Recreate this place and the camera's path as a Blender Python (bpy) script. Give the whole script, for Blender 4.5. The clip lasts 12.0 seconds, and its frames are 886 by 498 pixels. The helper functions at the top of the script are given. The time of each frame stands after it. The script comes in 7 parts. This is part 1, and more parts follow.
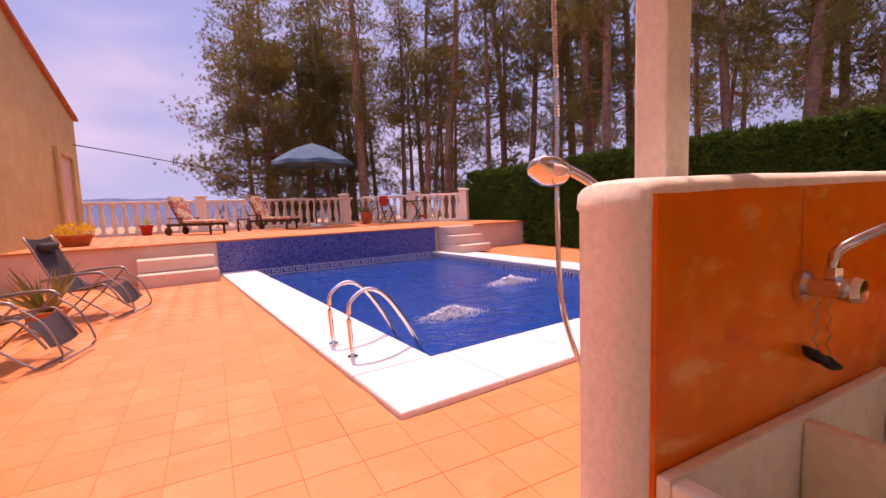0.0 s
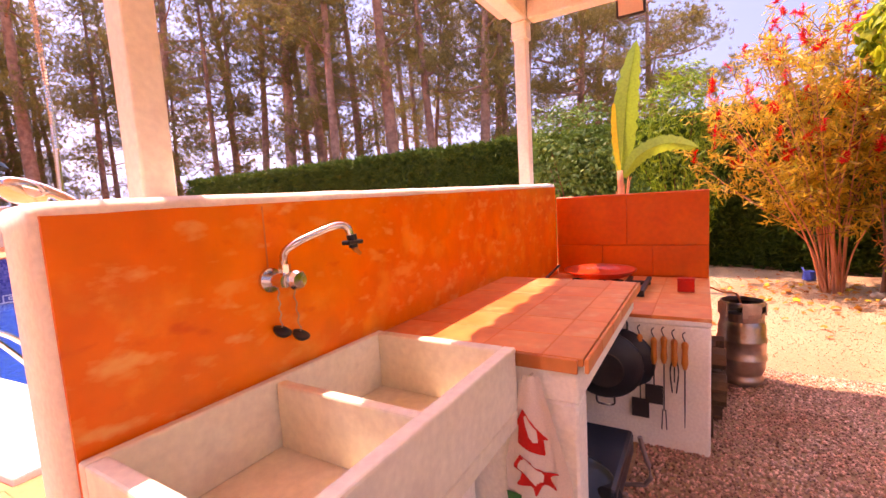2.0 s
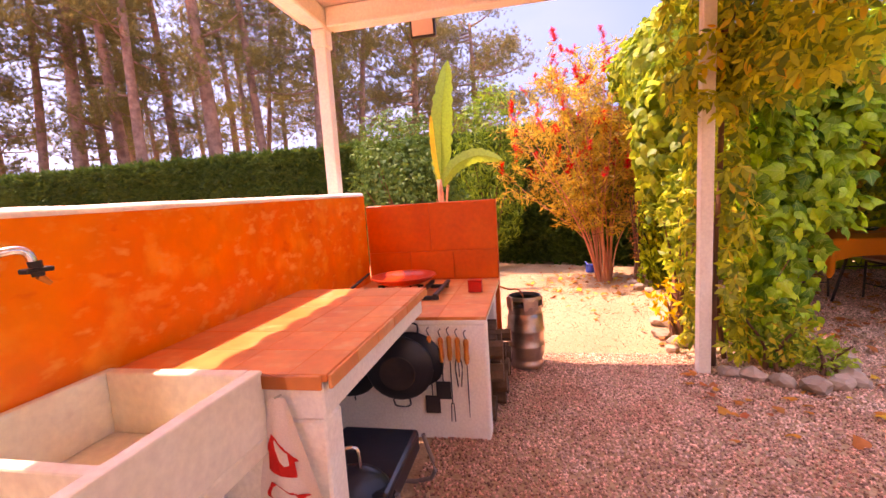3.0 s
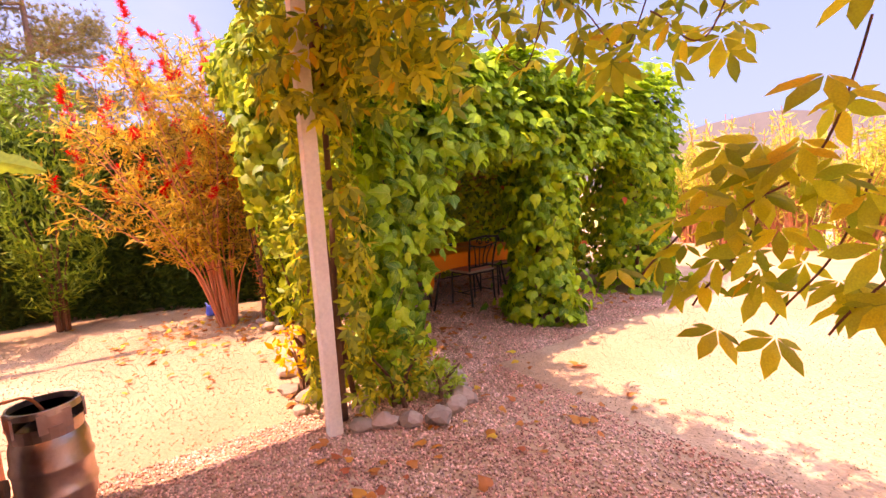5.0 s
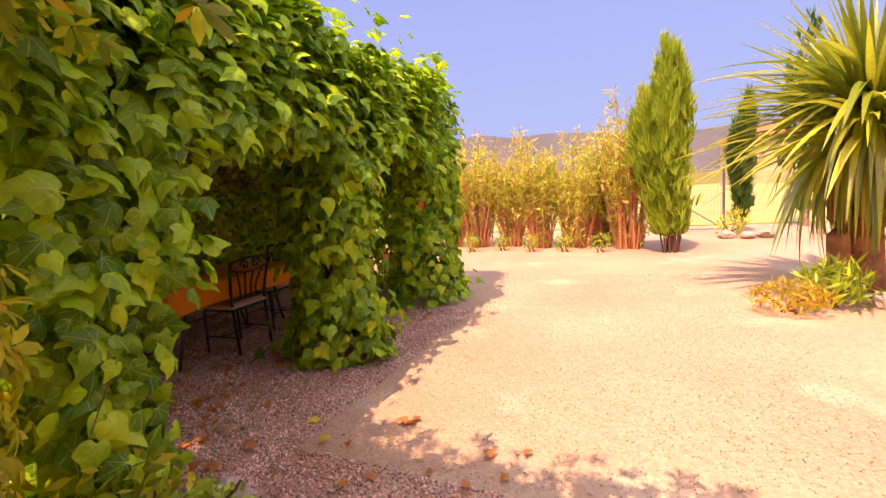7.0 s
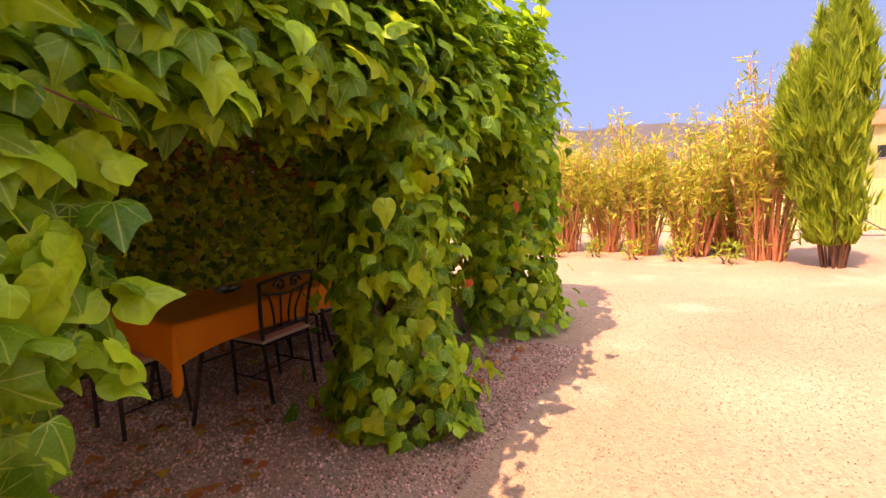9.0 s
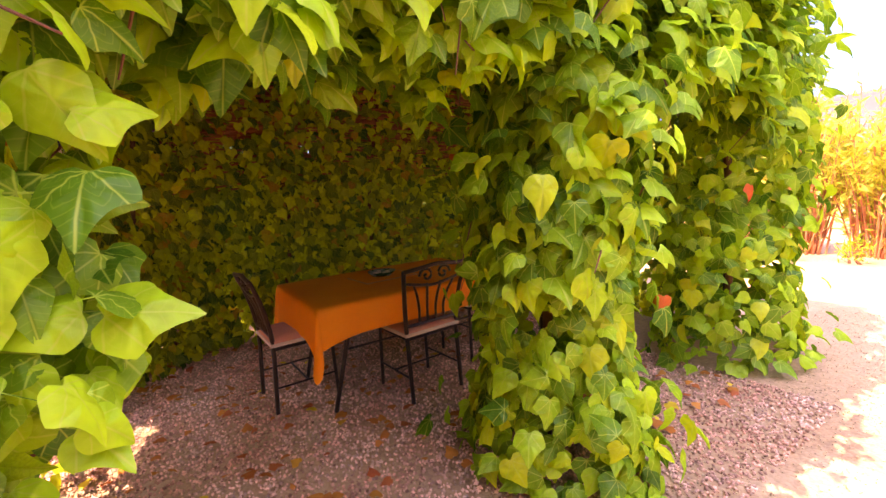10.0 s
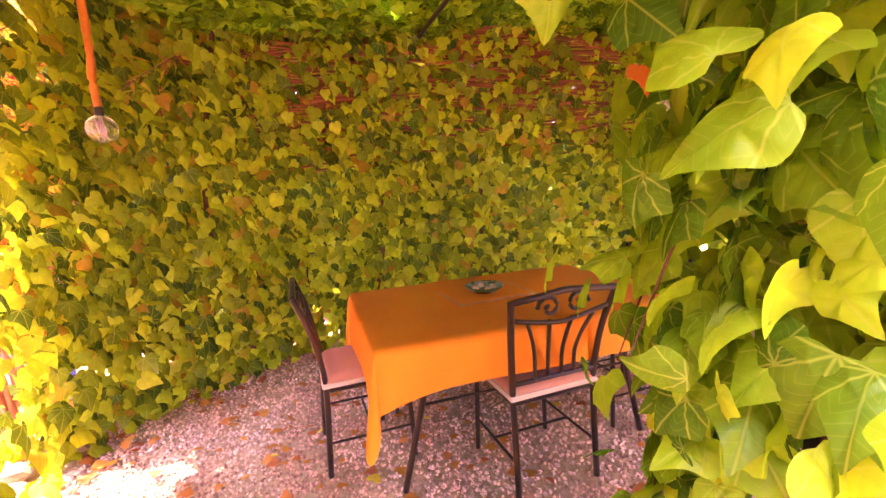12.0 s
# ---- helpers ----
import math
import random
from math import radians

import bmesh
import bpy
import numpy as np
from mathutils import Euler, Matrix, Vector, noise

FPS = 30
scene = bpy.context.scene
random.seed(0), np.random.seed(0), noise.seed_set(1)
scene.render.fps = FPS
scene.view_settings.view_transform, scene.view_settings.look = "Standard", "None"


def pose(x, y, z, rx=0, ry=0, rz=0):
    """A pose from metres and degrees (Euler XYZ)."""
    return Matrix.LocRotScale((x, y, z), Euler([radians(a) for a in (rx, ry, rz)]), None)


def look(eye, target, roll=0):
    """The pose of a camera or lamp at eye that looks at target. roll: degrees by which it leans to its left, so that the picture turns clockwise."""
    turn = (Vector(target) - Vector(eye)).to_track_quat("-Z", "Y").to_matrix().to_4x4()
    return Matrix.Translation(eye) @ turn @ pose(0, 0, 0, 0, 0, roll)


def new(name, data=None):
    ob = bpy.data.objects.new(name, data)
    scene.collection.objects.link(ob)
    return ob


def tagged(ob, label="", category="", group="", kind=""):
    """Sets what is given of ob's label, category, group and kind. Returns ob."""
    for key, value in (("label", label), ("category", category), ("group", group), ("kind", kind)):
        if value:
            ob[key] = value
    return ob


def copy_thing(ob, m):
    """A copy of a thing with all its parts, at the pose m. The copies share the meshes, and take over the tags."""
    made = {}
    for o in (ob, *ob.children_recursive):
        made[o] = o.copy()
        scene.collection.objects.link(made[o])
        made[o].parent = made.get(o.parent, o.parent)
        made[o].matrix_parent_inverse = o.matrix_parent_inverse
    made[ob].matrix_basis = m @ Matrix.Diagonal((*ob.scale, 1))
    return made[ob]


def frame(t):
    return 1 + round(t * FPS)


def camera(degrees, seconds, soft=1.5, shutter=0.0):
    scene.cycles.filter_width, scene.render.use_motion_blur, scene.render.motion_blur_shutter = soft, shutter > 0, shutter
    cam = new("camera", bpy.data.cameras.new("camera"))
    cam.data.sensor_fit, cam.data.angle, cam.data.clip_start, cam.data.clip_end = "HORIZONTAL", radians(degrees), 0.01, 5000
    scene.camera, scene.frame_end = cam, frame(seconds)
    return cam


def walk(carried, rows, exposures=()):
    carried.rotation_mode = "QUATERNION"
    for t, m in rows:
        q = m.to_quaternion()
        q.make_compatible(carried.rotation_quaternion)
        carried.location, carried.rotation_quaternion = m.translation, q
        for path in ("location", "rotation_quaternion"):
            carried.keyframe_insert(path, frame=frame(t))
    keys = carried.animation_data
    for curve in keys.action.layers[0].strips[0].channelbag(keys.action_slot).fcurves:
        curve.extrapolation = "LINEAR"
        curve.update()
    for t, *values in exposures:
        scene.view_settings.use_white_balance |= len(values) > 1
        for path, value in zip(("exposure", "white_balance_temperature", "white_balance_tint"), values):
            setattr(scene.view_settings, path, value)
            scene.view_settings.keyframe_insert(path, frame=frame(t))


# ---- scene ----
cam = camera(90.86, 12.0)
# seconds, x, y, z, yaw, pitch, roll
ROWS = [
    (0.0, 0.000, 0.000, 1.439, -28.01, -5.59, 2.01),
    (0.5, 0.116, -0.160, 1.443, -31.92, -5.82, 2.30),
    (1.0, 0.201, -0.326, 1.440, -39.67, -5.96, 2.60),
    (1.5, 0.275, -0.473, 1.432, -49.46, -6.02, 2.99),
    (2.0, 0.344, -0.615, 1.429, -59.38, -6.06, 3.32),
    (2.5, 0.406, -0.771, 1.435, -69.26, -6.31, 3.49),
    (3.0, 0.472, -0.929, 1.438, -78.97, -6.50, 3.63),
    (3.5, 0.587, -1.052, 1.438, -89.57, -6.65, 3.82),
    (5.5, 1.677, -1.495, 1.394, -134.14, -6.41, 4.07),
    (6.0, 1.896, -1.608, 1.368, -143.66, -6.55, 4.27),
    (6.5, 2.106, -1.768, 1.372, -151.47, -6.91, 4.41),
    (8.5, 2.974, -2.706, 1.430, -157.54, -7.78, 4.35),
    (9.0, 3.106, -2.977, 1.413, -146.35, -7.38, 4.36),
    (9.5, 3.267, -3.237, 1.395, -134.29, -7.36, 4.06),
    (10.0, 3.445, -3.466, 1.388, -123.32, -7.91, 3.89),
    (10.5, 3.649, -3.664, 1.391, -114.72, -8.01, 3.93),
    (11.0, 3.860, -3.845, 1.380, -108.78, -8.14, 3.78),
    (11.5, 4.103, -3.948, 1.361, -107.16, -8.26, 3.70),
    (12.0, 4.338, -3.994, 1.366, -107.11, -8.92, 3.66),
]
EXPOSURES = [
    (0.0, 1.8, 9000, 59), (1.0, 2.3, 9100, 62), (1.5, 2.75, 9200, 63), (2.0, 3.15, 9200, 61), (3.7, 3.3, 9000, 57), (5.4, 3.15, 9200, 55), (6.7, 2.75, 9200, 51),
    (8.3, 2.65, 8900, 43), (9.0, 2.75, 9000, 45), (9.7, 3.45, 9100, 49), (10.4, 4.85, 8800, 49), (11.0, 5.65, 8600, 60), (12.0, 6.1, 8300, 76),
]
walk(cam, [(t, pose(x, y, z, 90 + pitch, roll, yaw)) for t, x, y, z, yaw, pitch, roll in ROWS], EXPOSURES)

# ---- light: high sun from the pool side, clear sky with thin cloud ----
SUN_WAY = Vector((-0.06, -0.42, -1.0))
sun = new("sun", bpy.data.lights.new("sun", "SUN"))
sun.data.energy, sun.data.angle, sun.data.color = 1.12, radians(0.55), (1.0, 0.93, 0.82)
sun.matrix_world = look((0, 0, 40), Vector((0, 0, 40)) + SUN_WAY)
world = bpy.data.worlds.new("sky")
scene.world = world
world.use_nodes = True
wn, wl = world.node_tree.nodes, world.node_tree.links
wn.clear()
sky = wn.new("ShaderNodeTexSky")
sky.sky_type, sky.sun_disc = "NISHITA", False
to_sun = -SUN_WAY.normalized()
sky.sun_elevation = math.asin(to_sun.z)
sky.sun_rotation = math.atan2(to_sun.x, to_sun.y)
sky.air_density, sky.dust_density, sky.ozone_density = 0.9, 0.1, 3.5
coord = wn.new("ShaderNodeTexCoord")
stretch = wn.new("ShaderNodeMapping")
stretch.inputs["Scale"].default_value = (1.2, 1.2, 3.2)
cloud = wn.new("ShaderNodeTexNoise")
cloud.inputs["Scale"].default_value, cloud.inputs["Detail"].default_value = 1.9, 7
ramp = wn.new("ShaderNodeMapRange")
ramp.inputs["From Min"].default_value, ramp.inputs["From Max"].default_value, ramp.inputs["To Max"].default_value = 0.46, 0.80, 0.40
mixc = wn.new("ShaderNodeMix")
mixc.data_type = "RGBA"
mixc.inputs["B"].default_value = (10.5, 9.8, 9.6, 1)
back = wn.new("ShaderNodeBackground")
back.inputs["Strength"].default_value = 0.15
wout = wn.new("ShaderNodeOutputWorld")
wl.new(coord.outputs["Generated"], stretch.inputs["Vector"])
wl.new(stretch.outputs["Vector"], cloud.inputs["Vector"])
wl.new(cloud.outputs["Fac"], ramp.inputs["Value"])
wl.new(ramp.outputs["Result"], mixc.inputs["Factor"])
wl.new(sky.outputs["Color"], mixc.inputs["A"])
wl.new(mixc.outputs["Result"], back.inputs["Color"])
wl.new(back.outputs["Background"], wout.inputs["Surface"])


# ---- materials ----
def surface(name, a, b=None, rough=0.7, scale=3.0, fine=40.0, bump=0.15, metal=0.0, c=None, spot=0.0, vary=0.0, coat=0.0, depth=0.01, lo=0.35, hi=0.65):
    """Two colours mixed by a broad noise, darkened and lightened by a fine one, with relief; c adds stains, vary a tone for each piece."""
    m = bpy.data.materials.new(name)
    m.use_nodes = True
    n, l = m.node_tree.nodes, m.node_tree.links
    p = n["Principled BSDF"]
    p.inputs["Roughness"].default_value, p.inputs["Metallic"].default_value = rough, metal
    p.inputs["Coat Weight"].default_value = coat
    if metal == 0:
        p.inputs["Specular IOR Level"].default_value = 0.35
    b = b or tuple(0.75 * v for v in a)
    tc = n.new("ShaderNodeTexCoord")
    info = n.new("ShaderNodeObjectInfo")
    shift = n.new("ShaderNodeVectorMath")
    shift.operation = "MULTIPLY_ADD"
    shift.inputs[1].default_value = (1, 1, 1)
    spread = n.new("ShaderNodeVectorMath")
    spread.operation = "SCALE"
    spread.inputs[0].default_value = (37, 23, 11)
    l.new(info.outputs["Random"], spread.inputs["Scale"])
    l.new(tc.outputs["Object"], shift.inputs[0])
    l.new(spread.outputs[0], shift.inputs[2])
    broad, grain = n.new("ShaderNodeTexNoise"), n.new("ShaderNodeTexNoise")
    for q, s in ((broad, scale), (grain, fine)):
        q.inputs["Scale"].default_value, q.inputs["Detail"].default_value = s, 5
        l.new(shift.outputs[0], q.inputs["Vector"])
    r = n.new("ShaderNodeMapRange")
    r.inputs["From Min"].default_value, r.inputs["From Max"].default_value = lo, hi
    l.new(broad.outputs["Fac"], r.inputs["Value"])
    mix = n.new("ShaderNodeMix")
    mix.data_type = "RGBA"
    mix.inputs["A"].default_value, mix.inputs["B"].default_value = (*a, 1), (*b, 1)
    l.new(r.outputs["Result"], mix.inputs["Factor"])
    colour = mix.outputs["Result"]
    if c:
        sn = n.new("ShaderNodeTexNoise")
        sn.inputs["Scale"].default_value, sn.inputs["Detail"].default_value = scale * 2.3, 8
        l.new(shift.outputs[0], sn.inputs["Vector"])
        sr = n.new("ShaderNodeMapRange")
        sr.inputs["From Min"].default_value, sr.inputs["From Max"].default_value, sr.inputs["To Max"].default_value = 0.56, 0.72, spot
        l.new(sn.outputs["Fac"], sr.inputs["Value"])
        m2 = n.new("ShaderNodeMix")
        m2.data_type = "RGBA"
        m2.inputs["B"].default_value = (*c, 1)
        l.new(colour, m2.inputs["A"])
        l.new(sr.outputs["Result"], m2.inputs["Factor"])
        colour = m2.outputs["Result"]
    hsv = n.new("ShaderNodeHueSaturation")
    gr = n.new("ShaderNodeMapRange")
    gr.inputs["To Min"].default_value, gr.inputs["To Max"].default_value = 0.82, 1.18
    l.new(grain.outputs["Fac"], gr.inputs["Value"])
    value = gr.outputs["Result"]
    if vary:
        isl = n.new("ShaderNodeNewGeometry")
        add = n.new("ShaderNodeMath")
        add.operation = "ADD"
        l.new(isl.outputs["Random Per Island"], add.inputs[0])
        l.new(info.outputs["Random"], add.inputs[1])
        fr = n.new("ShaderNodeMath")
        fr.operation = "FRACT"
        l.new(add.outputs[0], fr.inputs[0])
        vr = n.new("ShaderNodeMapRange")
        vr.inputs["To Min"].default_value, vr.inputs["To Max"].default_value = 1 - vary, 1 + vary
        l.new(fr.outputs[0], vr.inputs["Value"])
        mul = n.new("ShaderNodeMath")
        mul.operation = "MULTIPLY"
        l.new(value, mul.inputs[0])
        l.new(vr.outputs["Result"], mul.inputs[1])
        value = mul.outputs[0]
    l.new(value, hsv.inputs["Value"])
    l.new(colour, hsv.inputs["Color"])
    l.new(hsv.outputs["Color"], p.inputs["Base Color"])
    if bump:
        bp = n.new("ShaderNodeBump")
        bp.inputs["Strength"].default_value, bp.inputs["Distance"].default_value = bump, depth
        l.new(grain.outputs["Fac"], bp.inputs["Height"])
        l.new(bp.outputs["Normal"], p.inputs["Normal"])
    return m


def leafy(name, a, b, c=None, clear=0.45, rough=0.5, gloss=0.025, vein=None):
    """Leaves: colour differs from leaf to leaf, light shines through, a thin gloss on top; vein draws pale ribs fanning from the stalk."""
    m = bpy.data.materials.new(name)
    m.use_nodes = True
    n, l = m.node_tree.nodes, m.node_tree.links
    n.remove(n["Principled BSDF"])
    info, isl, add, fr = n.new("ShaderNodeObjectInfo"), n.new("ShaderNodeNewGeometry"), n.new("ShaderNodeMath"), n.new("ShaderNodeMath")
    add.operation, fr.operation = "ADD", "FRACT"
    l.new(isl.outputs["Random Per Island"], add.inputs[0])
    l.new(info.outputs["Random"], add.inputs[1])
    l.new(add.outputs[0], fr.inputs[0])
    ramp = n.new("ShaderNodeValToRGB")
    ramp.color_ramp.elements[0].color, ramp.color_ramp.elements[1].color = (*a, 1), (*b, 1)
    if c:
        ramp.color_ramp.elements[1].position = 0.9
        e = ramp.color_ramp.elements.new(0.97)
        e.color = (*c, 1)
    l.new(fr.outputs[0], ramp.inputs["Fac"])
    tc, ns, hsv, mr = n.new("ShaderNodeTexCoord"), n.new("ShaderNodeTexNoise"), n.new("ShaderNodeHueSaturation"), n.new("ShaderNodeMapRange")
    ns.inputs["Scale"].default_value = 28
    mr.inputs["To Min"].default_value, mr.inputs["To Max"].default_value = 0.7, 1.3
    l.new(tc.outputs["Object"], ns.inputs["Vector"])
    l.new(ns.outputs["Fac"], mr.inputs["Value"])
    l.new(mr.outputs["Result"], hsv.inputs["Value"])
    l.new(ramp.outputs["Color"], hsv.inputs["Color"])
    tone = hsv.outputs["Color"]
    if vein:
        def math_node(op, x, y):
            q = n.new("ShaderNodeMath")
            q.operation = op
            for k, v in enumerate((x, y)):
                if isinstance(v, (int, float)):
                    q.inputs[k].default_value = v
                elif v is not None:
                    l.new(v, q.inputs[k])
            return q.outputs[0]
        uv, sp, ln = n.new("ShaderNodeUVMap"), n.new("ShaderNodeSeparateXYZ"), n.new("ShaderNodeVectorMath")
        uv.uv_map = "leaf"
        ln.operation = "LENGTH"
        l.new(uv.outputs["UV"], sp.inputs[0])
        l.new(uv.outputs["UV"], ln.inputs[0])
        ang = math_node("ARCTAN2", math_node("ABSOLUTE", sp.outputs["X"], None), sp.outputs["Y"])
        off = math_node("PINGPONG", ang, 0.37)
        main = n.new("ShaderNodeMapRange")
        main.inputs["From Min"].default_value, main.inputs["From Max"].default_value = 0.022, 0.006
        main.inputs["To Max"].default_value = 0.6
        l.new(math_node("MULTIPLY", off, ln.outputs["Value"]), main.inputs["Value"])
        fine = n.new("ShaderNodeMapRange")
        fine.inputs["From Min"].default_value, fine.inputs["From Max"].default_value = 0.016, 0.003
        fine.inputs["To Max"].default_value = 0.14
        l.new(math_node("PINGPONG", math_node("SUBTRACT", ln.outputs["Value"], math_node("MULTIPLY", off, 0.5)), 0.07), fine.inputs["Value"])
        rib = n.new("ShaderNodeMix")
        rib.data_type = "RGBA"
        rib.inputs["B"].default_value = (*vein, 1)
        l.new(math_node("MAXIMUM", main.outputs["Result"], fine.outputs["Result"]), rib.inputs["Factor"])
        l.new(tone, rib.inputs["A"])
        tone = rib.outputs["Result"]
    d, t, g, m1, m2, out = n.new("ShaderNodeBsdfDiffuse"), n.new("ShaderNodeBsdfTranslucent"), n.new("ShaderNodeBsdfGlossy"), n.new("ShaderNodeMixShader"), n.new("ShaderNodeMixShader"), n["Material Output"]
    g.inputs["Roughness"].default_value = rough
    m1.inputs["Fac"].default_value, m2.inputs["Fac"].default_value = clear, gloss
    l.new(tone, d.inputs["Color"])
    l.new(tone, t.inputs["Color"])
    l.new(d.outputs[0], m1.inputs[1])
    l.new(t.outputs[0], m1.inputs[2])
    l.new(m1.outputs[0], m2.inputs[1])
    l.new(g.outputs[0], m2.inputs[2])
    l.new(m2.outputs[0], out.inputs["Surface"])
    return m


M_TILE = surface("terracotta_tile", (0.74, 0.25, 0.085), (0.68, 0.205, 0.06), 0.55, 1.2, 30, 0.08, c=(0.72, 0.32, 0.13), spot=0.4, vary=0.022)
M_GROUT = surface("tile_grout", (0.70, 0.245, 0.088), (0.64, 0.20, 0.065), 0.9, 4, 60)
M_RENDER = surface("white_render", (0.88, 0.855, 0.745), (0.84, 0.80, 0.68), 0.85, 2.5, 70, 0.16, c=(0.70, 0.60, 0.48), spot=0.2)
M_WHITE = surface("white_paint", (0.86, 0.82, 0.67), (0.82, 0.76, 0.60), 0.6, 3, 50, 0.12, c=(0.6, 0.52, 0.45), spot=0.2)
# render with shade and terracotta bounce mixed into its base colour
M_PEACHSHADE = surface("peach_render", (0.78, 0.56, 0.43), (0.72, 0.49, 0.36), 0.85, 2.5, 60, 0.15, c=(0.62, 0.45, 0.34), spot=0.25)
M_STONE = surface("coping_stone", (0.72, 0.69, 0.64), (0.67, 0.63, 0.58), 0.7, 2, 60, 0.12, vary=0.03)
M_ORANGE = surface("orange_plaster", (0.93, 0.215, 0.006), (0.86, 0.145, 0.004), 0.40, 2.6, 11, 0.2, c=(0.95, 0.31, 0.03), spot=0.85, coat=0.15)


def scuffed(m):
    """Pale drag marks of the trowel and knocks across the polished plaster."""
    n, l = m.node_tree.nodes, m.node_tree.links
    p = n["Principled BSDF"]
    tc = n.new("ShaderNodeTexCoord")
    old = p.inputs["Base Color"].links[0].from_socket
    for turn, lo, tone in ((35, 0.60, (0.95, 0.36, 0.07, 1)), (-50, 0.62, (0.96, 0.44, 0.13, 1)), (70, 0.66, (0.76, 0.10, 0.004, 1))):
        mp, ns, mr, mx = n.new("ShaderNodeMapping"), n.new("ShaderNodeTexNoise"), n.new("ShaderNodeMapRange"), n.new("ShaderNodeMix")
        mp.inputs["Rotation"].default_value = (0, radians(turn), 0)
        mp.inputs["Scale"].default_value = (5.0, 6.0, 10.0)
        ns.inputs["Scale"].default_value, ns.inputs["Detail"].default_value = 1.6, 6
        mr.inputs["From Min"].default_value, mr.inputs["From Max"].default_value, mr.inputs["To Max"].default_value = lo - 0.03, lo + 0.09, 0.75
        mx.data_type = "RGBA"
        l.new(tc.outputs["Object"], mp.inputs["Vector"])
        l.new(mp.outputs[0], ns.inputs["Vector"])
        l.new(ns.outputs["Fac"], mr.inputs["Value"])
        l.new(mr.outputs["Result"], mx.inputs["Factor"])
        l.new(old, mx.inputs["A"])
        mx.inputs["B"].default_value = tone
        old = mx.outputs["Result"]
    l.new(old, p.inputs["Base Color"])


scuffed(M_ORANGE)
M_PANEL = surface("orange_tile", (0.72, 0.125, 0.006), (0.62, 0.085, 0.005), 0.45, 3, 25, 0.1, vary=0.10, coat=0.1)
M_CTILE = surface("counter_tile", (0.78, 0.29, 0.09), (0.70, 0.20, 0.05), 0.4, 4, 20, 0.1, c=(0.80, 0.46, 0.22), spot=0.6, vary=0.07, coat=0.1)
M_SINK = surface("cast_stone", (0.82, 0.785, 0.62), (0.77, 0.72, 0.54), 0.6, 3, 40, 0.12, c=(0.5, 0.40, 0.30), spot=0.3)
M_CHROME = surface("chrome", (0.75, 0.73, 0.70), (0.66, 0.63, 0.60), 0.14, 6, 60, 0.02, metal=1.0)
M_STEEL = surface("keg_steel", (0.60, 0.49, 0.41), (0.44, 0.32, 0.25), 0.30, 4, 30, 0.1, metal=0.9, c=(0.2, 0.1, 0.05), spot=0.5)
M_BLACK = surface("black_rubber", (0.018, 0.017, 0.016), (0.03, 0.028, 0.026), 0.5, 5, 50)
M_PAN = surface("black_enamel", (0.012, 0.014, 0.018), (0.022, 0.022, 0.026), 0.28, 3, 30, 0.05)
M_PANBASE = surface("worn_pan_base", (0.055, 0.042, 0.036), (0.035, 0.028, 0.026), 0.5, 6, 40, 0.1)
M_IRON = surface("brown_iron", (0.040, 0.020, 0.012), (0.062, 0.030, 0.018), 0.42, 8, 60, 0.15, metal=0.4)
M_RED = surface("red_glaze", (0.55, 0.03, 0.015), (0.45, 0.02, 0.01), 0.3, 4, 30)
M_DISHRED = surface("red_earthenware", (0.62, 0.060, 0.012), (0.50, 0.04, 0.008), 0.3, 4, 30)
M_LOG = surface("log_bark", (0.17, 0.09, 0.045), (0.08, 0.04, 0.02), 0.9, 6, 40, 0.6)
M_WOODH = surface("orange_wood", (0.66, 0.23, 0.04), (0.54, 0.16, 0.025), 0.4, 6, 60)
M_TEAK = surface("dark_teak", (0.10, 0.045, 0.022), (0.06, 0.026, 0.014), 0.55, 5, 60, 0.2)
M_CLOTH = surface("orange_tablecloth", (0.93, 0.27, 0.012), (0.88, 0.23, 0.009), 0.8, 3, 260, 0.25, depth=0.004)
M_CUSH = surface("salmon_cushion", (0.72, 0.31, 0.20), (0.66, 0.27, 0.17), 0.85, 4, 180, 0.2, depth=0.004)
M_CREAM = surface("cream_piping", (0.72, 0.56, 0.42), (0.66, 0.5, 0.37), 0.85, 5, 150, 0.2, depth=0.004)
M_TOWEL = surface("white_towel", (0.78, 0.72, 0.66), (0.74, 0.66, 0.60), 0.95, 5, 200, 0.3, depth=0.004)
M_TRED = surface("red_print", (0.62, 0.03, 0.02), (0.55, 0.02, 0.015), 0.95, 5, 200, 0.2)
M_TGREEN = surface("green_print", (0.03, 0.22, 0.06), (0.02, 0.18, 0.05), 0.95, 5, 200, 0.2)
M_CEIL = surface("cream_ceiling", (0.76, 0.66, 0.54), (0.72, 0.60, 0.48), 0.8, 2, 30)
M_HOUSE = surface("ochre_render", (0.60, 0.45, 0.19), (0.53, 0.38, 0.15), 0.9, 1.5, 40, 0.3, c=(0.72, 0.54, 0.34), spot=0.4)
M_ROOF = surface("clay_roof", (0.46, 0.17, 0.08), (0.36, 0.12, 0.06), 0.8, 5, 40, 0.3, vary=0.15)
M_POT = surface("terracotta_pot", (0.55, 0.17, 0.055), (0.48, 0.13, 0.04), 0.8, 5, 40, 0.2)
M_REDPOT = surface("red_pot", (0.55, 0.055, 0.02), (0.48, 0.04, 0.015), 0.6, 5, 40)
M_BARK = surface("pine_bark", (0.45, 0.26, 0.17), (0.24, 0.13, 0.085), 0.95, 5, 22, 0.9, depth=0.04)
M_STEM = surface("vine_stem", (0.22, 0.095, 0.045), (0.14, 0.06, 0.03), 0.9, 8, 50, 0.5)
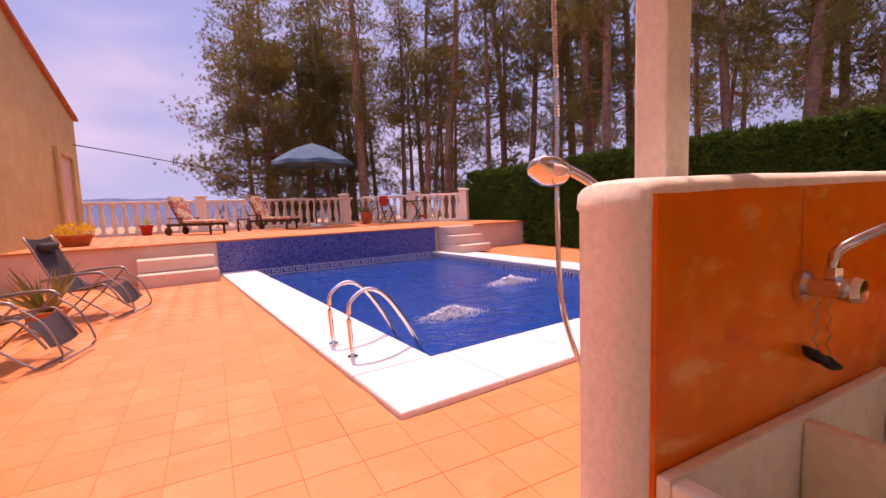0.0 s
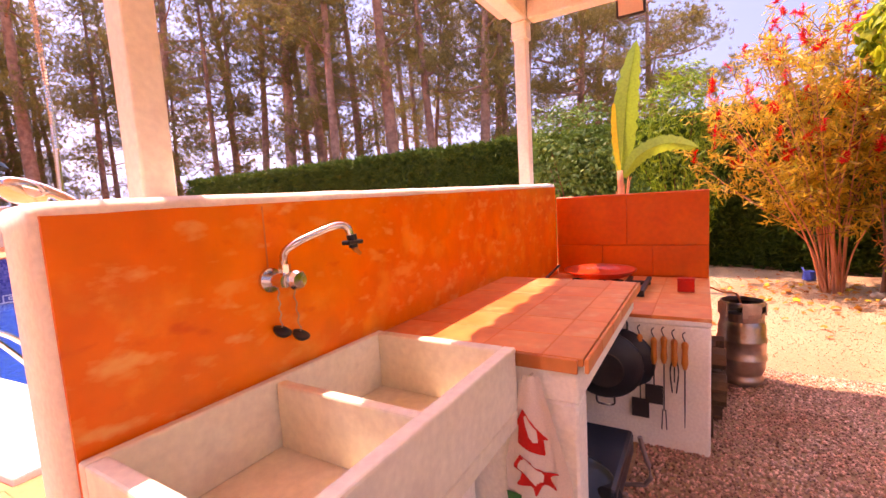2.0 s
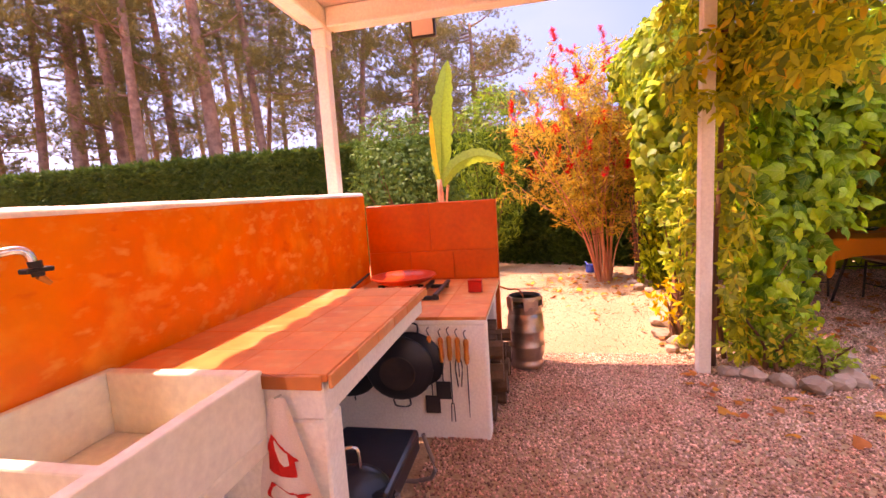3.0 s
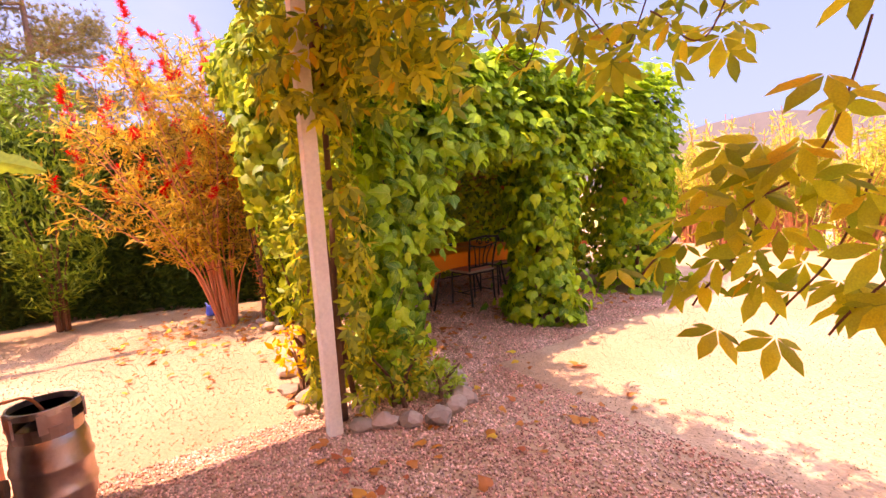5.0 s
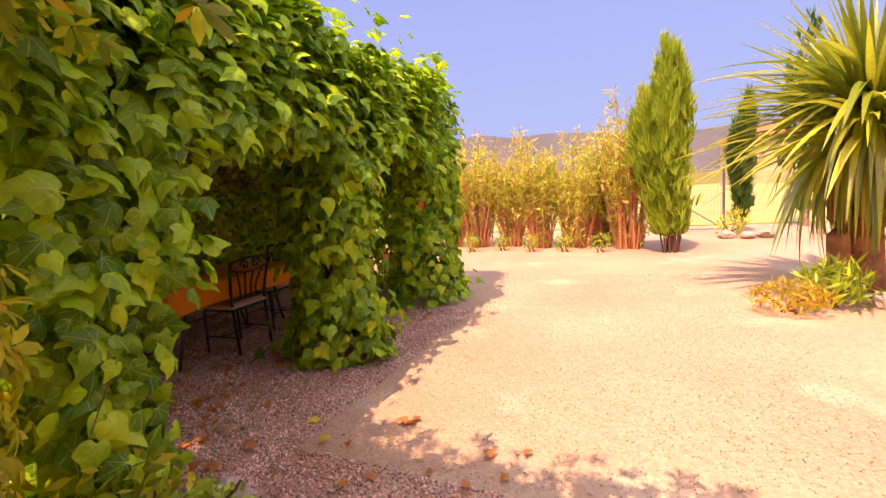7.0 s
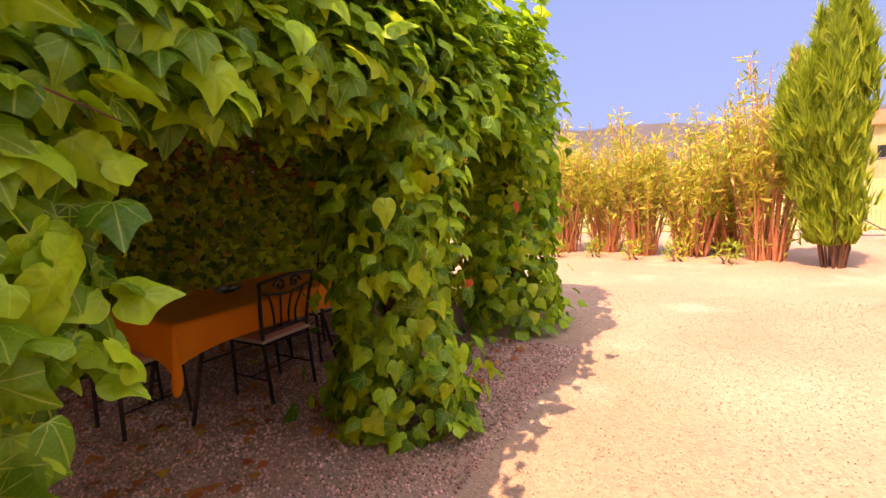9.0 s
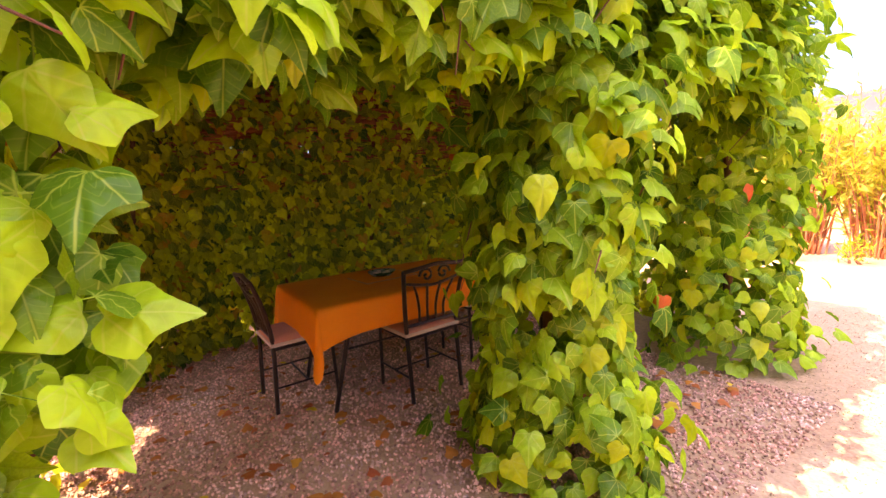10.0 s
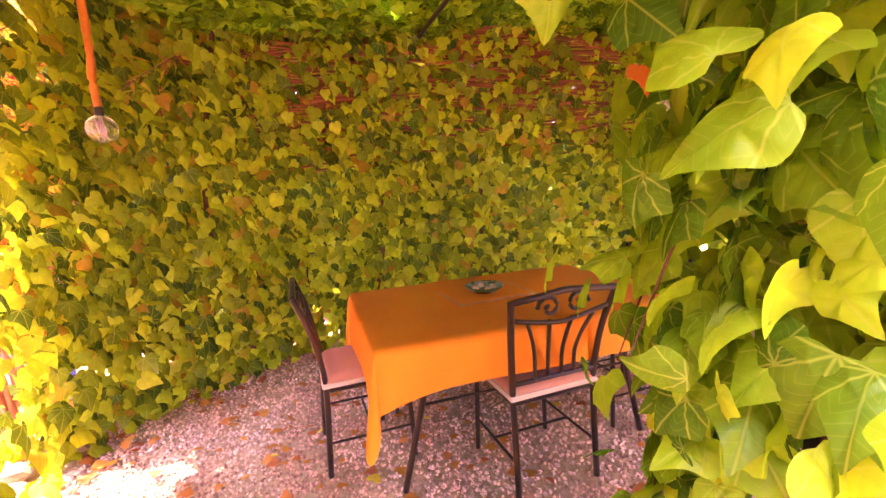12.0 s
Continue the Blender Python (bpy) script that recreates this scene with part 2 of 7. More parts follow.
M_YTRUNK = surface("fibrous_trunk", (0.46, 0.20, 0.08), (0.28, 0.11, 0.045), 0.95, 7, 30, 0.8, depth=0.03)
M_CANE = surface("dry_cane", (0.66, 0.27, 0.12), (0.52, 0.17, 0.07), 0.8, 5, 60, 0.2, vary=0.2)
M_REED = surface("red_reed", (0.48, 0.17, 0.06), (0.36, 0.11, 0.04), 0.85, 5, 60, 0.2, vary=0.25)
M_ROCK = surface("bed_rock", (0.42, 0.31, 0.22), (0.32, 0.23, 0.16), 0.9, 4, 25, 0.5, c=(0.55, 0.45, 0.33), spot=0.5, vary=0.15)
M_SLATE = surface("lounger_fabric", (0.045, 0.034, 0.034), (0.06, 0.046, 0.044), 0.8, 6, 120, 0.2)
M_ALU = surface("grey_tube", (0.36, 0.30, 0.27), (0.30, 0.25, 0.22), 0.4, 6, 60, 0.05, metal=0.6)
M_PRINT = surface("patterned_cushion", (0.62, 0.47, 0.28), (0.50, 0.12, 0.07), 0.9, 9, 60, 0.2, c=(0.10, 0.28, 0.22), spot=0.9, lo=0.45, hi=0.55)
M_PRINT2 = surface("striped_cushion", (0.80, 0.68, 0.48), (0.66, 0.34, 0.18), 0.9, 7, 60, 0.2, c=(0.60, 0.42, 0.20), spot=0.6, lo=0.45, hi=0.55)
M_UMB = surface("blue_canvas", (0.06, 0.15, 0.21), (0.045, 0.12, 0.18), 0.9, 3, 80, 0.2)
M_MOSAIC_TRIM = surface("white_mosaic", (0.74, 0.74, 0.76), (0.68, 0.68, 0.72), 0.3, 6, 60, 0.05)
M_GLASS = bpy.data.materials.new("bulb_glass")
M_GLASS.use_nodes = True
M_GLASS.node_tree.nodes["Principled BSDF"].inputs["Transmission Weight"].default_value = 0.9
M_GLASS.node_tree.nodes["Principled BSDF"].inputs["Roughness"].default_value = 0.08
M_GLASS.node_tree.nodes["Principled BSDF"].inputs["Base Color"].default_value = (0.95, 0.92, 0.85, 1)

L_IVY = leafy("ivy_leaf", (0.045, 0.17, 0.008), (0.40, 0.66, 0.022), (0.48, 0.60, 0.02), 0.38, 0.40, 0.018, (0.48, 0.60, 0.08))
# inner ivy copy, colours raised to make up for dim light in the arbour
L_IVYLIFTED = leafy("ivy_leaf_inner", (0.045, 0.12, 0.006), (0.70, 0.80, 0.03), (0.55, 0.30, 0.025), 0.42, 0.5, 0.02, (0.50, 0.56, 0.08))
L_CREEPER = leafy("creeper_leaf", (0.14, 0.22, 0.014), (0.74, 0.72, 0.04), (0.76, 0.46, 0.03), 0.55)
L_VINE = leafy("vine_leaf", (0.12, 0.22, 0.014), (0.50, 0.56, 0.035), None, 0.45)
L_BUSH = leafy("shrub_leaf", (0.05, 0.13, 0.02), (0.12, 0.22, 0.03), None, 0.3)
L_BANANA = leafy("banana_leaf", (0.30, 0.44, 0.03), (0.36, 0.48, 0.04), None, 0.5)
L_BOTTLE = leafy("bottlebrush_leaf", (0.40, 0.28, 0.022), (0.80, 0.50, 0.045), (0.42, 0.43, 0.04), 0.52)
L_FLOWER = leafy("red_bristle", (0.62, 0.012, 0.008), (0.78, 0.03, 0.012), None, 0.3)
L_HEDGE = leafy("hedge_needle", (0.034, 0.085, 0.012), (0.10, 0.185, 0.02), None, 0.3)
# creeper copy with brighter colours, lifts the nearest hanging leaves out of shade
L_CREEPERLIT = leafy("young_creeper_leaf", (0.26, 0.34, 0.02), (0.82, 0.76, 0.04), (0.78, 0.50, 0.03), 0.66)
L_CYP = leafy("cypress_spray", (0.20, 0.32, 0.025), (0.58, 0.66, 0.05), None, 0.45)
L_PEA = leafy("feathery_leaf", (0.09, 0.19, 0.016), (0.30, 0.44, 0.03), None, 0.4)
L_PINE = leafy("pine_needle", (0.11, 0.11, 0.03), (0.34, 0.26, 0.06), None, 0.46)
L_OLE = leafy("oleander_leaf", (0.34, 0.40, 0.05), (0.82, 0.74, 0.10), (0.80, 0.60, 0.16), 0.5)
L_YUC = leafy("yucca_blade", (0.13, 0.20, 0.015), (0.50, 0.50, 0.045), (0.72, 0.64, 0.12), 0.4, 0.3, 0.06)
L_DRY = leafy("fallen_leaf", (0.42, 0.10, 0.03), (0.55, 0.22, 0.03), (0.7, 0.5, 0.04), 0.2)
L_YELLOW = leafy("yellow_petal", (0.75, 0.45, 0.01), (0.8, 0.55, 0.02), None, 0.3)
L_ALOE = leafy("aloe_blade", (0.20, 0.16, 0.04), (0.33, 0.25, 0.07), None, 0.2)


# ---- mesh helpers ----
RNG = np.random.default_rng(7)


def part(name, bm, material, parent=None, label="", smooth=False):
    """Links a bmesh as one mesh object, under a thing or a part of one."""
    me = bpy.data.meshes.new(name)
    bm.to_mesh(me)
    bm.free()
    if smooth:
        me.shade_smooth()
    me.materials.append(material)
    ob = new(name, me)
    if parent:
        ob.parent = parent
    if label:
        ob["label"] = label
    return ob


def thing(name, m, label, category, group="", kind=""):
    ob = new(name)
    ob.matrix_world = m
    ob.empty_display_size = 0.1
    return tagged(ob, label, category, group, kind)


def grown(bm, geom_before, m):
    bmesh.ops.transform(bm, matrix=m, verts=[v for v in bm.verts if v not in geom_before])


def box(bm, lo, hi, bevel=0.0, seg=1):
    c = [(a + b) / 2 for a, b in zip(lo, hi)]
    s = [abs(b - a) for a, b in zip(lo, hi)]
    r = bmesh.ops.create_cube(bm, size=1, matrix=Matrix.Translation(c) @ Matrix.Diagonal((*s, 1)))
    if bevel:
        es = list({e for v in r["verts"] for e in v.link_edges})
        bmesh.ops.bevel(bm, geom=es, offset=bevel, segments=seg, affect="EDGES", profile=0.5)
    return bm


def rod(bm, p0, p1, r0, r1=None, seg=8, caps=True):
    p0, p1 = Vector(p0), Vector(p1)
    r1 = r0 if r1 is None else r1
    d = p1 - p0
    m = Matrix.Translation((p0 + p1) / 2) @ d.to_track_quat("Z", "Y").to_matrix().to_4x4()
    bmesh.ops.create_cone(bm, cap_ends=caps, segments=seg, radius1=r0, radius2=r1, depth=d.length, matrix=m)
    return bm


def tube(bm, pts, r, seg=8, r_end=None):
    """A bent pipe along points."""
    pts = [Vector(p) for p in pts]
    rings = []
    n = len(pts)
    for i, p in enumerate(pts):
        d = (pts[min(i + 1, n - 1)] - pts[max(i - 1, 0)]).normalized()
        q = d.to_track_quat("Z", "Y")
        rr = r if r_end is None else r + (r_end - r) * i / (n - 1)
        rings.append([bm.verts.new(p + q @ Vector((rr * math.cos(a), rr * math.sin(a), 0))) for a in (2 * math.pi * k / seg for k in range(seg))])
    for a, b in zip(rings, rings[1:]):
        for k in range(seg):
            bm.faces.new((a[k], a[(k + 1) % seg], b[(k + 1) % seg], b[k]))
    bm.faces.new(rings[0][::-1])
    bm.faces.new(rings[-1])
    bmesh.ops.recalc_face_normals(bm, faces=bm.faces)
    return bm


def bend(pts, steps=6):
    """A smooth curve through points."""
    p = [Vector(q) for q in pts]
    p = [p[0] * 2 - p[1], *p, p[-1] * 2 - p[-2]]
    out = []
    for a, b, c, d in zip(p, p[1:], p[2:], p[3:]):
        for k in range(steps):
            t = k / steps
            out.append(0.5 * (2 * b + (c - a) * t + (2 * a - 5 * b + 4 * c - d) * t * t + (3 * b - a - 3 * c + d) * t ** 3))
    return out + [p[-2]]


def lathe(bm, profile, seg=16, m=None):
    rings = []
    for r, z in profile:
        rings.append([bm.verts.new((r * math.cos(a), r * math.sin(a), z)) for a in (2 * math.pi * k / seg for k in range(seg))])
    for a, b in zip(rings, rings[1:]):
        for k in range(seg):
            bm.faces.new((a[k], a[(k + 1) % seg], b[(k + 1) % seg], b[k]))
    if profile[0][0] > 0:
        bm.faces.new(rings[0][::-1])
    if profile[-1][0] > 0:
        bm.faces.new(rings[-1])
    bmesh.ops.recalc_face_normals(bm, faces=bm.faces)
    if m is not None:
        bmesh.ops.transform(bm, matrix=m, verts=[v for r in rings for v in r])
    return bm


def raw_mesh(name, verts, faces, smooth=False):
    me = bpy.data.meshes.new(name)
    verts, faces = np.asarray(verts, dtype=np.float32), np.asarray(faces, dtype=np.int32)
    me.vertices.add(len(verts))
    me.vertices.foreach_set("co", verts.ravel())
    k = faces.shape[1]
    me.loops.add(faces.size)
    me.loops.foreach_set("vertex_index", faces.ravel())
    me.polygons.add(len(faces))
    me.polygons.foreach_set("loop_start", np.arange(0, faces.size, k, dtype=np.int32))
    if smooth:
        me.polygons.foreach_set("use_smooth", np.ones(len(faces), dtype=bool))
    me.update(calc_edges=True)
    return me


def leaf_map(me, xy):
    """Each corner's place on its leaf blade, for the veins."""
    me.uv_layers.new(name="leaf").data.foreach_set("uv", np.asarray(xy, dtype=np.float32).ravel())


def frames_of(normal, down=(0, 0, -1), spin=0.5, tilt=0.35):
    """Rotations for leaves that face along normal, with their tips hanging towards down, each a little askew."""
    n = normal + RNG.normal(0, tilt, normal.shape)
    n /= np.linalg.norm(n, axis=1, keepdims=True) + 1e-9
    d = np.asarray(down) + RNG.normal(0, spin, normal.shape)
    y = d - n * np.sum(n * d, axis=1, keepdims=True)
    y /= np.linalg.norm(y, axis=1, keepdims=True) + 1e-9
    x = np.cross(y, n)
    return np.stack([x, y, n], axis=2)


def scatter(name, template, pos, rot, size, material, parent=None, kind="", label="", category=""):
    """One mesh of many small copies of a template (verts, triangles)."""
    tv, tf = np.asarray(template[0], dtype=float), np.asarray(template[1], dtype=int)
    v = np.einsum("nij,kj->nki", rot, tv) * np.asarray(size).reshape(-1, 1, 1) + pos[:, None, :]
    f = tf[None] + (np.arange(len(pos)) * len(tv))[:, None, None]
    me = raw_mesh(name, v.reshape(-1, 3), f.reshape(-1, tf.shape[1]))
    if len(tv) > 12:
        leaf_map(me, np.tile(tv[tf.ravel()][:, :2], (len(pos), 1)))
    me.materials.append(material)
    ob = new(name, me)
    if parent:
        ob.parent = parent
    return tagged(ob, label, category, "", kind)


def pieces(name, template, pos, rot, size, material, parent):
    """The same, each piece an object of its own on one shared mesh."""
    me = raw_mesh(name, *template)
    me.materials.append(material)
    for p, r, s in zip(pos, rot, np.broadcast_to(size, len(pos))):
        ob = new(name, me)
        ob.parent = parent
        ob.matrix_local = Matrix.Translation(p) @ Matrix([list(map(float, q)) for q in r]).to_4x4() @ Matrix.Scale(float(s), 4)


def fan(outline, mid=(0, 0.42, 0.0)):
    v = [mid, *outline]
    n = len(outline)
    return v, [(0, 1 + k, 1 + (k + 1) % n) for k in range(n)]


# leaf shapes: y runs from stalk to tip, z is the upper face
T_IVY = fan([(0, 0.0, 0.0), (-0.17, -0.12, -0.03), (-0.38, -0.05, -0.06), (-0.48, 0.12, -0.08), (-0.53, 0.36, -0.15), (-0.38, 0.50, -0.07), (-0.27, 0.62, -0.04), (-0.14, 0.84, -0.07), (0, 1.08, -0.17), (0.14, 0.84, -0.07), (0.27, 0.62, -0.04), (0.38, 0.50, -0.07), (0.53, 0.36, -0.15), (0.48, 0.12, -0.08), (0.38, -0.05, -0.06), (0.17, -0.12, -0.03)], (0, 0.32, 0.05))
T_HEART = fan([(0, 0.0, 0.0), (-0.17, -0.03, -0.02), (-0.33, 0.06, -0.06), (-0.42, 0.26, -0.13), (-0.35, 0.46, -0.07), (-0.25, 0.68, -0.04), (-0.10, 0.92, -0.09), (0.04, 1.12, -0.22), (0.15, 0.88, -0.09), (0.31, 0.62, -0.05), (0.46, 0.44, -0.12), (0.44, 0.20, -0.09), (0.31, 0.02, -0.04), (0.15, -0.03, -0.01)], (0, 0.36, 0.04))


def finer(leaf, bulge=0.05):
    """A leaf shape with a rounded outline and a puckered blade between its veins."""
    mid, ring = np.array(leaf[0][0]), np.array(leaf[0][1:])
    n = len(ring)
    p0, p1, p2, p3 = np.roll(ring, 1, 0), ring, np.roll(ring, -1, 0), np.roll(ring, -2, 0)
    half = (-p0 + 9 * p1 + 9 * p2 - p3) / 16
    edge = np.empty((2 * n, 3))
    edge[0::2], edge[1::2] = ring, half
    inner = mid + (edge - mid) * 0.55
    inner[:, 2] += bulge * np.where(np.arange(2 * n) % 4 < 2, 1.0, 0.35)
    v = [tuple(mid), *map(tuple, inner), *map(tuple, edge)]
    f = []
    m = 2 * n
    for k in range(m):
        a, b = 1 + k, 1 + (k + 1) % m
        f += [(0, a, b), (a, a + m, b + m), (a, b + m, b)]
    return v, f


T_SMALL = ([(0, 0, 0), (-0.22, 0.45, -0.06), (0, 1, -0.1), (0.22, 0.45, -0.06), (0, 0.5, 0.02)], [(0, 1, 4), (1, 2, 4), (2, 3, 4), (3, 0, 4)])
T_LANCE = ([(0, 0, 0), (-0.09, 0.45, -0.02), (0, 1, -0.06), (0.09, 0.45, -0.02)], [(0, 1, 2), (0, 2, 3)])


def palmate():
    v, f = [], []
    for ang, ln in ((-1.75, 0.55), (-0.85, 0.85), (0, 1.0), (0.85, 0.85), (1.75, 0.55)):
        c, s, b = math.cos(ang), math.sin(ang), len(v)
        for x, y, z in ((0, 0.05, 0), (-0.17, 0.42, -0.03), (-0.15, 0.72, -0.05), (0, 1, -0.16), (0.15, 0.72, -0.05), (0.17, 0.42, -0.03), (0, 0.5, 0.03)):
            v.append((ln * (c * x + s * y), ln * (-s * x + c * y), ln * z - 0.12 * abs(ang) * y))
        f += [(b, b + 1, b + 6), (b + 1, b + 2, b + 6), (b + 2, b + 3, b + 6), (b + 3, b + 4, b + 6), (b + 4, b + 5, b + 6), (b + 5, b, b + 6)]
    return v, f


T_PALM = palmate()


def tuft(n, spread, width, seed):
    r = np.random.default_rng(seed)
    v, f = [], []
    for k in range(n):
        d = np.array([r.normal(0, spread), r.normal(0, spread), 1.0])
        d /= np.linalg.norm(d)
        s = np.cross(d, r.normal(0, 1, 3))
        s *= width / np.linalg.norm(s)
        b = len(v)
        ln = r.uniform(0.6, 1.0)
        v += [tuple(-s), tuple(s), tuple(d * ln)]
        f.append((b, b + 1, b + 2))
    return v, f


T_NEEDLES = tuft(16, 0.75, 0.035, 3)
T_SPRAY = tuft(7, 0.3, 0.06, 4)
T_HEDGE = tuft(8, 0.7, 0.09, 5)


def any_turn(n):
    q = RNG.normal(0, 1, (n, 4))
    q /= np.linalg.norm(q, axis=1, keepdims=True)
    w, x, y, z = q.T
    return np.stack([1 - 2 * (y * y + z * z), 2 * (x * y - z * w), 2 * (x * z + y * w), 2 * (x * y + z * w), 1 - 2 * (x * x + z * z), 2 * (y * z - x * w), 2 * (x * z - y * w), 2 * (y * z + x * w), 1 - 2 * (x * x + y * y)], axis=1).reshape(-1, 3, 3)


def towards(d, spread=0.3):
    """Rotations whose z runs along d."""
    z = d + RNG.normal(0, spread, d.shape)
    z /= np.linalg.norm(z, axis=1, keepdims=True) + 1e-9
    x = np.cross(z, RNG.normal(0, 1, d.shape))
    x /= np.linalg.norm(x, axis=1, keepdims=True) + 1e-9
    return np.stack([x, np.cross(z, x), z], axis=2)


def in_ball(n, c, r, shell=0.0):
    d = RNG.normal(0, 1, (n, 3))
    d /= np.linalg.norm(d, axis=1, keepdims=True)
    k = (shell + (1 - shell) * RNG.random(n)) ** (1 / 3)
    return np.asarray(c) + d * k[:, None] * np.asarray(r), d


# ---- ground, terraces, pool ----
def ground_material():
    m = surface("sandy_gravel", (0.47, 0.30, 0.165), (0.40, 0.235, 0.125), 0.95, 0.6, 90, 0.0, c=(0.56, 0.42, 0.255), spot=0.6)
    n, l = m.node_tree.nodes, m.node_tree.links
    p = n["Principled BSDF"]
    tc = n.new("ShaderNodeTexCoord")
    stones = n.new("ShaderNodeTexVoronoi")
    stones.inputs["Scale"].default_value = 55
    l.new(tc.outputs["Object"], stones.inputs["Vector"])
    hsv = n.new("ShaderNodeHueSaturation")
    mr = n.new("ShaderNodeMapRange")
    mr.inputs["To Min"].default_value, mr.inputs["To Max"].default_value = 0.84, 1.10
    sep = n.new("ShaderNodeSeparateColor")
    l.new(stones.outputs["Color"], sep.inputs[0])
    l.new(sep.outputs[0], mr.inputs["Value"])
    l.new(mr.outputs["Result"], hsv.inputs["Value"])
    old = p.inputs["Base Color"].links[0].from_socket
    l.new(old, hsv.inputs["Color"])
    l.new(hsv.outputs["Color"], p.inputs["Base Color"])
    bp = n.new("ShaderNodeBump")
    bp.inputs["Strength"].default_value, bp.inputs["Distance"].default_value, bp.invert = 0.45, 0.010, True
    l.new(stones.outputs["Distance"], bp.inputs["Height"])
    l.new(bp.outputs["Normal"], p.inputs["Normal"])
    return m


M_GROUND = ground_material()
POOL = pose(1.04, 2.66, 0, 0, 0, 6)
U0, U1, V0, V1, CW = 0.78, 5.95, 0.85, 8.95, 0.78
RAISED = 0.82


def pool_pt(u, v, z=0.0):
    return POOL @ Vector((u, v, z))


def sheet_with_hole():
    """The ground to the horizon, with the pool cut out of it."""
    bm = bmesh.new()
    hole = [pool_pt(u, v, -0.012) for u, v in ((U0 - 0.2, V0 - 0.2), (U1 + 0.2, V0 - 0.2), (U1 + 0.2, V1 + 0.4), (U0 - 0.2, V1 + 0.4))]
    ring = [(-25, -25), (30, -25), (30, 40), (-25, 40)]
    far = [(-900, -900), (900, -900), (900, 900), (-900, 900)]
    h = [bm.verts.new(p) for p in hole]
    r = [bm.verts.new((x, y, -0.012)) for x, y in ring]
    f = [bm.verts.new((x, y, -14 if y > 0 else -0.5)) for x, y in far]
    for a, b in ((h, r), (r, f)):
        for k in range(4):
            bm.faces.new((a[k], a[(k + 1) % 4], b[(k + 1) % 4], b[k]))
    bmesh.ops.recalc_face_normals(bm, faces=bm.faces)
    if bm.faces[0].normal.z < 0:
        bmesh.ops.reverse_faces(bm, faces=bm.faces)
    return bm


tagged(part("ground", sheet_with_hole(), M_GROUND), "pale sandy gravel ground of the garden", "ground", kind="structure")

pool = thing("swimming_pool", POOL, "rectangular swimming pool lined with blue mosaic", "pool", kind="structure")


def pool_lining():
    m = bpy.data.materials.new("blue_mosaic")
    m.use_nodes = True
    n, l = m.node_tree.nodes, m.node_tree.links
    p = n["Principled BSDF"]
    p.inputs["Roughness"].default_value = 0.3
    tc, br = n.new("ShaderNodeTexCoord"), n.new("ShaderNodeTexVoronoi")
    br.distance, br.inputs["Randomness"].default_value, br.inputs["Scale"].default_value = "CHEBYCHEV", 0.0, 28
    l.new(tc.outputs["Object"], br.inputs["Vector"])
    sep, ramp = n.new("ShaderNodeSeparateColor"), n.new("ShaderNodeValToRGB")
    wn_ = n.new("ShaderNodeTexWhiteNoise")
    l.new(br.outputs["Position"], wn_.inputs["Vector"])
    ramp.color_ramp.elements[0].color, ramp.color_ramp.elements[1].color = (0.012, 0.03, 0.20, 1), (0.05, 0.085, 0.36, 1)
    e = ramp.color_ramp.elements.new(0.93)
    e.color = (0.16, 0.17, 0.40, 1)
    l.new(wn_.outputs["Value"], ramp.inputs["Fac"])
    edge, mx = n.new("ShaderNodeMath"), n.new("ShaderNodeMix")
    edge.operation = "GREATER_THAN"
    edge.inputs[1].default_value = 0.46
    l.new(br.outputs["Distance"], edge.inputs[0])
    mx.data_type = "RGBA"
    mx.inputs["B"].default_value = (0.10, 0.12, 0.27, 1)
    l.new(edge.outputs[0], mx.inputs["Factor"])
    l.new(ramp.outputs["Color"], mx.inputs["A"])
    l.new(mx.outputs["Result"], p.inputs["Base Color"])
    return m


M_MOSAIC = pool_lining()
bm = bmesh.new()
box(bm, (U0 - 0.15, V0 - 0.15, -1.6), (U1 + 0.15, V1, -1.5))
box(bm, (U0 - 0.15, V0 - 0.15, -1.5), (U0, V1, -0.03))
box(bm, (U1, V0 - 0.15, -1.5), (U1 + 0.15, V1, -0.03))
box(bm, (U0, V0 - 0.15, -1.5), (U1, V0, -0.03))
part("basin", bm, M_MOSAIC, pool)
bm = bmesh.new()
box(bm, (-0.02, V1, -1.5), (U1 + 0.15, V1 + 0.25, RAISED - 0.03))
part("mosaic_wall", bm, M_MOSAIC, pool, "raised blue mosaic wall at the head of the pool")


def water_material():
    m = bpy.data.materials.new("pool_water")
    m.use_nodes = True
    n, l = m.node_tree.nodes, m.node_tree.links
    p = n["Principled BSDF"]
    p.inputs["Base Color"].default_value = (0.001, 0.062, 0.30, 1)
    p.inputs["Roughness"].default_value, p.inputs["IOR"].default_value = 0.06, 1.33
    p.inputs["Transmission Weight"].default_value = 0.2
    tc, a, b, bp, ad = n.new("ShaderNodeTexCoord"), n.new("ShaderNodeTexNoise"), n.new("ShaderNodeTexNoise"), n.new("ShaderNodeBump"), n.new("ShaderNodeMath")
    a.inputs["Scale"].default_value, b.inputs["Scale"].default_value = 4.5, 17
    ad.operation = "MULTIPLY_ADD"
    ad.inputs[1].default_value = 0.35
    for q in (a, b):
        q.inputs["Detail"].default_value = 4
        l.new(tc.outputs["Object"], q.inputs["Vector"])
    l.new(b.outputs["Fac"], ad.inputs[0])
    l.new(a.outputs["Fac"], ad.inputs[2])
    l.new(ad.outputs[0], bp.inputs["Height"])
    bp.inputs["Strength"].default_value, bp.inputs["Distance"].default_value = 0.5, 0.06
    l.new(bp.outputs["Normal"], p.inputs["Normal"])
    return m


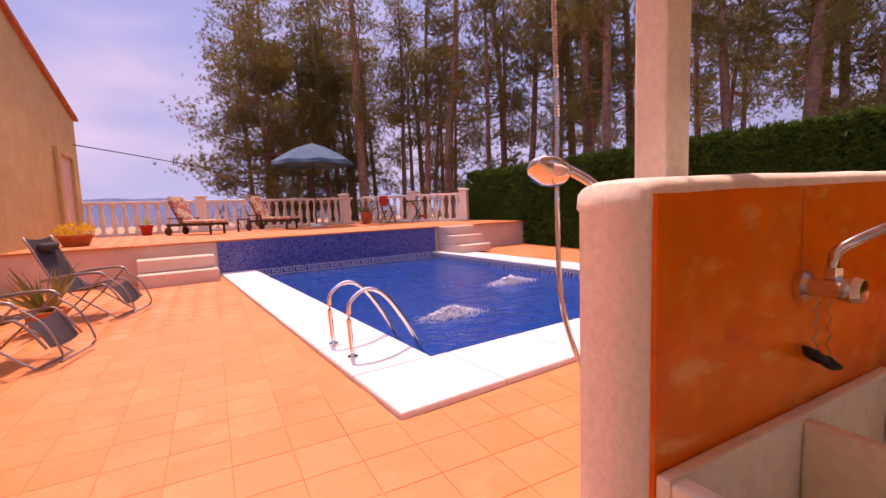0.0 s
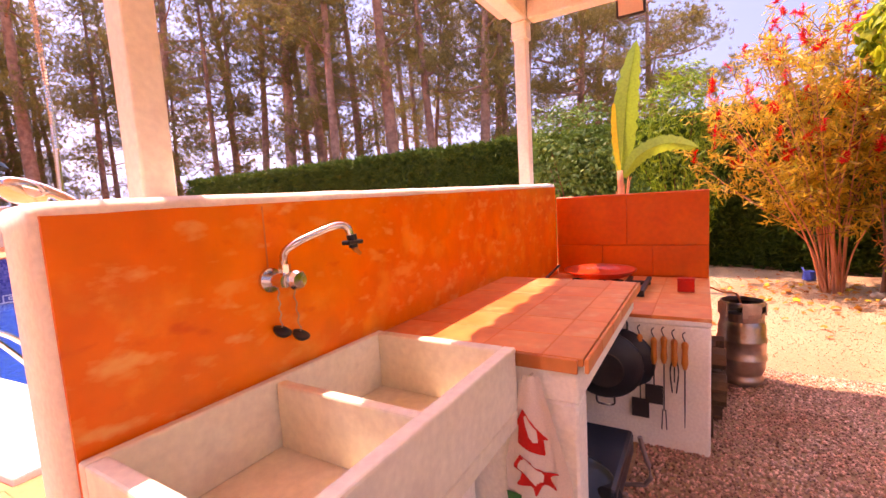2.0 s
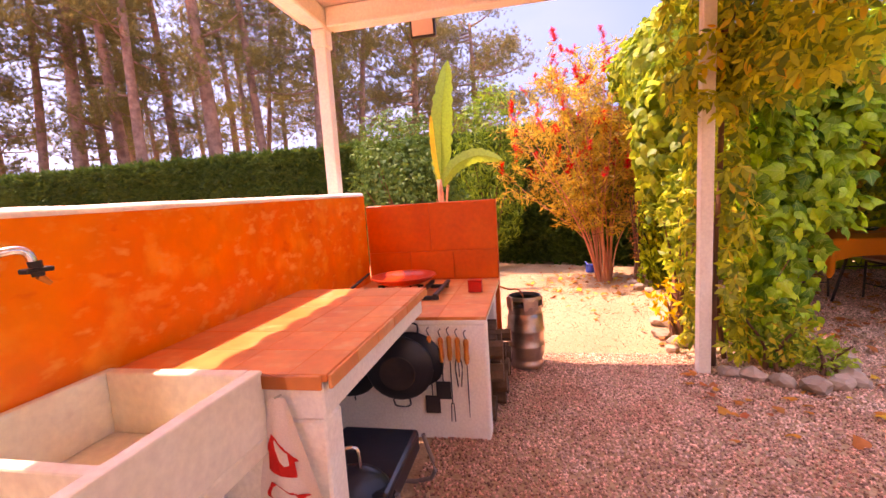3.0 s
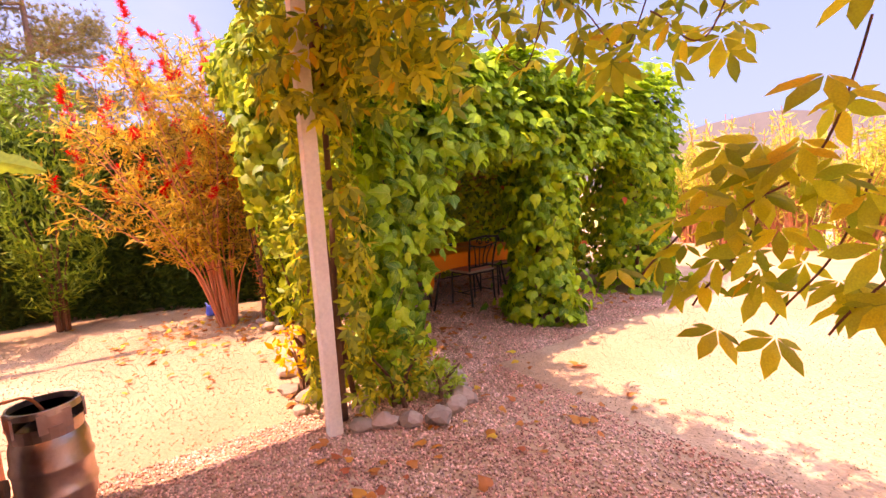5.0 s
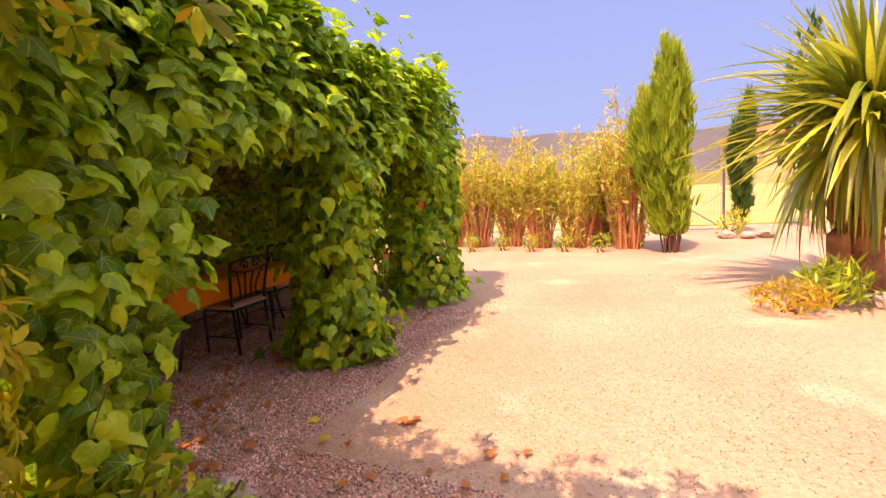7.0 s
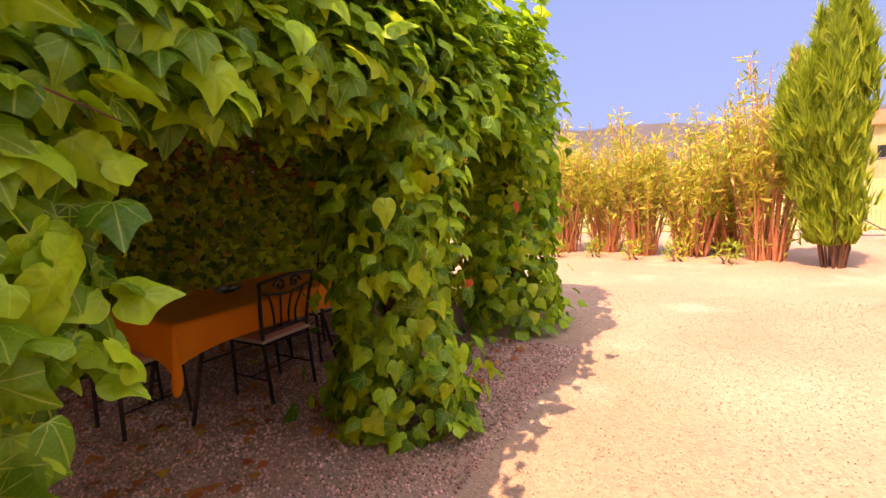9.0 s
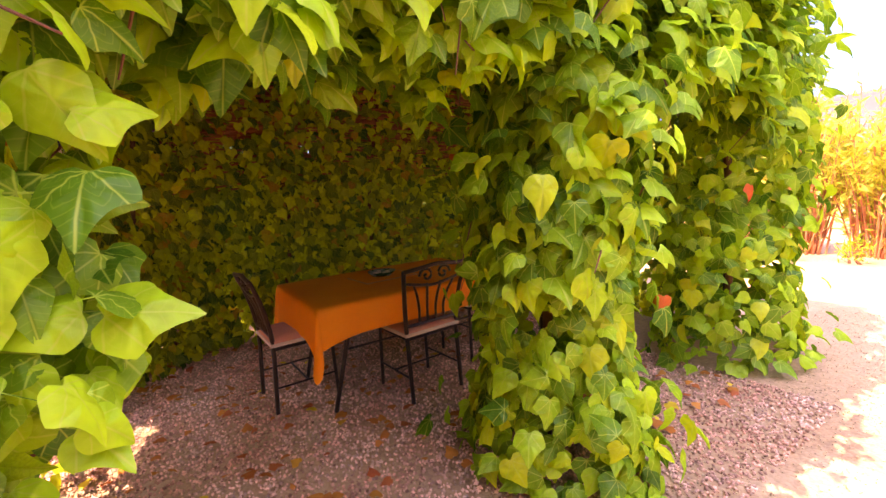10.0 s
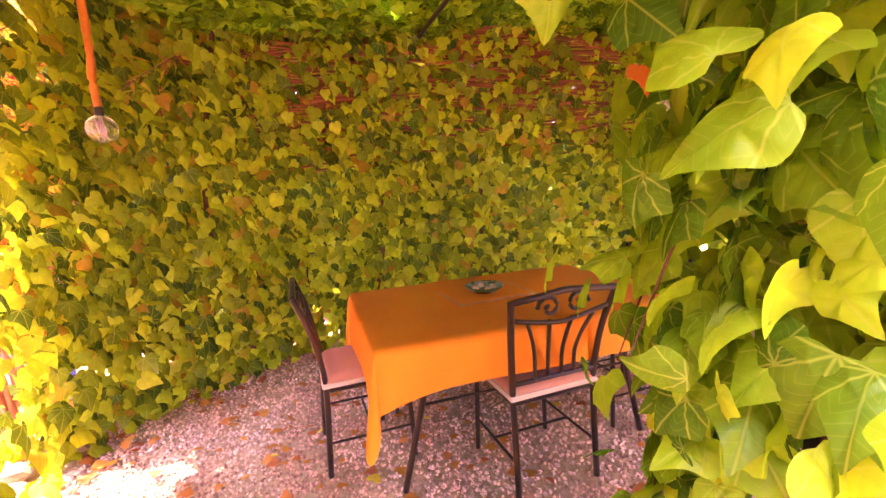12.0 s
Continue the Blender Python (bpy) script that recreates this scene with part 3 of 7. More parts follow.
bm = bmesh.new()
bmesh.ops.create_grid(bm, x_segments=60, y_segments=90, size=0.5, matrix=Matrix.Translation(((U0 + U1) / 2, (V0 + V1) / 2, -0.13)) @ Matrix.Diagonal((U1 - U0, V1 - V0, 1, 1)))
for v in bm.verts:
    v.co.z += 0.014 * noise.noise(v.co * 2.2) + 0.007 * noise.noise(v.co * 7)
water = tagged(part("water", bm, water_material(), None, smooth=True), "deep blue rippled pool water with two bubbling jets", "water", kind="structure")
water.matrix_world = POOL
M_FOAM = surface("jet_foam", (0.80, 0.84, 0.90), (0.62, 0.72, 0.88), 0.6, 8, 60, 0.2)
for u, v, su, sv in ((2.2, 2.55, 0.75, 0.36), (4.6, 3.9, 0.8, 0.36)):
    n = 1500
    a, r = RNG.uniform(0, 6.283, n), np.sqrt(RNG.random(n)) * RNG.uniform(0.4, 1.0, n)
    pos = np.stack([u + su * r * np.cos(a), v + sv * r * np.sin(a), -0.125 + 0.16 * np.maximum(0, 1 - r * 1.5) * RNG.random(n)], axis=1)
    foam = scatter("water_jet", ([(-0.5, 0, 0), (0.5, 0, 0), (0, 0.6, 0.1), (0, -0.5, 0.15)], [(0, 1, 2), (0, 3, 1), (0, 2, 3), (1, 3, 2)]), pos, any_turn(n), RNG.uniform(0.012, 0.048, n) * (1.3 - r), M_FOAM, kind="stuff", label="white foam bubbling up from a pool jet", category="foam")
    foam.matrix_world = POOL

# white coping, slab by slab
coping = thing("pool_coping", POOL, "broad white stone coping round the pool", "coping", kind="structure")
slab_cache = {}


def slab(u0, v0, u1, v1):
    key = (round(u1 - u0, 3), round(v1 - v0, 3))
    if key not in slab_cache:
        b = box(bmesh.new(), (-key[0] / 2 + 0.002, -key[1] / 2 + 0.002, -0.02), (key[0] / 2 - 0.002, key[1] / 2 - 0.002, 0.05), 0.018, 2)
        me = bpy.data.meshes.new("slab")
        b.to_mesh(me)
        b.free()
        me.materials.append(M_STONE)
        slab_cache[key] = me
    ob = new("slab", slab_cache[key])
    ob.parent = coping
    ob.matrix_local = Matrix.Translation(((u0 + u1) / 2, (v0 + v1) / 2, 0))


step_v = (V1 - V0) / 9
for k in range(9):
    slab(0, V0 + k * step_v, CW, V0 + (k + 1) * step_v)
    slab(U1, V0 + k * step_v, U1 + CW, V0 + (k + 1) * step_v)
step_u = (U1 + CW) / 7
for k in range(7):
    slab(k * step_u, 0, (k + 1) * step_u, V0)

# Greek key band below the coping
def key_band(length, m):
    b = bmesh.new()
    n = int(length / 0.30)
    w = length / n
    for k in range(n):
        x, t, h = k * w, 0.022, 0.17
        for lo, hi in (((x, 0), (x + w, t)), ((x, h - t), (x + w * 0.86, h)), ((x, 0), (x + t, h)), ((x + w * 0.86 - t, 0.055), (x + w * 0.86, h)), ((x + w * 0.30, 0.055), (x + w * 0.86, 0.055 + t)), ((x + w * 0.30, 0.055), (x + w * 0.30 + t, 0.125)), ((x + w * 0.30, 0.105), (x + w * 0.62, 0.105 + t))):
            box(b, (lo[0], -0.004, lo[1]), (hi[0], 0.004, hi[1]))
    bmesh.ops.transform(b, matrix=m, verts=b.verts)
    return b


part("key_border", key_band(U1 - U0, pose(U0, V1 - 0.003, -0.13)), M_MOSAIC_TRIM, pool, "white Greek key mosaic border")
part("key_border", key_band(V1 - V0, pose(U1 - 0.003, V1, -0.20, 0, 0, -90)), M_MOSAIC_TRIM, pool, "white Greek key mosaic border")

# ladder rails
def pool_ladder():
    th = thing("pool_ladder", POOL @ Matrix.Translation((0.16, 1.28, 0.05)), "polished steel pool ladder with two curved handrails", "ladder")
    for dv in (0.0, 0.52):
        pts = bend([(0.02, dv, 0), (0.0, dv, 0.42), (0.05, dv, 0.56), (0.22, dv, 0.63), (0.42, dv, 0.50), (0.70, dv, 0.06), (0.80, dv, -0.25), (0.81, dv, -0.9)], 6)
        part("handrail", tube(bmesh.new(), pts, 0.022, 10), M_CHROME, th, smooth=True)
        part("flange", rod(bmesh.new(), (0.02, dv, 0), (0.02, dv, 0.015), 0.05, seg=14), M_CHROME, th)
    for z in (-0.35, -0.62):
        part("tread", box(bmesh.new(), (0.76, 0, z), (0.86, 0.52, z + 0.03), 0.008), M_CHROME, th)


pool_ladder()

# raised terrace behind the pool, with its walls and steps
raised = thing("raised_terrace", pose(0, 0, 0), "raised terracotta terrace behind the pool, retaining wall with peach shade in its colour", "terrace", kind="structure")
bm = bmesh.new()
box(bm, (-6.5, V1 + 0.02, -0.2), (-0.025, V1 + 0.25, RAISED - 0.035))
box(bm, (U1 + 0.16, V1 + 0.02, -0.2), (10.5, V1 + 0.25, RAISED - 0.035))
w = part("retaining_wall", bm, M_PEACHSHADE, raised)
w.matrix_local = POOL
bm = bmesh.new()
box(bm, (-6.5, V1 - 0.02, RAISED - 0.035), (11, V1 + 12, RAISED - 0.004))
w = part("terrace_floor", bm, M_GROUT, raised)
w.matrix_local = POOL
steps = thing("terrace_steps", pose(-0.7, 11.2, 0, 0, 0, 6), "two rendered steps up to the raised terrace, peach shade in their colour", "steps", kind="structure")
part("step", box(bmesh.new(), (-0.75, -0.72, -0.02), (0.72, 0.1, 0.27), 0.015), M_PEACHSHADE, steps)
part("step", box(bmesh.new(), (-0.75, -0.36, 0.272), (0.68, 0.1, 0.54), 0.015), M_PEACHSHADE, steps)
steps = thing("pool_corner_steps", POOL @ pose(U1 + 0.25, V1 - 0.02, 0), "three rendered steps at the corner of the pool, peach shade in their colour", "steps", kind="structure")
for k in range(3):
    part("step", box(bmesh.new(), (0.02, -1.2 + 0.38 * k, 0.052 if k == 0 else 0.27 * k + 0.002), (1.15, 0, 0.27 * (k + 1)), 0.015), M_PEACHSHADE, steps)

# ---- the outdoor kitchen ----
WX0, WX1, WY0, WY1 = 0.66, 4.13, 0.50, 0.66
wall_k = thing("wall_kitchen", pose(0, 0, 0), "low white wall faced with polished orange plaster", "wall", kind="structure")


def cap_z(x):
    return 1.480 + 0.060 * (x - WX0) / (WX1 - WX0)


def low_wall():
    """Wall with a rounded top and a rounded free end; the top climbs a little towards the barbecue."""
    b = bmesh.new()
    xs = [WX0 + 0.04 * math.sin(0.5 * math.pi * k / 5) - 0.0 for k in range(5)] + list(np.linspace(WX0 + 0.045, WX1, 22))
    rings = []
    for i, x in enumerate(xs):
        inset = 0.007 * (1 - min(1, (x - WX0) / 0.045)) ** 2
        z = cap_z(x) - 1.5 * inset
        sec = [(WY0 - 0.006 + inset, -0.02), (WY0 - 0.006 + inset, z - 0.05)]
        for a in np.linspace(0, math.pi, 9):
            sec.append(((WY0 + WY1) / 2 - (0.088 - inset) * math.copysign(abs(math.cos(a)) ** 0.5, math.cos(a)), z - 0.045 + 0.045 * math.sin(a) ** 0.5))
        sec += [(WY1 - inset, z - 0.05), (WY1 - inset, -0.02)]
        rings.append([b.verts.new((x, y + 0.002 * noise.noise((x * 4, y * 4, h * 4)), h + 0.004 * noise.noise((x * 5, y * 3, 7)))) for y, h in sec])
    for p, q in zip(rings, rings[1:]):
        for k in range(len(p) - 1):
            b.faces.new((p[k], q[k], q[k + 1], p[k + 1]))
    b.faces.new(rings[0])
    b.faces.new(rings[-1][::-1])
    bmesh.ops.recalc_face_normals(b, faces=b.faces)
    return b


part("wall_body", low_wall(), M_RENDER, wall_k, smooth=True)


def plaster_face():
    b = bmesh.new()
    xs = np.linspace(0.674, WX1 - 0.005, 40)
    top = [b.verts.new((x, WY0 - 0.012, cap_z(x) - 0.032 + 0.003 * noise.noise((x * 6, 0, 3)))) for x in xs]
    mid = [b.verts.new((x, WY0 - 0.012, 1.2)) for x in xs]
    low = [b.verts.new((x, WY0 - 0.012, 0.6)) for x in xs]
    for a, c in ((top, mid), (mid, low)):
        for k in range(len(xs) - 1):
            b.faces.new((a[k], c[k], c[k + 1], a[k + 1]))
    r = bmesh.ops.extrude_face_region(b, geom=list(b.faces))
    bmesh.ops.translate(b, vec=(0, 0.01, 0), verts=[v for v in r["geom"] if isinstance(v, bmesh.types.BMVert)])
    bmesh.ops.recalc_face_normals(b, faces=b.faces)
    return b


part("plaster_face", plaster_face(), M_ORANGE, wall_k, "polished burnt-orange plaster face with scuffs")
for x in (1.17,):
    part("crack_line", box(bmesh.new(), (x, WY0 - 0.0145, 1.27 if x < 2 else 0.98), (x + 0.004, WY0 - 0.0122, cap_z(x) - 0.04)), M_CTILE, wall_k)


def porch_post(name, x, y, z0, z1, w, label, lean=0.0):
    th = thing(name, pose(x, y, z0, 0, lean, 0), label, "post", kind="structure")
    part("shaft", box(bmesh.new(), (-w / 2, -w / 2, 0), (w / 2, w / 2, z1 - z0), 0.008, 2), M_WHITE, th)
    return th


PORCH_Z = 2.90
porch_post("post_1", 0.994, 0.712, -0.01, PORCH_Z, 0.09, "square white porch post standing behind the wall")
p2 = porch_post("post_2", 4.06, 0.72, -0.01, PORCH_Z, 0.10, "slim white porch post with a flared head behind the wall")
part("post_head", box(bmesh.new(), (-0.068, -0.068, 2.76), (0.068, 0.068, 2.909), 0.02, 2), M_WHITE, p2)
porch_post("post_3", 4.02, -2.19, -0.01, PORCH_Z, 0.088, "white concrete corner post wrapped in creeper", -1.6)

roof = thing("porch_roof", pose(0, 0, 0), "lean-to porch roof with white beams and clay tiles", "roof", kind="structure")
for lo, hi in (((4.0, -2.40, PORCH_Z), (4.14, 0.645, PORCH_Z + 0.16)), ((-3.0, 0.65, PORCH_Z), (4.14, 0.79, PORCH_Z + 0.16)), ((-3.0, -2.40, PORCH_Z), (3.99, -2.28, PORCH_Z + 0.16))):
    part("beam", box(bmesh.new(), lo, hi, 0.01, 1), M_WHITE, roof)
ceiling = tagged(part("ceiling", box(bmesh.new(), (-3.0, -2.44, PORCH_Z + 0.165), (4.28, 1.0, PORCH_Z + 0.20)), M_CEIL), "cream boarded porch ceiling under the clay tiles", "ceiling", kind="structure")
bm = bmesh.new()
for k in range(35):
    x = -2.9 + 0.21 * k
    for s in range(7):
        a0, a1 = math.pi * s / 7, math.pi * (s + 1) / 7
        q = [bm.verts.new((x - 0.10 * math.cos(a), y, PORCH_Z + 0.205 + 0.075 * math.sin(a))) for a in (a0, a1) for y in (-2.44 - 0.07 * math.sin(a), 1.01 + 0.07 * math.sin(a))]
        bm.faces.new((q[0], q[1], q[3], q[2]))
part("roof_tiles", bm, M_ROOF, roof, "wavy clay roof tiles")
# unseen closing wall, made white so that it bounces light under the porch
house = thing("wall_house", pose(0, 0, 0), "unseen white wall added behind the porch to bounce light", "wall", kind="structure")
part("house_wall", box(bmesh.new(), (-3.3, -7, -0.1), (-3.02, 1.06, 4.2)), M_RENDER, house)

# floodlight under the beam
fl = thing("floodlight", pose(4.15, -0.13, 2.86, 0, -8, 0), "small black square floodlight under the porch beam", "lamp")
part("housing", box(bmesh.new(), (0, -0.105, -0.085), (0.045, 0.105, 0.065), 0.008), M_BLACK, fl)
part("lens", box(bmesh.new(), (-0.008, -0.088, -0.07), (0.0, 0.088, 0.05), 0.003), M_CREAM, fl, "frosted pale lens")
part("bracket", box(bmesh.new(), (0.01, -0.03, 0.06), (0.03, 0.03, 0.13)), M_BLACK, fl)


# laundry sink
def laundry_sink():
    th = thing("laundry_sink", pose(0, 0, 0), "double cast-stone laundry sink against the orange wall", "sink")
    x0, x1, y0, y1, zt, zb = 0.672, 1.648, -0.09, 0.486, 0.945, 0.735
    t = 0.045
    b = bmesh.new()
    box(b, (x0, y0, zb - 0.06), (x1, y1, zb), 0.006)
    part("basin_floor", b, M_SINK, th)
    for lo, hi in (((x0, y0, zb), (x1, y0 + t, zt)), ((x0, y1 - 0.03, zb), (x1, y1, zt)), ((x0, y0 + t + 0.001, zb), (x0 + t, y1 - 0.031, zt)), ((x1 - t, y0 + t + 0.001, zb), (x1, y1 - 0.031, zt))):
        part("basin_wall", box(bmesh.new(), lo, hi, 0.007, 2), M_SINK, th)
    b = box(bmesh.new(), (1.135, y0 + t, zb), (1.17, y1 - 0.03, zt - 0.012), 0.007, 2)
    part("divider", b, M_SINK, th)
    b = box(bmesh.new(), (x0 + 0.03, y0 + 0.16, 0), (x1 - 0.03, y1, zb - 0.062), 0.01)
    part("plinth", b, M_RENDER, th)
    for x in (0.93, 1.40):
        part("drain", rod(bmesh.new(), (x, 0.25, zb + 0.001), (x, 0.25, zb + 0.006), 0.028, seg=12), M_CHROME, th)


laundry_sink()


def wall_tap():
    th = thing("wall_tap", pose(1.17, 0.485, 1.232), "chrome wall mixer tap with a long swan-neck spout", "tap")
    part("rosette", rod(bmesh.new(), (0, 0, 0), (0, -0.012, 0), 0.036, seg=18), M_CHROME, th)
    part("body", rod(rod(bmesh.new(), (0, -0.01, 0), (0, -0.075, 0), 0.020, seg=14), (0.0, -0.05, 0), (0.075, -0.05, 0), 0.019, seg=14), M_CHROME, th, smooth=False)
    part("knob", lathe(bmesh.new(), [(0.012, 0), (0.026, 0.006), (0.030, 0.03), (0.024, 0.045), (0.0, 0.047)], 12, pose(0.03, -0.055, -0.002, 90, 0, 0)), M_CHROME, th)
    part("spout_nut", rod(bmesh.new(), (0.02, -0.05, 0.015), (0.02, -0.05, 0.045), 0.017, seg=6), M_CHROME, th)
    part("spout", tube(bmesh.new(), bend([(0.02, -0.05, 0.02), (0.02, -0.052, 0.075), (0.045, -0.08, 0.105), (0.105, -0.11, 0.130), (0.152, -0.14, 0.146), (0.180, -0.155, 0.138), (0.19, -0.162, 0.10)], 5), 0.0115, 10), M_CHROME, th, smooth=True)
    part("nozzle", rod(bmesh.new(), (0.19, -0.162, 0.115), (0.193, -0.165, 0.075), 0.016, 0.014, seg=10), M_BLACK, th)
    part("clamp", box(bmesh.new(), (0.158, -0.18, 0.085), (0.225, -0.147, 0.098), 0.003), M_BLACK, th)
    part("nozzle_tip", rod(bmesh.new(), (0.193, -0.165, 0.075), (0.215, -0.170, 0.052), 0.010, 0.006, seg=8), M_WOODH, th)


wall_tap()
for dx, dz, sway in ((-0.005, -0.135, 0.0), (0.05, -0.165, 0.012)):
    th = thing("sink_plug", pose(1.18 + dx, 0.455, 1.22), "black rubber sink plug hanging on a bead chain", "plug")
    b = bmesh.new()
    for k in range(26):
        bmesh.ops.create_icosphere(b, subdivisions=1, radius=0.003, matrix=Matrix.Translation((sway * k / 26, 0.004 * math.sin(k), dz * k / 26)))
    part("chain", b, M_STEEL, th)
    b = lathe(bmesh.new(), [(0.0, -0.010), (0.018, -0.010), (0.027, 0.0), (0.028, 0.006), (0.010, 0.010), (0.0, 0.014)], 14, pose(sway, 0, dz - 0.008, 24, 12, 0))
    part("plug_disc", b, M_BLACK, th, smooth=True)


# counter with tiled top
def tile_mesh(w, d, h, mat, name="tile"):
    b = box(bmesh.new(), (-w / 2 + 0.0016, -d / 2 + 0.0016, -h), (w / 2 - 0.0016, d / 2 - 0.0016, 0), 0.0022)
    me = bpy.data.meshes.new(name)
    b.to_mesh(me)
    b.free()
    me.materials.append(mat)
    return me


def lay(me, parent, m):
    ob = new(me.name.split(".")[0], me)
    ob.parent = parent
    ob.matrix_local = m
    return ob


counter = thing("kitchen_counter", pose(0, 0, 0), "white masonry counter with a terracotta tiled top", "counter")
part("slab", box(bmesh.new(), (1.655, -0.285, 0.78), (2.915, 0.484, 0.905), 0.006), M_RENDER, counter)
part("support", box(bmesh.new(), (1.655, -0.283, -0.01), (1.775, 0.484, 0.778), 0.008), M_RENDER, counter)
CX0, CX1, CY0, CY1, CZ = 1.650, 2.925, -0.305, 0.486, 0.932
edge_w = 0.13
part("grout", box(bmesh.new(), (CX0 + 0.004, CY0 + 0.004, 0.9055), (CX1 - 0.004, CY1 - 0.004, CZ - 0.0012)), M_GROUT, counter, "pale cement joints")
nx = 6
tw = (CX1 - CX0) / nx
edge_me = tile_mesh(tw, edge_w, 0.026, M_CTILE)
lip_me = tile_mesh(tw, 0.016, 0.045, M_CTILE, "edge_tile")
rows = 3
td = (CY1 - CY0 - edge_w) / rows
field_me = tile_mesh(tw, td, 0.026, M_CTILE)
for i in range(nx):
    x = CX0 + tw * (i + 0.5)
    lay(edge_me, counter, Matrix.Translation((x, CY0 + edge_w / 2, CZ)))
    lay(lip_me, counter, Matrix.Translation((x, CY0 - 0.008, CZ - 0.002)))
    for j in range(rows):
        lay(field_me, counter, Matrix.Translation((x, CY0 + edge_w + td * (j + 0.5), CZ + 0.0006 * ((i * 7 + j * 3) % 3))))
lip2 = tile_mesh(0.016, td, 0.045, M_CTILE, "edge_tile")
for j in range(2):
    lay(lip2, counter, Matrix.Translation((CX0 - 0.008, CY0 + edge_w * 0.5 + 0.06 + td * j * 0.5, CZ - 0.002)))

# barbecue block
bbq = thing("barbecue_block", pose(0, 0, 0), "white masonry barbecue block with terracotta top and log store", "barbecue")
part("side_wall", box(bmesh.new(), (2.93, -0.655, -0.02), (3.05, 0.484, 0.70), 0.012, 2), M_RENDER, bbq)
part("side_wall", box(bmesh.new(), (3.95, -0.62, -0.02), (4.13, 0.484, 0.70), 0.012, 2), M_RENDER, bbq)
part("top_slab", box(bmesh.new(), (2.93, -0.655, 0.702), (4.13, 0.484, 0.728), 0.004), M_RENDER, bbq)
part("grout", box(bmesh.new(), (2.934, -0.656, 0.7285), (4.126, 0.480, 0.7466)), M_GROUT, bbq, "pale cement joints")
bt = tile_mesh(0.30, 0.285, 0.02, M_CTILE)
for i in range(4):
    for j in range(4):
        lay(bt, bbq, Matrix.Translation((2.93 + 0.30 * (i + 0.5), -0.66 + 0.286 * (j + 0.5), 0.749)))
part("back_wall", box(bmesh.new(), (3.06, 0.30, -0.02), (3.94, 0.48, 0.70)), M_RENDER, bbq)
side = thing("wall_barbecue", pose(0, 0, 0), "orange tiled splash wall closing the barbecue", "wall", kind="structure")
part("wall_core", box(bmesh.new(), (4.15, -0.655, -0.01), (4.24, 0.49, 1.415), 0.004), M_PANEL, side)
for z0, hgt, cols in ((0.753, 0.245, 3), (1.0, 0.412, 2)):
    wid = 1.14 / cols
    pt_me = tile_mesh(wid, hgt, 0.012, M_PANEL)
    for i in range(cols):
        lay(pt_me, side, Matrix.Translation((4.139, -0.654 + wid * (i + 0.5), z0 + hgt / 2)) @ Matrix(((0, 0, -1, 0), (1, 0, 0, 0), (0, 1, 0, 0), (0, 0, 0, 1))))

logs = thing("log_pile", pose(3.06, -0.66, 0), "split firewood logs stacked under the barbecue", "firewood")
for k in range(26):
    i, j = k % 7, k // 7
    b = bmesh.new()
    r = RNG.uniform(0.045, 0.07)
    rod(b, (0.07 + 0.125 * i + (0.05 if j % 2 else 0), RNG.uniform(-0.09, 0.02), 0.07 + 0.13 * j), (0.07 + 0.125 * i + (0.05 if j % 2 else 0) + RNG.uniform(-0.02, 0.02), 0.55, 0.07 + 0.13 * j), r, r * 0.9, 7)
    for v in b.verts:
        v.co += Vector((noise.noise(v.co * 9), 0, noise.noise(v.co * 9 + Vector((5, 0, 0))))) * 0.015
    part("log", b, M_LOG, logs)

# keg
def beer_keg(x, y):
    th = thing("steel_keg", pose(x, y, 0), "brown stained steel keg standing on gravel", "keg")
    prof = [(0.125, 0.0), (0.14, 0.012), (0.14, 0.05), (0.128, 0.065), (0.138, 0.09), (0.150, 0.12), (0.150, 0.17), (0.158, 0.185), (0.158, 0.20), (0.150, 0.215), (0.150, 0.30), (0.158, 0.315), (0.158, 0.33), (0.150, 0.345), (0.148, 0.42), (0.135, 0.47), (0.10, 0.50), (0.035, 0.51), (0.0, 0.51)]
    part("barrel", lathe(bmesh.new(), prof, 28), M_STEEL, th, smooth=True)
    b = bmesh.new()
    for r0, r1, z0, z1 in ((0.140, 0.137, 0.575, 0.605), (0.136, 0.140, 0.46, 0.525)):
        lathe(b, [(r0, z0), (r1, z1), (r1 - 0.010, z1), (r0 - 0.010, z0), (r0, z0)], 28)
    for k in range(4):
        a = math.pi / 2 * k + 0.4
        box(b, (-0.005, -0.062, 0.50), (0.005, 0.062, 0.59))
        bmesh.ops.transform(b, matrix=Matrix.Rotation(a, 4, "Z") @ Matrix.Translation((0.131, 0, 0)), verts=b.verts[-8:])
    part("collar", b, M_STEEL, th)
    part("valve", lathe(bmesh.new(), [(0.03, 0.51), (0.03, 0.545), (0.018, 0.56), (0.0, 0.56)], 12), M_CHROME, th)
    part("gas_hose", tube(bmesh.new(), bend([(0, 0, 0.56), (-0.06, 0.04, 0.66), (-0.12, 0.12, 0.68), (-0.16, 0.20, 0.72)], 5), 0.007, 6), M_POT, th)


beer_keg(4.10, -0.86)

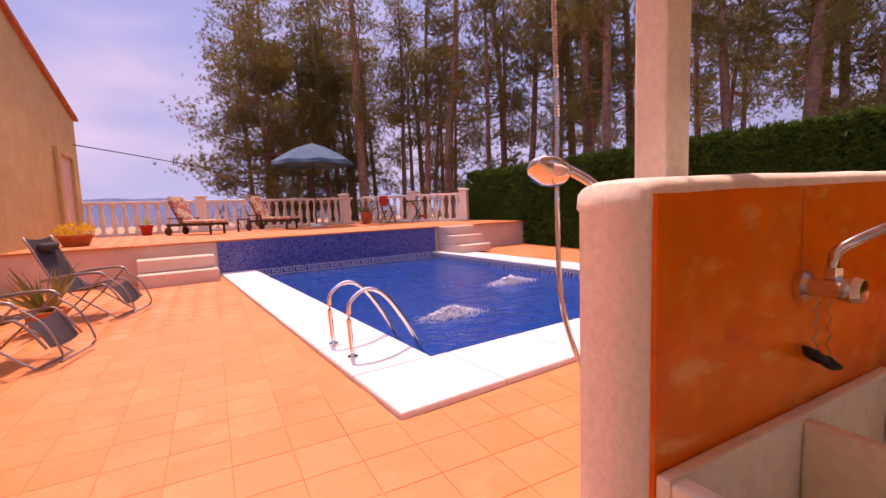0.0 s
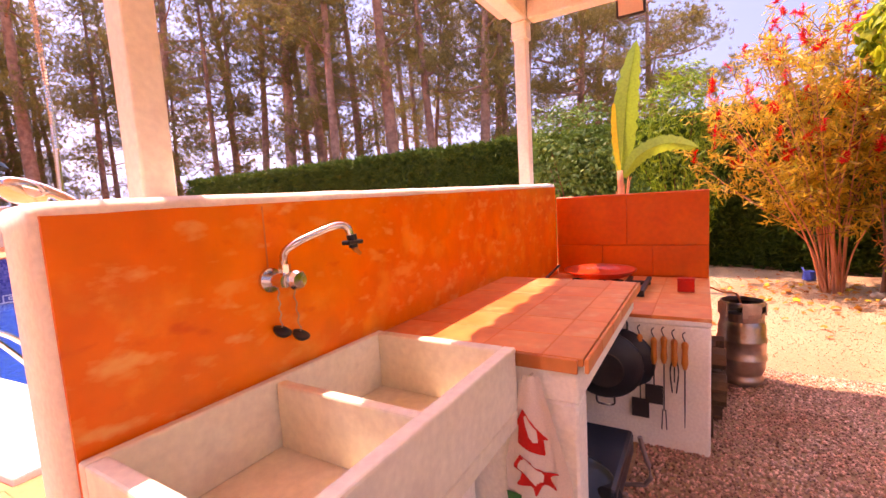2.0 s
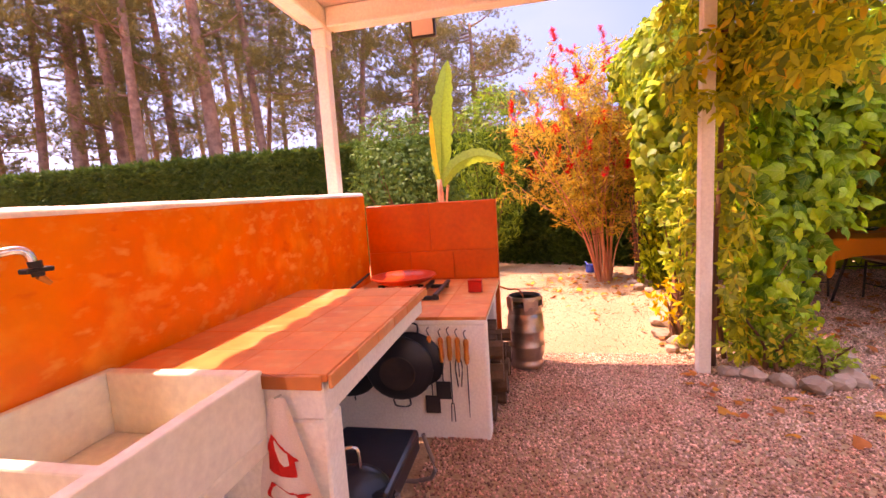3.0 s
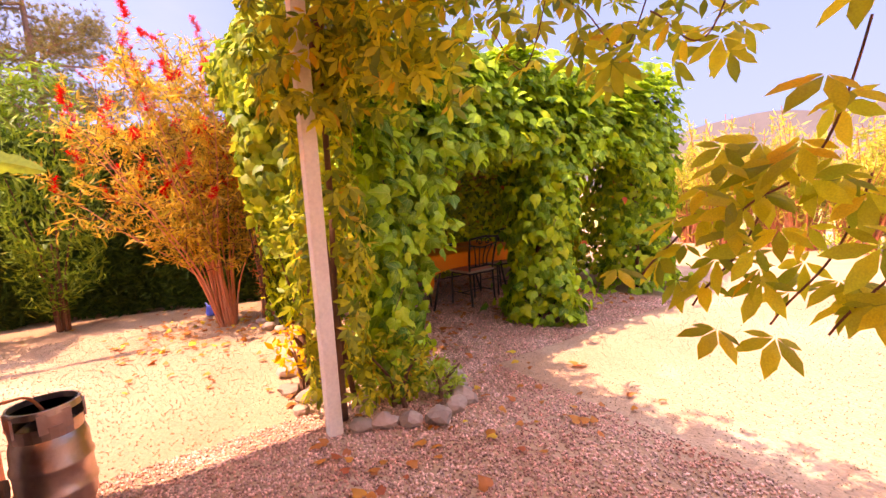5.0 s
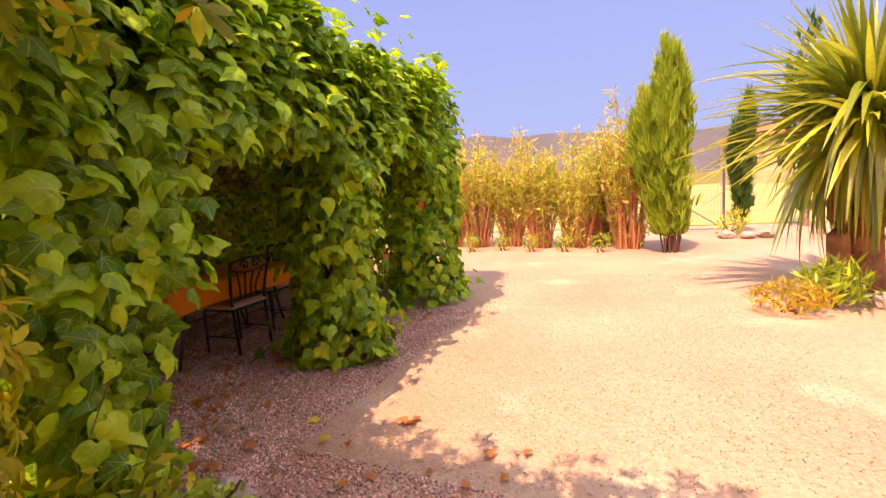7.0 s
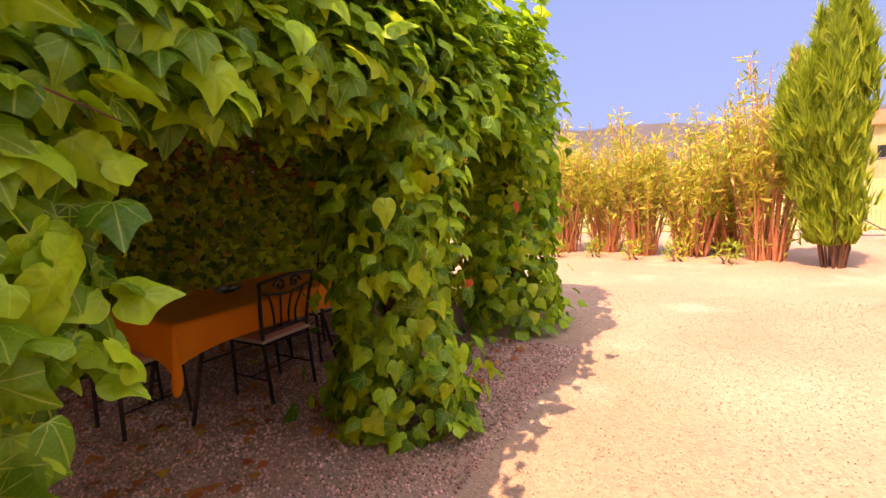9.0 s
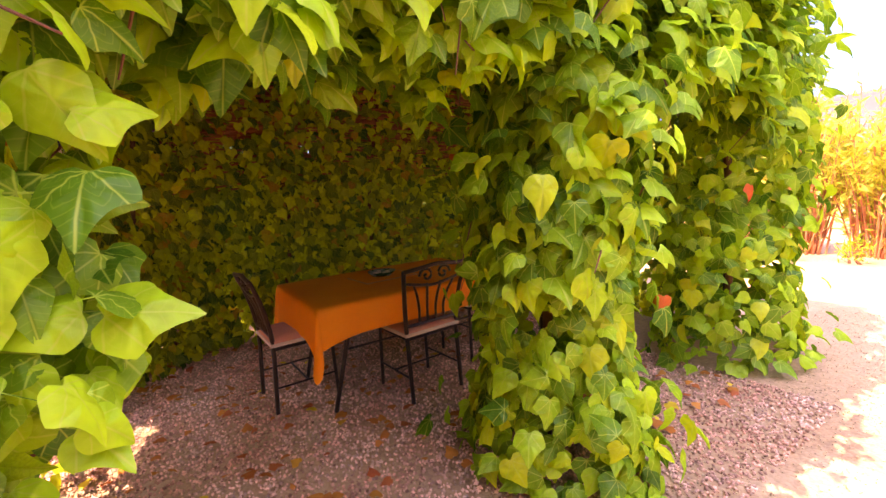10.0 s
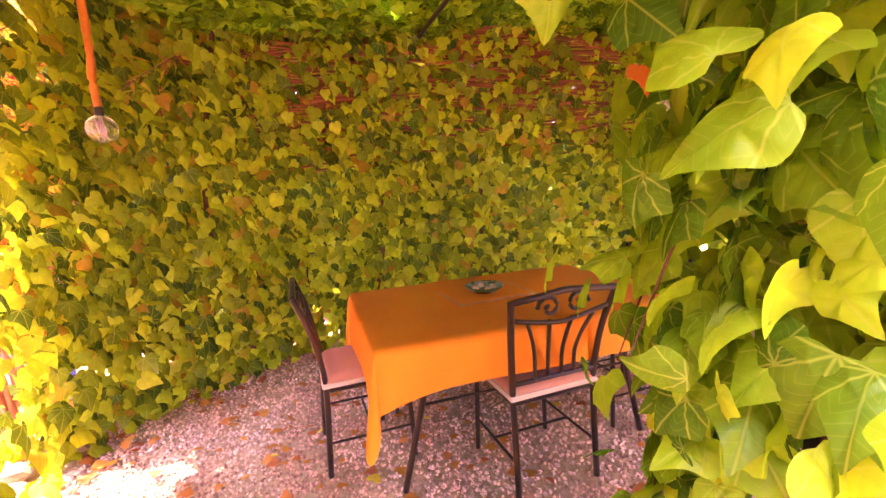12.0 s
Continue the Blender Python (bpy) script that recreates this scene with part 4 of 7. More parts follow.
# on the barbecue
tray = thing("paella_tray", pose(3.66, 0.04, 0.825), "wide red glazed dish on a trivet over the barbecue", "tray")
part("dish", lathe(bmesh.new(), [(0.0, 0.0), (0.17, 0.0), (0.215, 0.018), (0.24, 0.042), (0.252, 0.046), (0.252, 0.053), (0.235, 0.051), (0.205, 0.026), (0.165, 0.010), (0.0, 0.010)], 36), M_DISHRED, tray, smooth=True)
b = bmesh.new()
for k in range(3):
    a = 2.1 * k
    rod(b, (0.18 * math.cos(a), 0.18 * math.sin(a), -0.073), (0.15 * math.cos(a), 0.15 * math.sin(a), 0.0), 0.010, seg=6)
    rod(b, (0, 0, -0.012), (0.2 * math.cos(a), 0.2 * math.sin(a), -0.012), 0.008, seg=6)
part("trivet", b, M_BLACK, tray, "black iron trivet under the dish")
ring = thing("gas_ring", pose(3.55, -0.28, 0.752), "black iron gas ring burner on the barbecue", "burner")
part("rail", box(bmesh.new(), (-0.26, -0.015, 0.03), (0.26, 0.015, 0.055), 0.004), M_BLACK, ring)
part("rail", box(bmesh.new(), (-0.26, 0.11, 0.03), (0.26, 0.14, 0.055), 0.004), M_BLACK, ring)
for x in (-0.2, 0.2):
    part("foot", box(bmesh.new(), (x, -0.012, 0), (x + 0.02, 0.135, 0.029), 0.003), M_BLACK, ring)
red = thing("lighter_box", pose(3.60, -0.52, 0.752), "small red box at the edge of the barbecue", "box")
part("carton", box(bmesh.new(), (-0.035, -0.05, 0), (0.035, 0.05, 0.075), 0.004), M_RED, red)
part("lid", box(bmesh.new(), (-0.037, -0.052, 0.0755), (0.037, 0.052, 0.09), 0.004), M_RED, red)
poker = thing("iron_poker", pose(2.95, 0.38, 0.756), "black iron poker lying along the wall", "poker")
part("bar", rod(bmesh.new(), (0, 0.0, 0.012), (0.95, 0.03, 0.10), 0.010, seg=8), M_BLACK, poker)
part("grip", rod(bmesh.new(), (0.01, 0.0, 0.013), (0.14, 0.004, 0.025), 0.016, seg=8), M_IRON, poker)


# tools on the side of the barbecue
def hung_tool(y, ztop, ln, head, label):
    th = thing("barbecue_tool", pose(2.921, y, ztop), label, "utensil", "barbecue tools on the white wall")
    part("hook", tube(bmesh.new(), bend([(0.004, 0, 0.05), (-0.006, 0.012, 0.035), (-0.008, 0, 0.0)], 4), 0.003, 6), M_BLACK, th)
    part("handle", lathe(bmesh.new(), [(0.010, -0.15), (0.017, -0.12), (0.014, -0.06), (0.017, -0.015), (0.009, 0.0), (0.0, 0.001)], 8, Matrix.Translation((-0.010, 0, 0))), M_WOODH, th, "turned orange wooden handle")
    part("shank", rod(bmesh.new(), (-0.010, 0, -0.135), (-0.010, 0, -ln + 0.06), 0.0035, seg=6), M_BLACK, th)
    b = bmesh.new()
    if head == "spatula":
        box(b, (-0.013, -0.045, -ln - 0.04), (-0.009, 0.045, -ln + 0.07), 0.001)
    elif head == "fork":
        for dy in (-0.012, 0.012):
            rod(b, (-0.010, dy, -ln - 0.05), (-0.010, dy * 0.6, -ln + 0.065), 0.003, seg=5)
    elif head == "tongs":
        for dy in (-0.02, 0.02):
            tube(b, bend([(-0.010, dy * 0.3, -0.1), (-0.012, dy, -ln * 0.6), (-0.010, dy * 0.5, -ln)], 4), 0.004, 5)
    else:
        rod(b, (-0.010, 0, -ln - 0.06), (-0.010, 0, -ln + 0.06), 0.002, 0.0035, seg=5)
    part("blade", b, M_PANBASE if head == "spatula" else M_BLACK, th)


hung_tool(-0.315, 0.64, 0.44, "spatula", "long barbecue spatula with orange wooden handle")
hung_tool(-0.385, 0.63, 0.34, "spatula", "short barbecue slice with orange wooden handle")
hung_tool(-0.435, 0.64, 0.48, "fork", "barbecue fork with orange wooden handle")
hung_tool(-0.485, 0.63, 0.30, "tongs", "barbecue tongs with orange wooden handle")
hung_tool(-0.535, 0.62, 0.42, "skewer", "thin skewer with orange wooden handle")


def hung_pan(x, y, z, r, turn):
    th = thing("paella_pan", pose(x, y, z, 0, 84, turn), "black enamelled two-handled pan hanging below the counter", "pan", "black pans under the counter")
    part("bowl", lathe(bmesh.new(), [(0.0, 0.0), (r * 0.62, 0.0), (r * 0.95, 0.055), (r, 0.06), (r, 0.066), (r * 0.93, 0.062), (r * 0.6, 0.008), (0.0, 0.008)], 30), M_PAN, th, smooth=True)
    part("base_disc", lathe(bmesh.new(), [(0.0, -0.004), (r * 0.50, -0.004), (r * 0.53, -0.001), (0.0, -0.001)], 28), M_PANBASE, th, "worn grey base of the pan")
    for s in (-1, 1):
        part("grip", tube(bmesh.new(), bend([(s * r * 0.96, -0.05, 0.05), (s * (r + 0.045), -0.04, 0.07), (s * (r + 0.045), 0.04, 0.07), (s * r * 0.96, 0.05, 0.05)], 4), 0.006, 6), M_PAN, th)


hung_pan(2.80, -0.14, 0.45, 0.205, 5)
hung_pan(2.87, -0.20, 0.47, 0.19, -4)
hung_pan(2.85, 0.24, 0.46, 0.235, 0)

# towel on the counter's side
def towel():
    th = thing("tea_towel", pose(1.638, -0.14, 0.86), "white tea towel with red figure print hanging on the counter", "towel")
    def cloth(y_of, x_off, lo, hi, z0, z1, ny=14, nz=26):
        b = bmesh.new()
        g = [[b.verts.new((x_off - 0.006 - 0.010 * math.sin(9 * s + 2.2) * (0.25 + t) , y_of(s, t), z0 + (z1 - z0) * t)) for s in np.linspace(lo, hi, ny)] for t in np.linspace(0, 1, nz)]
        for r0, r1 in zip(g, g[1:]):
            for k in range(ny - 1):
                b.faces.new((r0[k], r0[k + 1], r1[k + 1], r1[k]))
        return b
    span = lambda s, t: (s - 0.5) * (0.06 + 0.17 * min(1, t * 1.6)) - 0.02 * t
    part("cloth", cloth(span, 0, 0, 1, 0.0, -0.52), M_TOWEL, th, smooth=True)
    part("green_foot", cloth(lambda s, t: span(s, 0.8 + 0.2 * t), -0.0025, 0.5, 1.0, -0.42, -0.52, 8, 6), M_TGREEN, th, "green lower field of the print", smooth=True)
    # the printed figure as plain red lobes
    swoops = (((0.030, -0.115), (0.052, -0.17), (0.022, -0.20), (0.050, -0.235), (-0.040, -0.262), (-0.020, -0.215), (-0.052, -0.205), (-0.010, -0.175)),
              ((0.045, -0.275), (0.070, -0.325), (0.030, -0.335), (0.060, -0.385), (0.005, -0.372), (-0.010, -0.405), (-0.035, -0.362), (-0.075, -0.375), (-0.055, -0.335), (-0.085, -0.315), (-0.020, -0.318), (0.010, -0.290)))
    for line in swoops:
        b = bmesh.new()
        vs = []
        ring = bend([(y, z, 0) for y, z in (*line, line[0])], 4)[:-1]
        for y, z, _ in ring:
            t = -z / 0.52
            s = (y + 0.02 * t) / (0.06 + 0.17 * min(1, t * 1.6)) + 0.5
            vs.append(b.verts.new((-0.0105 - 0.010 * math.sin(9 * s + 2.2) * (0.25 + t), y, z)))
        b.faces.new(vs)
        bmesh.ops.triangulate(b, faces=b.faces)
        part("print_patch", b, M_TRED, th, "red printed figure")
    part("hook", rod(bmesh.new(), (0.017, 0, 0.0), (-0.014, 0, 0.004), 0.004, seg=6), M_CHROME, th)


towel()

# under the counter: a folded griddle and a dome lid
gr = thing("table_grill", pose(2.22, -0.16, 0), "black portable grill stored under the counter", "grill")
part("firebox", box(bmesh.new(), (-0.22, -0.17, 0.16), (0.30, 0.24, 0.28), 0.02, 2), M_PAN, gr)
for x in (-0.19, 0.26):
    part("leg_frame", tube(bmesh.new(), bend([(x, -0.20, 0.27), (x + 0.02, -0.22, 0.02), (x + 0.02, 0.20, 0.02), (x, 0.22, 0.27)], 4), 0.011, 8), M_ALU, gr, "grey tube leg frame")
lid = thing("dome_lid", pose(1.96, -0.20, 0.0, 0, -68, 30), "black domed lid leaning against the counter support", "lid")
part("dome", lathe(bmesh.new(), [(0.19, 0.0), (0.194, 0.008), (0.184, 0.035), (0.15, 0.06), (0.08, 0.08), (0.0, 0.085)], 28, Matrix.Translation((0.19, 0, 0.02))), M_PAN, lid, smooth=True)
part("lid_handle", tube(bmesh.new(), bend([(0.35, -0.05, 0.05), (0.44, -0.04, 0.08), (0.44, 0.04, 0.08), (0.35, 0.05, 0.05)], 4), 0.008, 8), M_CHROME, lid)


# shower on the pool side of the wall
sh = thing("garden_shower", pose(0.86, 0.664, 1.44), "chrome hand shower with a long metal hose on the wall", "shower")
part("bracket", rod(bmesh.new(), (0, 0, 0), (0, 0.10, 0.03), 0.014, seg=10), M_CHROME, sh)
part("shower_head", lathe(bmesh.new(), [(0.0, 0.0), (0.052, 0.0), (0.056, 0.008), (0.050, 0.022), (0.022, 0.034), (0.0, 0.036)], 22, pose(-0.10, 0.19, 0.085, 18, -152, 0)), M_CHROME, sh, smooth=True)
part("handset", tube(bmesh.new(), bend([(-0.10, 0.185, 0.10), (-0.055, 0.16, 0.075), (-0.01, 0.12, 0.03), (0.02, 0.09, -0.06)], 5), 0.013, 10), M_CHROME, sh, smooth=True)
hose_pts = bend([(-0.02, 0.30, 1.55), (0.0, 0.29, 0.8), (0.01, 0.28, 0.3), (0.0, 0.27, -0.05), (-0.01, 0.24, -0.30), (0.03, 0.18, -0.50), (0.08, 0.11, -0.56), (0.10, 0.05, -0.45), (0.09, 0.02, -0.30)], 12)
part("hose", tube(bmesh.new(), hose_pts, 0.006, 8), M_CHROME, sh, "ribbed metal hose", smooth=True)
b = bmesh.new()
for k in range(0, len(hose_pts) - 1):
    a, c = Vector(hose_pts[k]), Vector(hose_pts[k + 1])
    for s in range(4):
        q = a.lerp(c, s / 4)
        rod(b, q, q + (c - a).normalized() * 0.005, 0.0075, seg=7)
part("hose_ribbing", b, M_CHROME, sh)


# ---- furniture in the arbour ----
def iron_chair(m):
    th = thing("dining_chair", m, "brown wrought-iron chair with scrolled back and salmon cushion", "chair", "chairs round the garden table")
    w, d, h = 0.20, 0.20, 0.43
    for sx, sy in ((1, 1), (1, -1)):
        part("leg", rod(bmesh.new(), (sx * d, sy * w, 0), (sx * (d - 0.01), sy * (w - 0.01), h), 0.012, 0.013, 8), M_IRON, th)
    for sy in (1, -1):
        part("back_post", tube(bmesh.new(), bend([(-d - 0.02, sy * w, 0), (-d, sy * w, h), (-d - 0.015, sy * (w + 0.008), 0.60), (-d - 0.05, sy * (w + 0.024), 0.76), (-d - 0.10, sy * (w + 0.045), 0.90)], 4), 0.0145, 8), M_IRON, th, smooth=True)
        part("stretcher", rod(bmesh.new(), (-d - 0.01, sy * w, 0.17), (d, sy * w, 0.17), 0.007, seg=6), M_IRON, th)
    part("stretcher", rod(bmesh.new(), (0, -w, 0.17), (0, w, 0.17), 0.007, seg=6), M_IRON, th)
    part("seat_frame", box(bmesh.new(), (-d, -w, h - 0.012), (d, w, h + 0.006), 0.006), M_IRON, th)
    b = bmesh.new()
    n = 14
    g = []
    for i in range(n + 1):
        row = []
        for j in range(n + 1):
            u, v = 2 * i / n - 1, 2 * j / n - 1
            r = (1 - abs(u) ** 5) * (1 - abs(v) ** 5)
            row.append((b.verts.new((u * (d + 0.005), v * (w + 0.005), h + 0.008 + 0.036 + 0.034 * r ** 0.5)), b.verts.new((u * (d + 0.005), v * (w + 0.005), h + 0.008 + 0.020 - 0.018 * r ** 0.5))))
        g.append(row)
    for i in range(n):
        for j in range(n):
            for s in (0, 1):
                b.faces.new([g[a][c][s] for a, c in ((i, j), (i + 1, j), (i + 1, j + 1), (i, j + 1))])
    for k in range(n):
        for a, c in (((k, 0), (k + 1, 0)), ((k, n), (k + 1, n)), ((0, k), (0, k + 1)), ((n, k), (n, k + 1))):
            b.faces.new((g[a[0]][a[1]][0], g[c[0]][c[1]][0], g[c[0]][c[1]][1], g[a[0]][a[1]][1]))
    bmesh.ops.recalc_face_normals(b, faces=b.faces)
    cu = part("cushion", b, M_CUSH, th, "salmon seat cushion with a pale edge", smooth=True)
    loop = [(sx * (d + 0.008), sy * (w + 0.008), h + 0.030) for sx, sy in ((1, 1), (1, -1), (-1, -1), (-1, 1), (1, 1))]
    part("piping", tube(bmesh.new(), loop, 0.013, 6), M_CREAM, cu)
    part("lower_rail", rod(bmesh.new(), (-d - 0.005, -w, 0.52), (-d - 0.005, w, 0.52), 0.011, seg=8), M_IRON, th)
    wt = w + 0.042
    part("top_rail", tube(bmesh.new(), bend([(-d - 0.10, -wt, 0.895), (-d - 0.100, -wt * 0.5, 0.905), (-d - 0.098, 0, 0.915), (-d - 0.100, wt * 0.5, 0.905), (-d - 0.10, wt, 0.895)], 5), 0.014, 8), M_IRON, th, smooth=True)
    part("mid_rail", tube(bmesh.new(), bend([(-d - 0.068, -wt + 0.015, 0.815), (-d - 0.062, -w * 0.5, 0.788), (-d - 0.058, 0, 0.775), (-d - 0.062, w * 0.5, 0.788), (-d - 0.068, wt - 0.015, 0.815)], 5), 0.010, 8), M_IRON, th, smooth=True)
    for s in (1, -1):
        pts = [(-d - 0.080, s * (0.066 + 0.056 * (1 - k / 16) * math.cos(k * 0.55)), 0.848 + 0.052 * (1 - k / 16) * math.sin(k * 0.55)) for k in range(15)]
        part("scroll", tube(bmesh.new(), pts, 0.009, 6), M_IRON, th, smooth=True)
    for k, y in enumerate((-0.115, -0.04, 0.04, 0.115)):
        part("back_slat", tube(bmesh.new(), bend([(-d - 0.005, y * 0.85, 0.52), (-d - 0.012, y * 0.85, 0.62), (-d - 0.035, y * 1.05, 0.71), (-d - 0.062, y * 1.35, 0.79)], 4), 0.009, 6), M_IRON, th, smooth=True)
    return th


chair = iron_chair(pose(6.09, -4.90, 0, 0, 0, 3))
copy_thing(chair, pose(6.54, -4.17, 0, 0, 0, -88))
copy_thing(chair, pose(6.38, -5.62, 0, 0, 0, 92))

TX0, TX1, TY0, TY1, TZ = 5.93, 6.92, -5.64, -4.17, 0.735
tb = thing("garden_table", pose((TX0 + TX1) / 2, (TY0 + TY1) / 2, 0), "dark iron garden table on raked legs under a cloth", "table")
hx, hy = (TX1 - TX0) / 2, (TY1 - TY0) / 2
part("tabletop", box(bmesh.new(), (-hx + 0.01, -hy + 0.01, TZ - 0.03), (hx - 0.01, hy - 0.01, TZ), 0.008), M_IRON, tb)
for sx in (1, -1):
    for sy in (1, -1):
        part("leg", tube(bmesh.new(), bend([(sx * (hx - 0.12), sy * (hy - 0.26), TZ - 0.02), (sx * (hx - 0.16), sy * (hy - 0.20), 0.4), (sx * (hx - 0.17), sy * (hy - 0.10), 0.0)], 4), 0.015, 8), M_IRON, tb, smooth=True)
    part("brace", rod(bmesh.new(), (sx * (hx - 0.16), -(hy - 0.2), 0.4), (sx * (hx - 0.16), hy - 0.2, 0.4), 0.008, seg=6), M_IRON, tb)


def tablecloth():
    th = thing("tablecloth", pose((TX0 + TX1) / 2, (TY0 + TY1) / 2, TZ), "orange woven tablecloth draped over the garden table", "tablecloth")
    b = bmesh.new()
    ou, ov, m = 0.19, 0.25, 12
    us = [-hx - ou * (1 - k / m) for k in range(m)] + list(np.linspace(-hx, hx, 26)) + [hx + ou * (k + 1) / m for k in range(m)]
    vs = [-hy - ov * (1 - k / m) for k in range(m)] + list(np.linspace(-hy, hy, 36)) + [hy + ov * (k + 1) / m for k in range(m)]
    g = []
    for u in us:
        row = []
        for v in vs:
            du, dv = max(0, abs(u) - hx), max(0, abs(v) - hy)
            x, y = math.copysign(min(abs(u), hx), u), math.copysign(min(abs(v), hy), v)
            su, sv = math.copysign(1, u), math.copysign(1, v)
            if du and dv:
                # the corner falls as one long soft fold
                a, b_ = du / ou, dv / ov
                r = max(a, b_)
                th_ = math.atan2(b_, a)
                rho = r * (ou + (ov - ou) * th_ / (math.pi / 2)) * (1.30 + 0.62 * math.sin(2 * th_) ** 2)
                out_ = 0.012 + 0.10 * rho + 0.10 * rho * math.sin(2 * th_)
                x += su * out_ * (0.25 + 0.75 * math.cos(th_)) - su * 0.16 * rho * math.sin(2 * th_) * (1 - math.cos(th_))
                y += sv * out_ * (0.25 + 0.75 * math.sin(th_)) - sv * 0.16 * rho * math.sin(2 * th_) * (1 - math.sin(th_))
                drop = rho
            else:
                near_end = (abs(v) / hy if du else abs(u) / hx) if (du or dv) else 0
                drop = (du + dv) * (1 + 0.30 * near_end ** 4)
                flare = 0.012 + 0.06 * drop + 0.010 * math.sin(7 * (u - v)) * min(1, drop * 5)
                x += su * flare if du else 0
                y += sv * flare if dv else 0
            row.append(b.verts.new((x, y, 0.006 - drop + 0.0025 * noise.noise((u * 5, v * 5, 0)))))
        g.append(row)
    for i in range(len(us) - 1):
        for j in range(len(vs) - 1):
            b.faces.new((g[i][j], g[i + 1][j], g[i + 1][j + 1], g[i][j + 1]))
    bmesh.ops.recalc_face_normals(b, faces=b.faces)
    part("cloth", b, M_CLOTH, th, smooth=True)


tablecloth()
mat_ = thing("table_runner", pose(6.50, -4.86, TZ + 0.009, 0, 0, 4), "folded orange place mat on the tablecloth", "mat")
part("mat", box(bmesh.new(), (-0.17, -0.22, 0), (0.17, 0.22, 0.006), 0.002), M_CTILE, mat_)
part("mat_fold", box(bmesh.new(), (-0.15, -0.20, 0.0062), (0.16, 0.21, 0.010), 0.002), M_CLOTH, mat_)
M_DISH = surface("green_glaze", (0.03, 0.09, 0.05), (0.30, 0.36, 0.30), 0.25, 16, 60, 0.05, lo=0.5, hi=0.55)
ash = thing("ceramic_dish", pose(6.51, -4.86, TZ + 0.020), "dark green patterned ceramic dish on the place mat", "dish")
part("dish_bowl", lathe(bmesh.new(), [(0.0, 0.0), (0.07, 0.0), (0.105, 0.028), (0.108, 0.034), (0.098, 0.032), (0.066, 0.010), (0.0, 0.010)], 24), M_DISH, ash, smooth=True)
for k in range(4):
    a = math.pi / 2 * k
    part("rest", box(bmesh.new(), (0.05 * math.cos(a) - 0.018, 0.05 * math.sin(a) - 0.014, 0.012), (0.05 * math.cos(a) + 0.018, 0.05 * math.sin(a) + 0.014, 0.032), 0.006), M_CREAM, ash, "pale rest in the dish")


def hanging_bulb(x, y, z, top):
    th = thing("hanging_bulb", pose(x, y, z), "large clear globe bulb hanging on a thick rope", "lamp", "bulbs in the arbour")
    b = bmesh.new()
    bmesh.ops.create_uvsphere(b, u_segments=20, v_segments=14, radius=0.072)
    part("globe", b, M_GLASS, th, smooth=True)
    part("filament", tube(bmesh.new(), [(0.0, 0, 0.05), (-0.02, 0, -0.02), (0.0, 0.01, 0.02), (0.02, 0, -0.02), (0.0, 0, 0.05)], 0.006, 6), M_CREAM, th)
    part("socket", rod(bmesh.new(), (0, 0, 0.058), (0, 0, 0.12), 0.022, 0.018, 12), M_BLACK, th)
    part("rope", tube(bmesh.new(), bend([(0, 0, 0.11), (0.012, 0.008, 0.25), (0.004, -0.006, 0.4), (0.02, 0, top - z)], 5), 0.020, 8), M_WOODH, th, smooth=True)


hanging_bulb(7.08, -3.01, 1.74, 2.6)
hanging_bulb(7.08, -6.63, 1.80, 2.75)


# ---- ivy arbour ----
arbour = thing("ivy_arbour", pose(0, 0, 0), "arbour overgrown with bright green ivy, open at the front", "arbour")


def wall_patch(n, p0, p1, z0, z1, thick, lower=None):
    """Places over an upright band from p0 to p1 (plan), between heights that may be functions of the way along."""
    s = RNG.random(n)
    lo = np.array([z0(v) if callable(z0) else z0 for v in s])
    hi = np.array([z1(v) if callable(z1) else z1 for v in s])
    p0, p1 = np.asarray(p0, float), np.asarray(p1, float)
    d = p1 - p0
    nrm = np.array([d[1], -d[0]]) / np.linalg.norm(d)
    off = RNG.uniform(-1, 1, n) * thick
    xy = p0 + s[:, None] * d + off[:, None] * nrm
    bulge = np.array([noise.noise((x * 1.3, y * 1.3, z)) for x, y, z in zip(xy[:, 0], xy[:, 1], lo)]) * 0.18
    xy += bulge[:, None] * nrm
    z = lo + (hi - lo) * RNG.random(n)
    return np.column_stack([xy, z]), np.column_stack([np.tile(nrm, (n, 1)), np.full(n, 0.5)])


def column_patch(n, c, rx, ry, z0, z1, taper=0.0):
    a = RNG.uniform(0, 2 * math.pi, n)
    z = RNG.uniform(z0, z1, n)
    k = (RNG.uniform(0.75, 1.08, n)) * (1 - taper * (z - z0) / (z1 - z0))
    k *= 1 + 0.15 * np.sin(z * 5 + a * 2)
    return np.column_stack([c[0] + rx * k * np.cos(a), c[1] + ry * k * np.sin(a), z]), np.column_stack([np.cos(a), np.sin(a), np.full(n, 0.42)])


def arch_low(s):
    return 1.62 + 0.18 * math.sin(math.pi * s) + 0.07 * math.sin(17 * s)


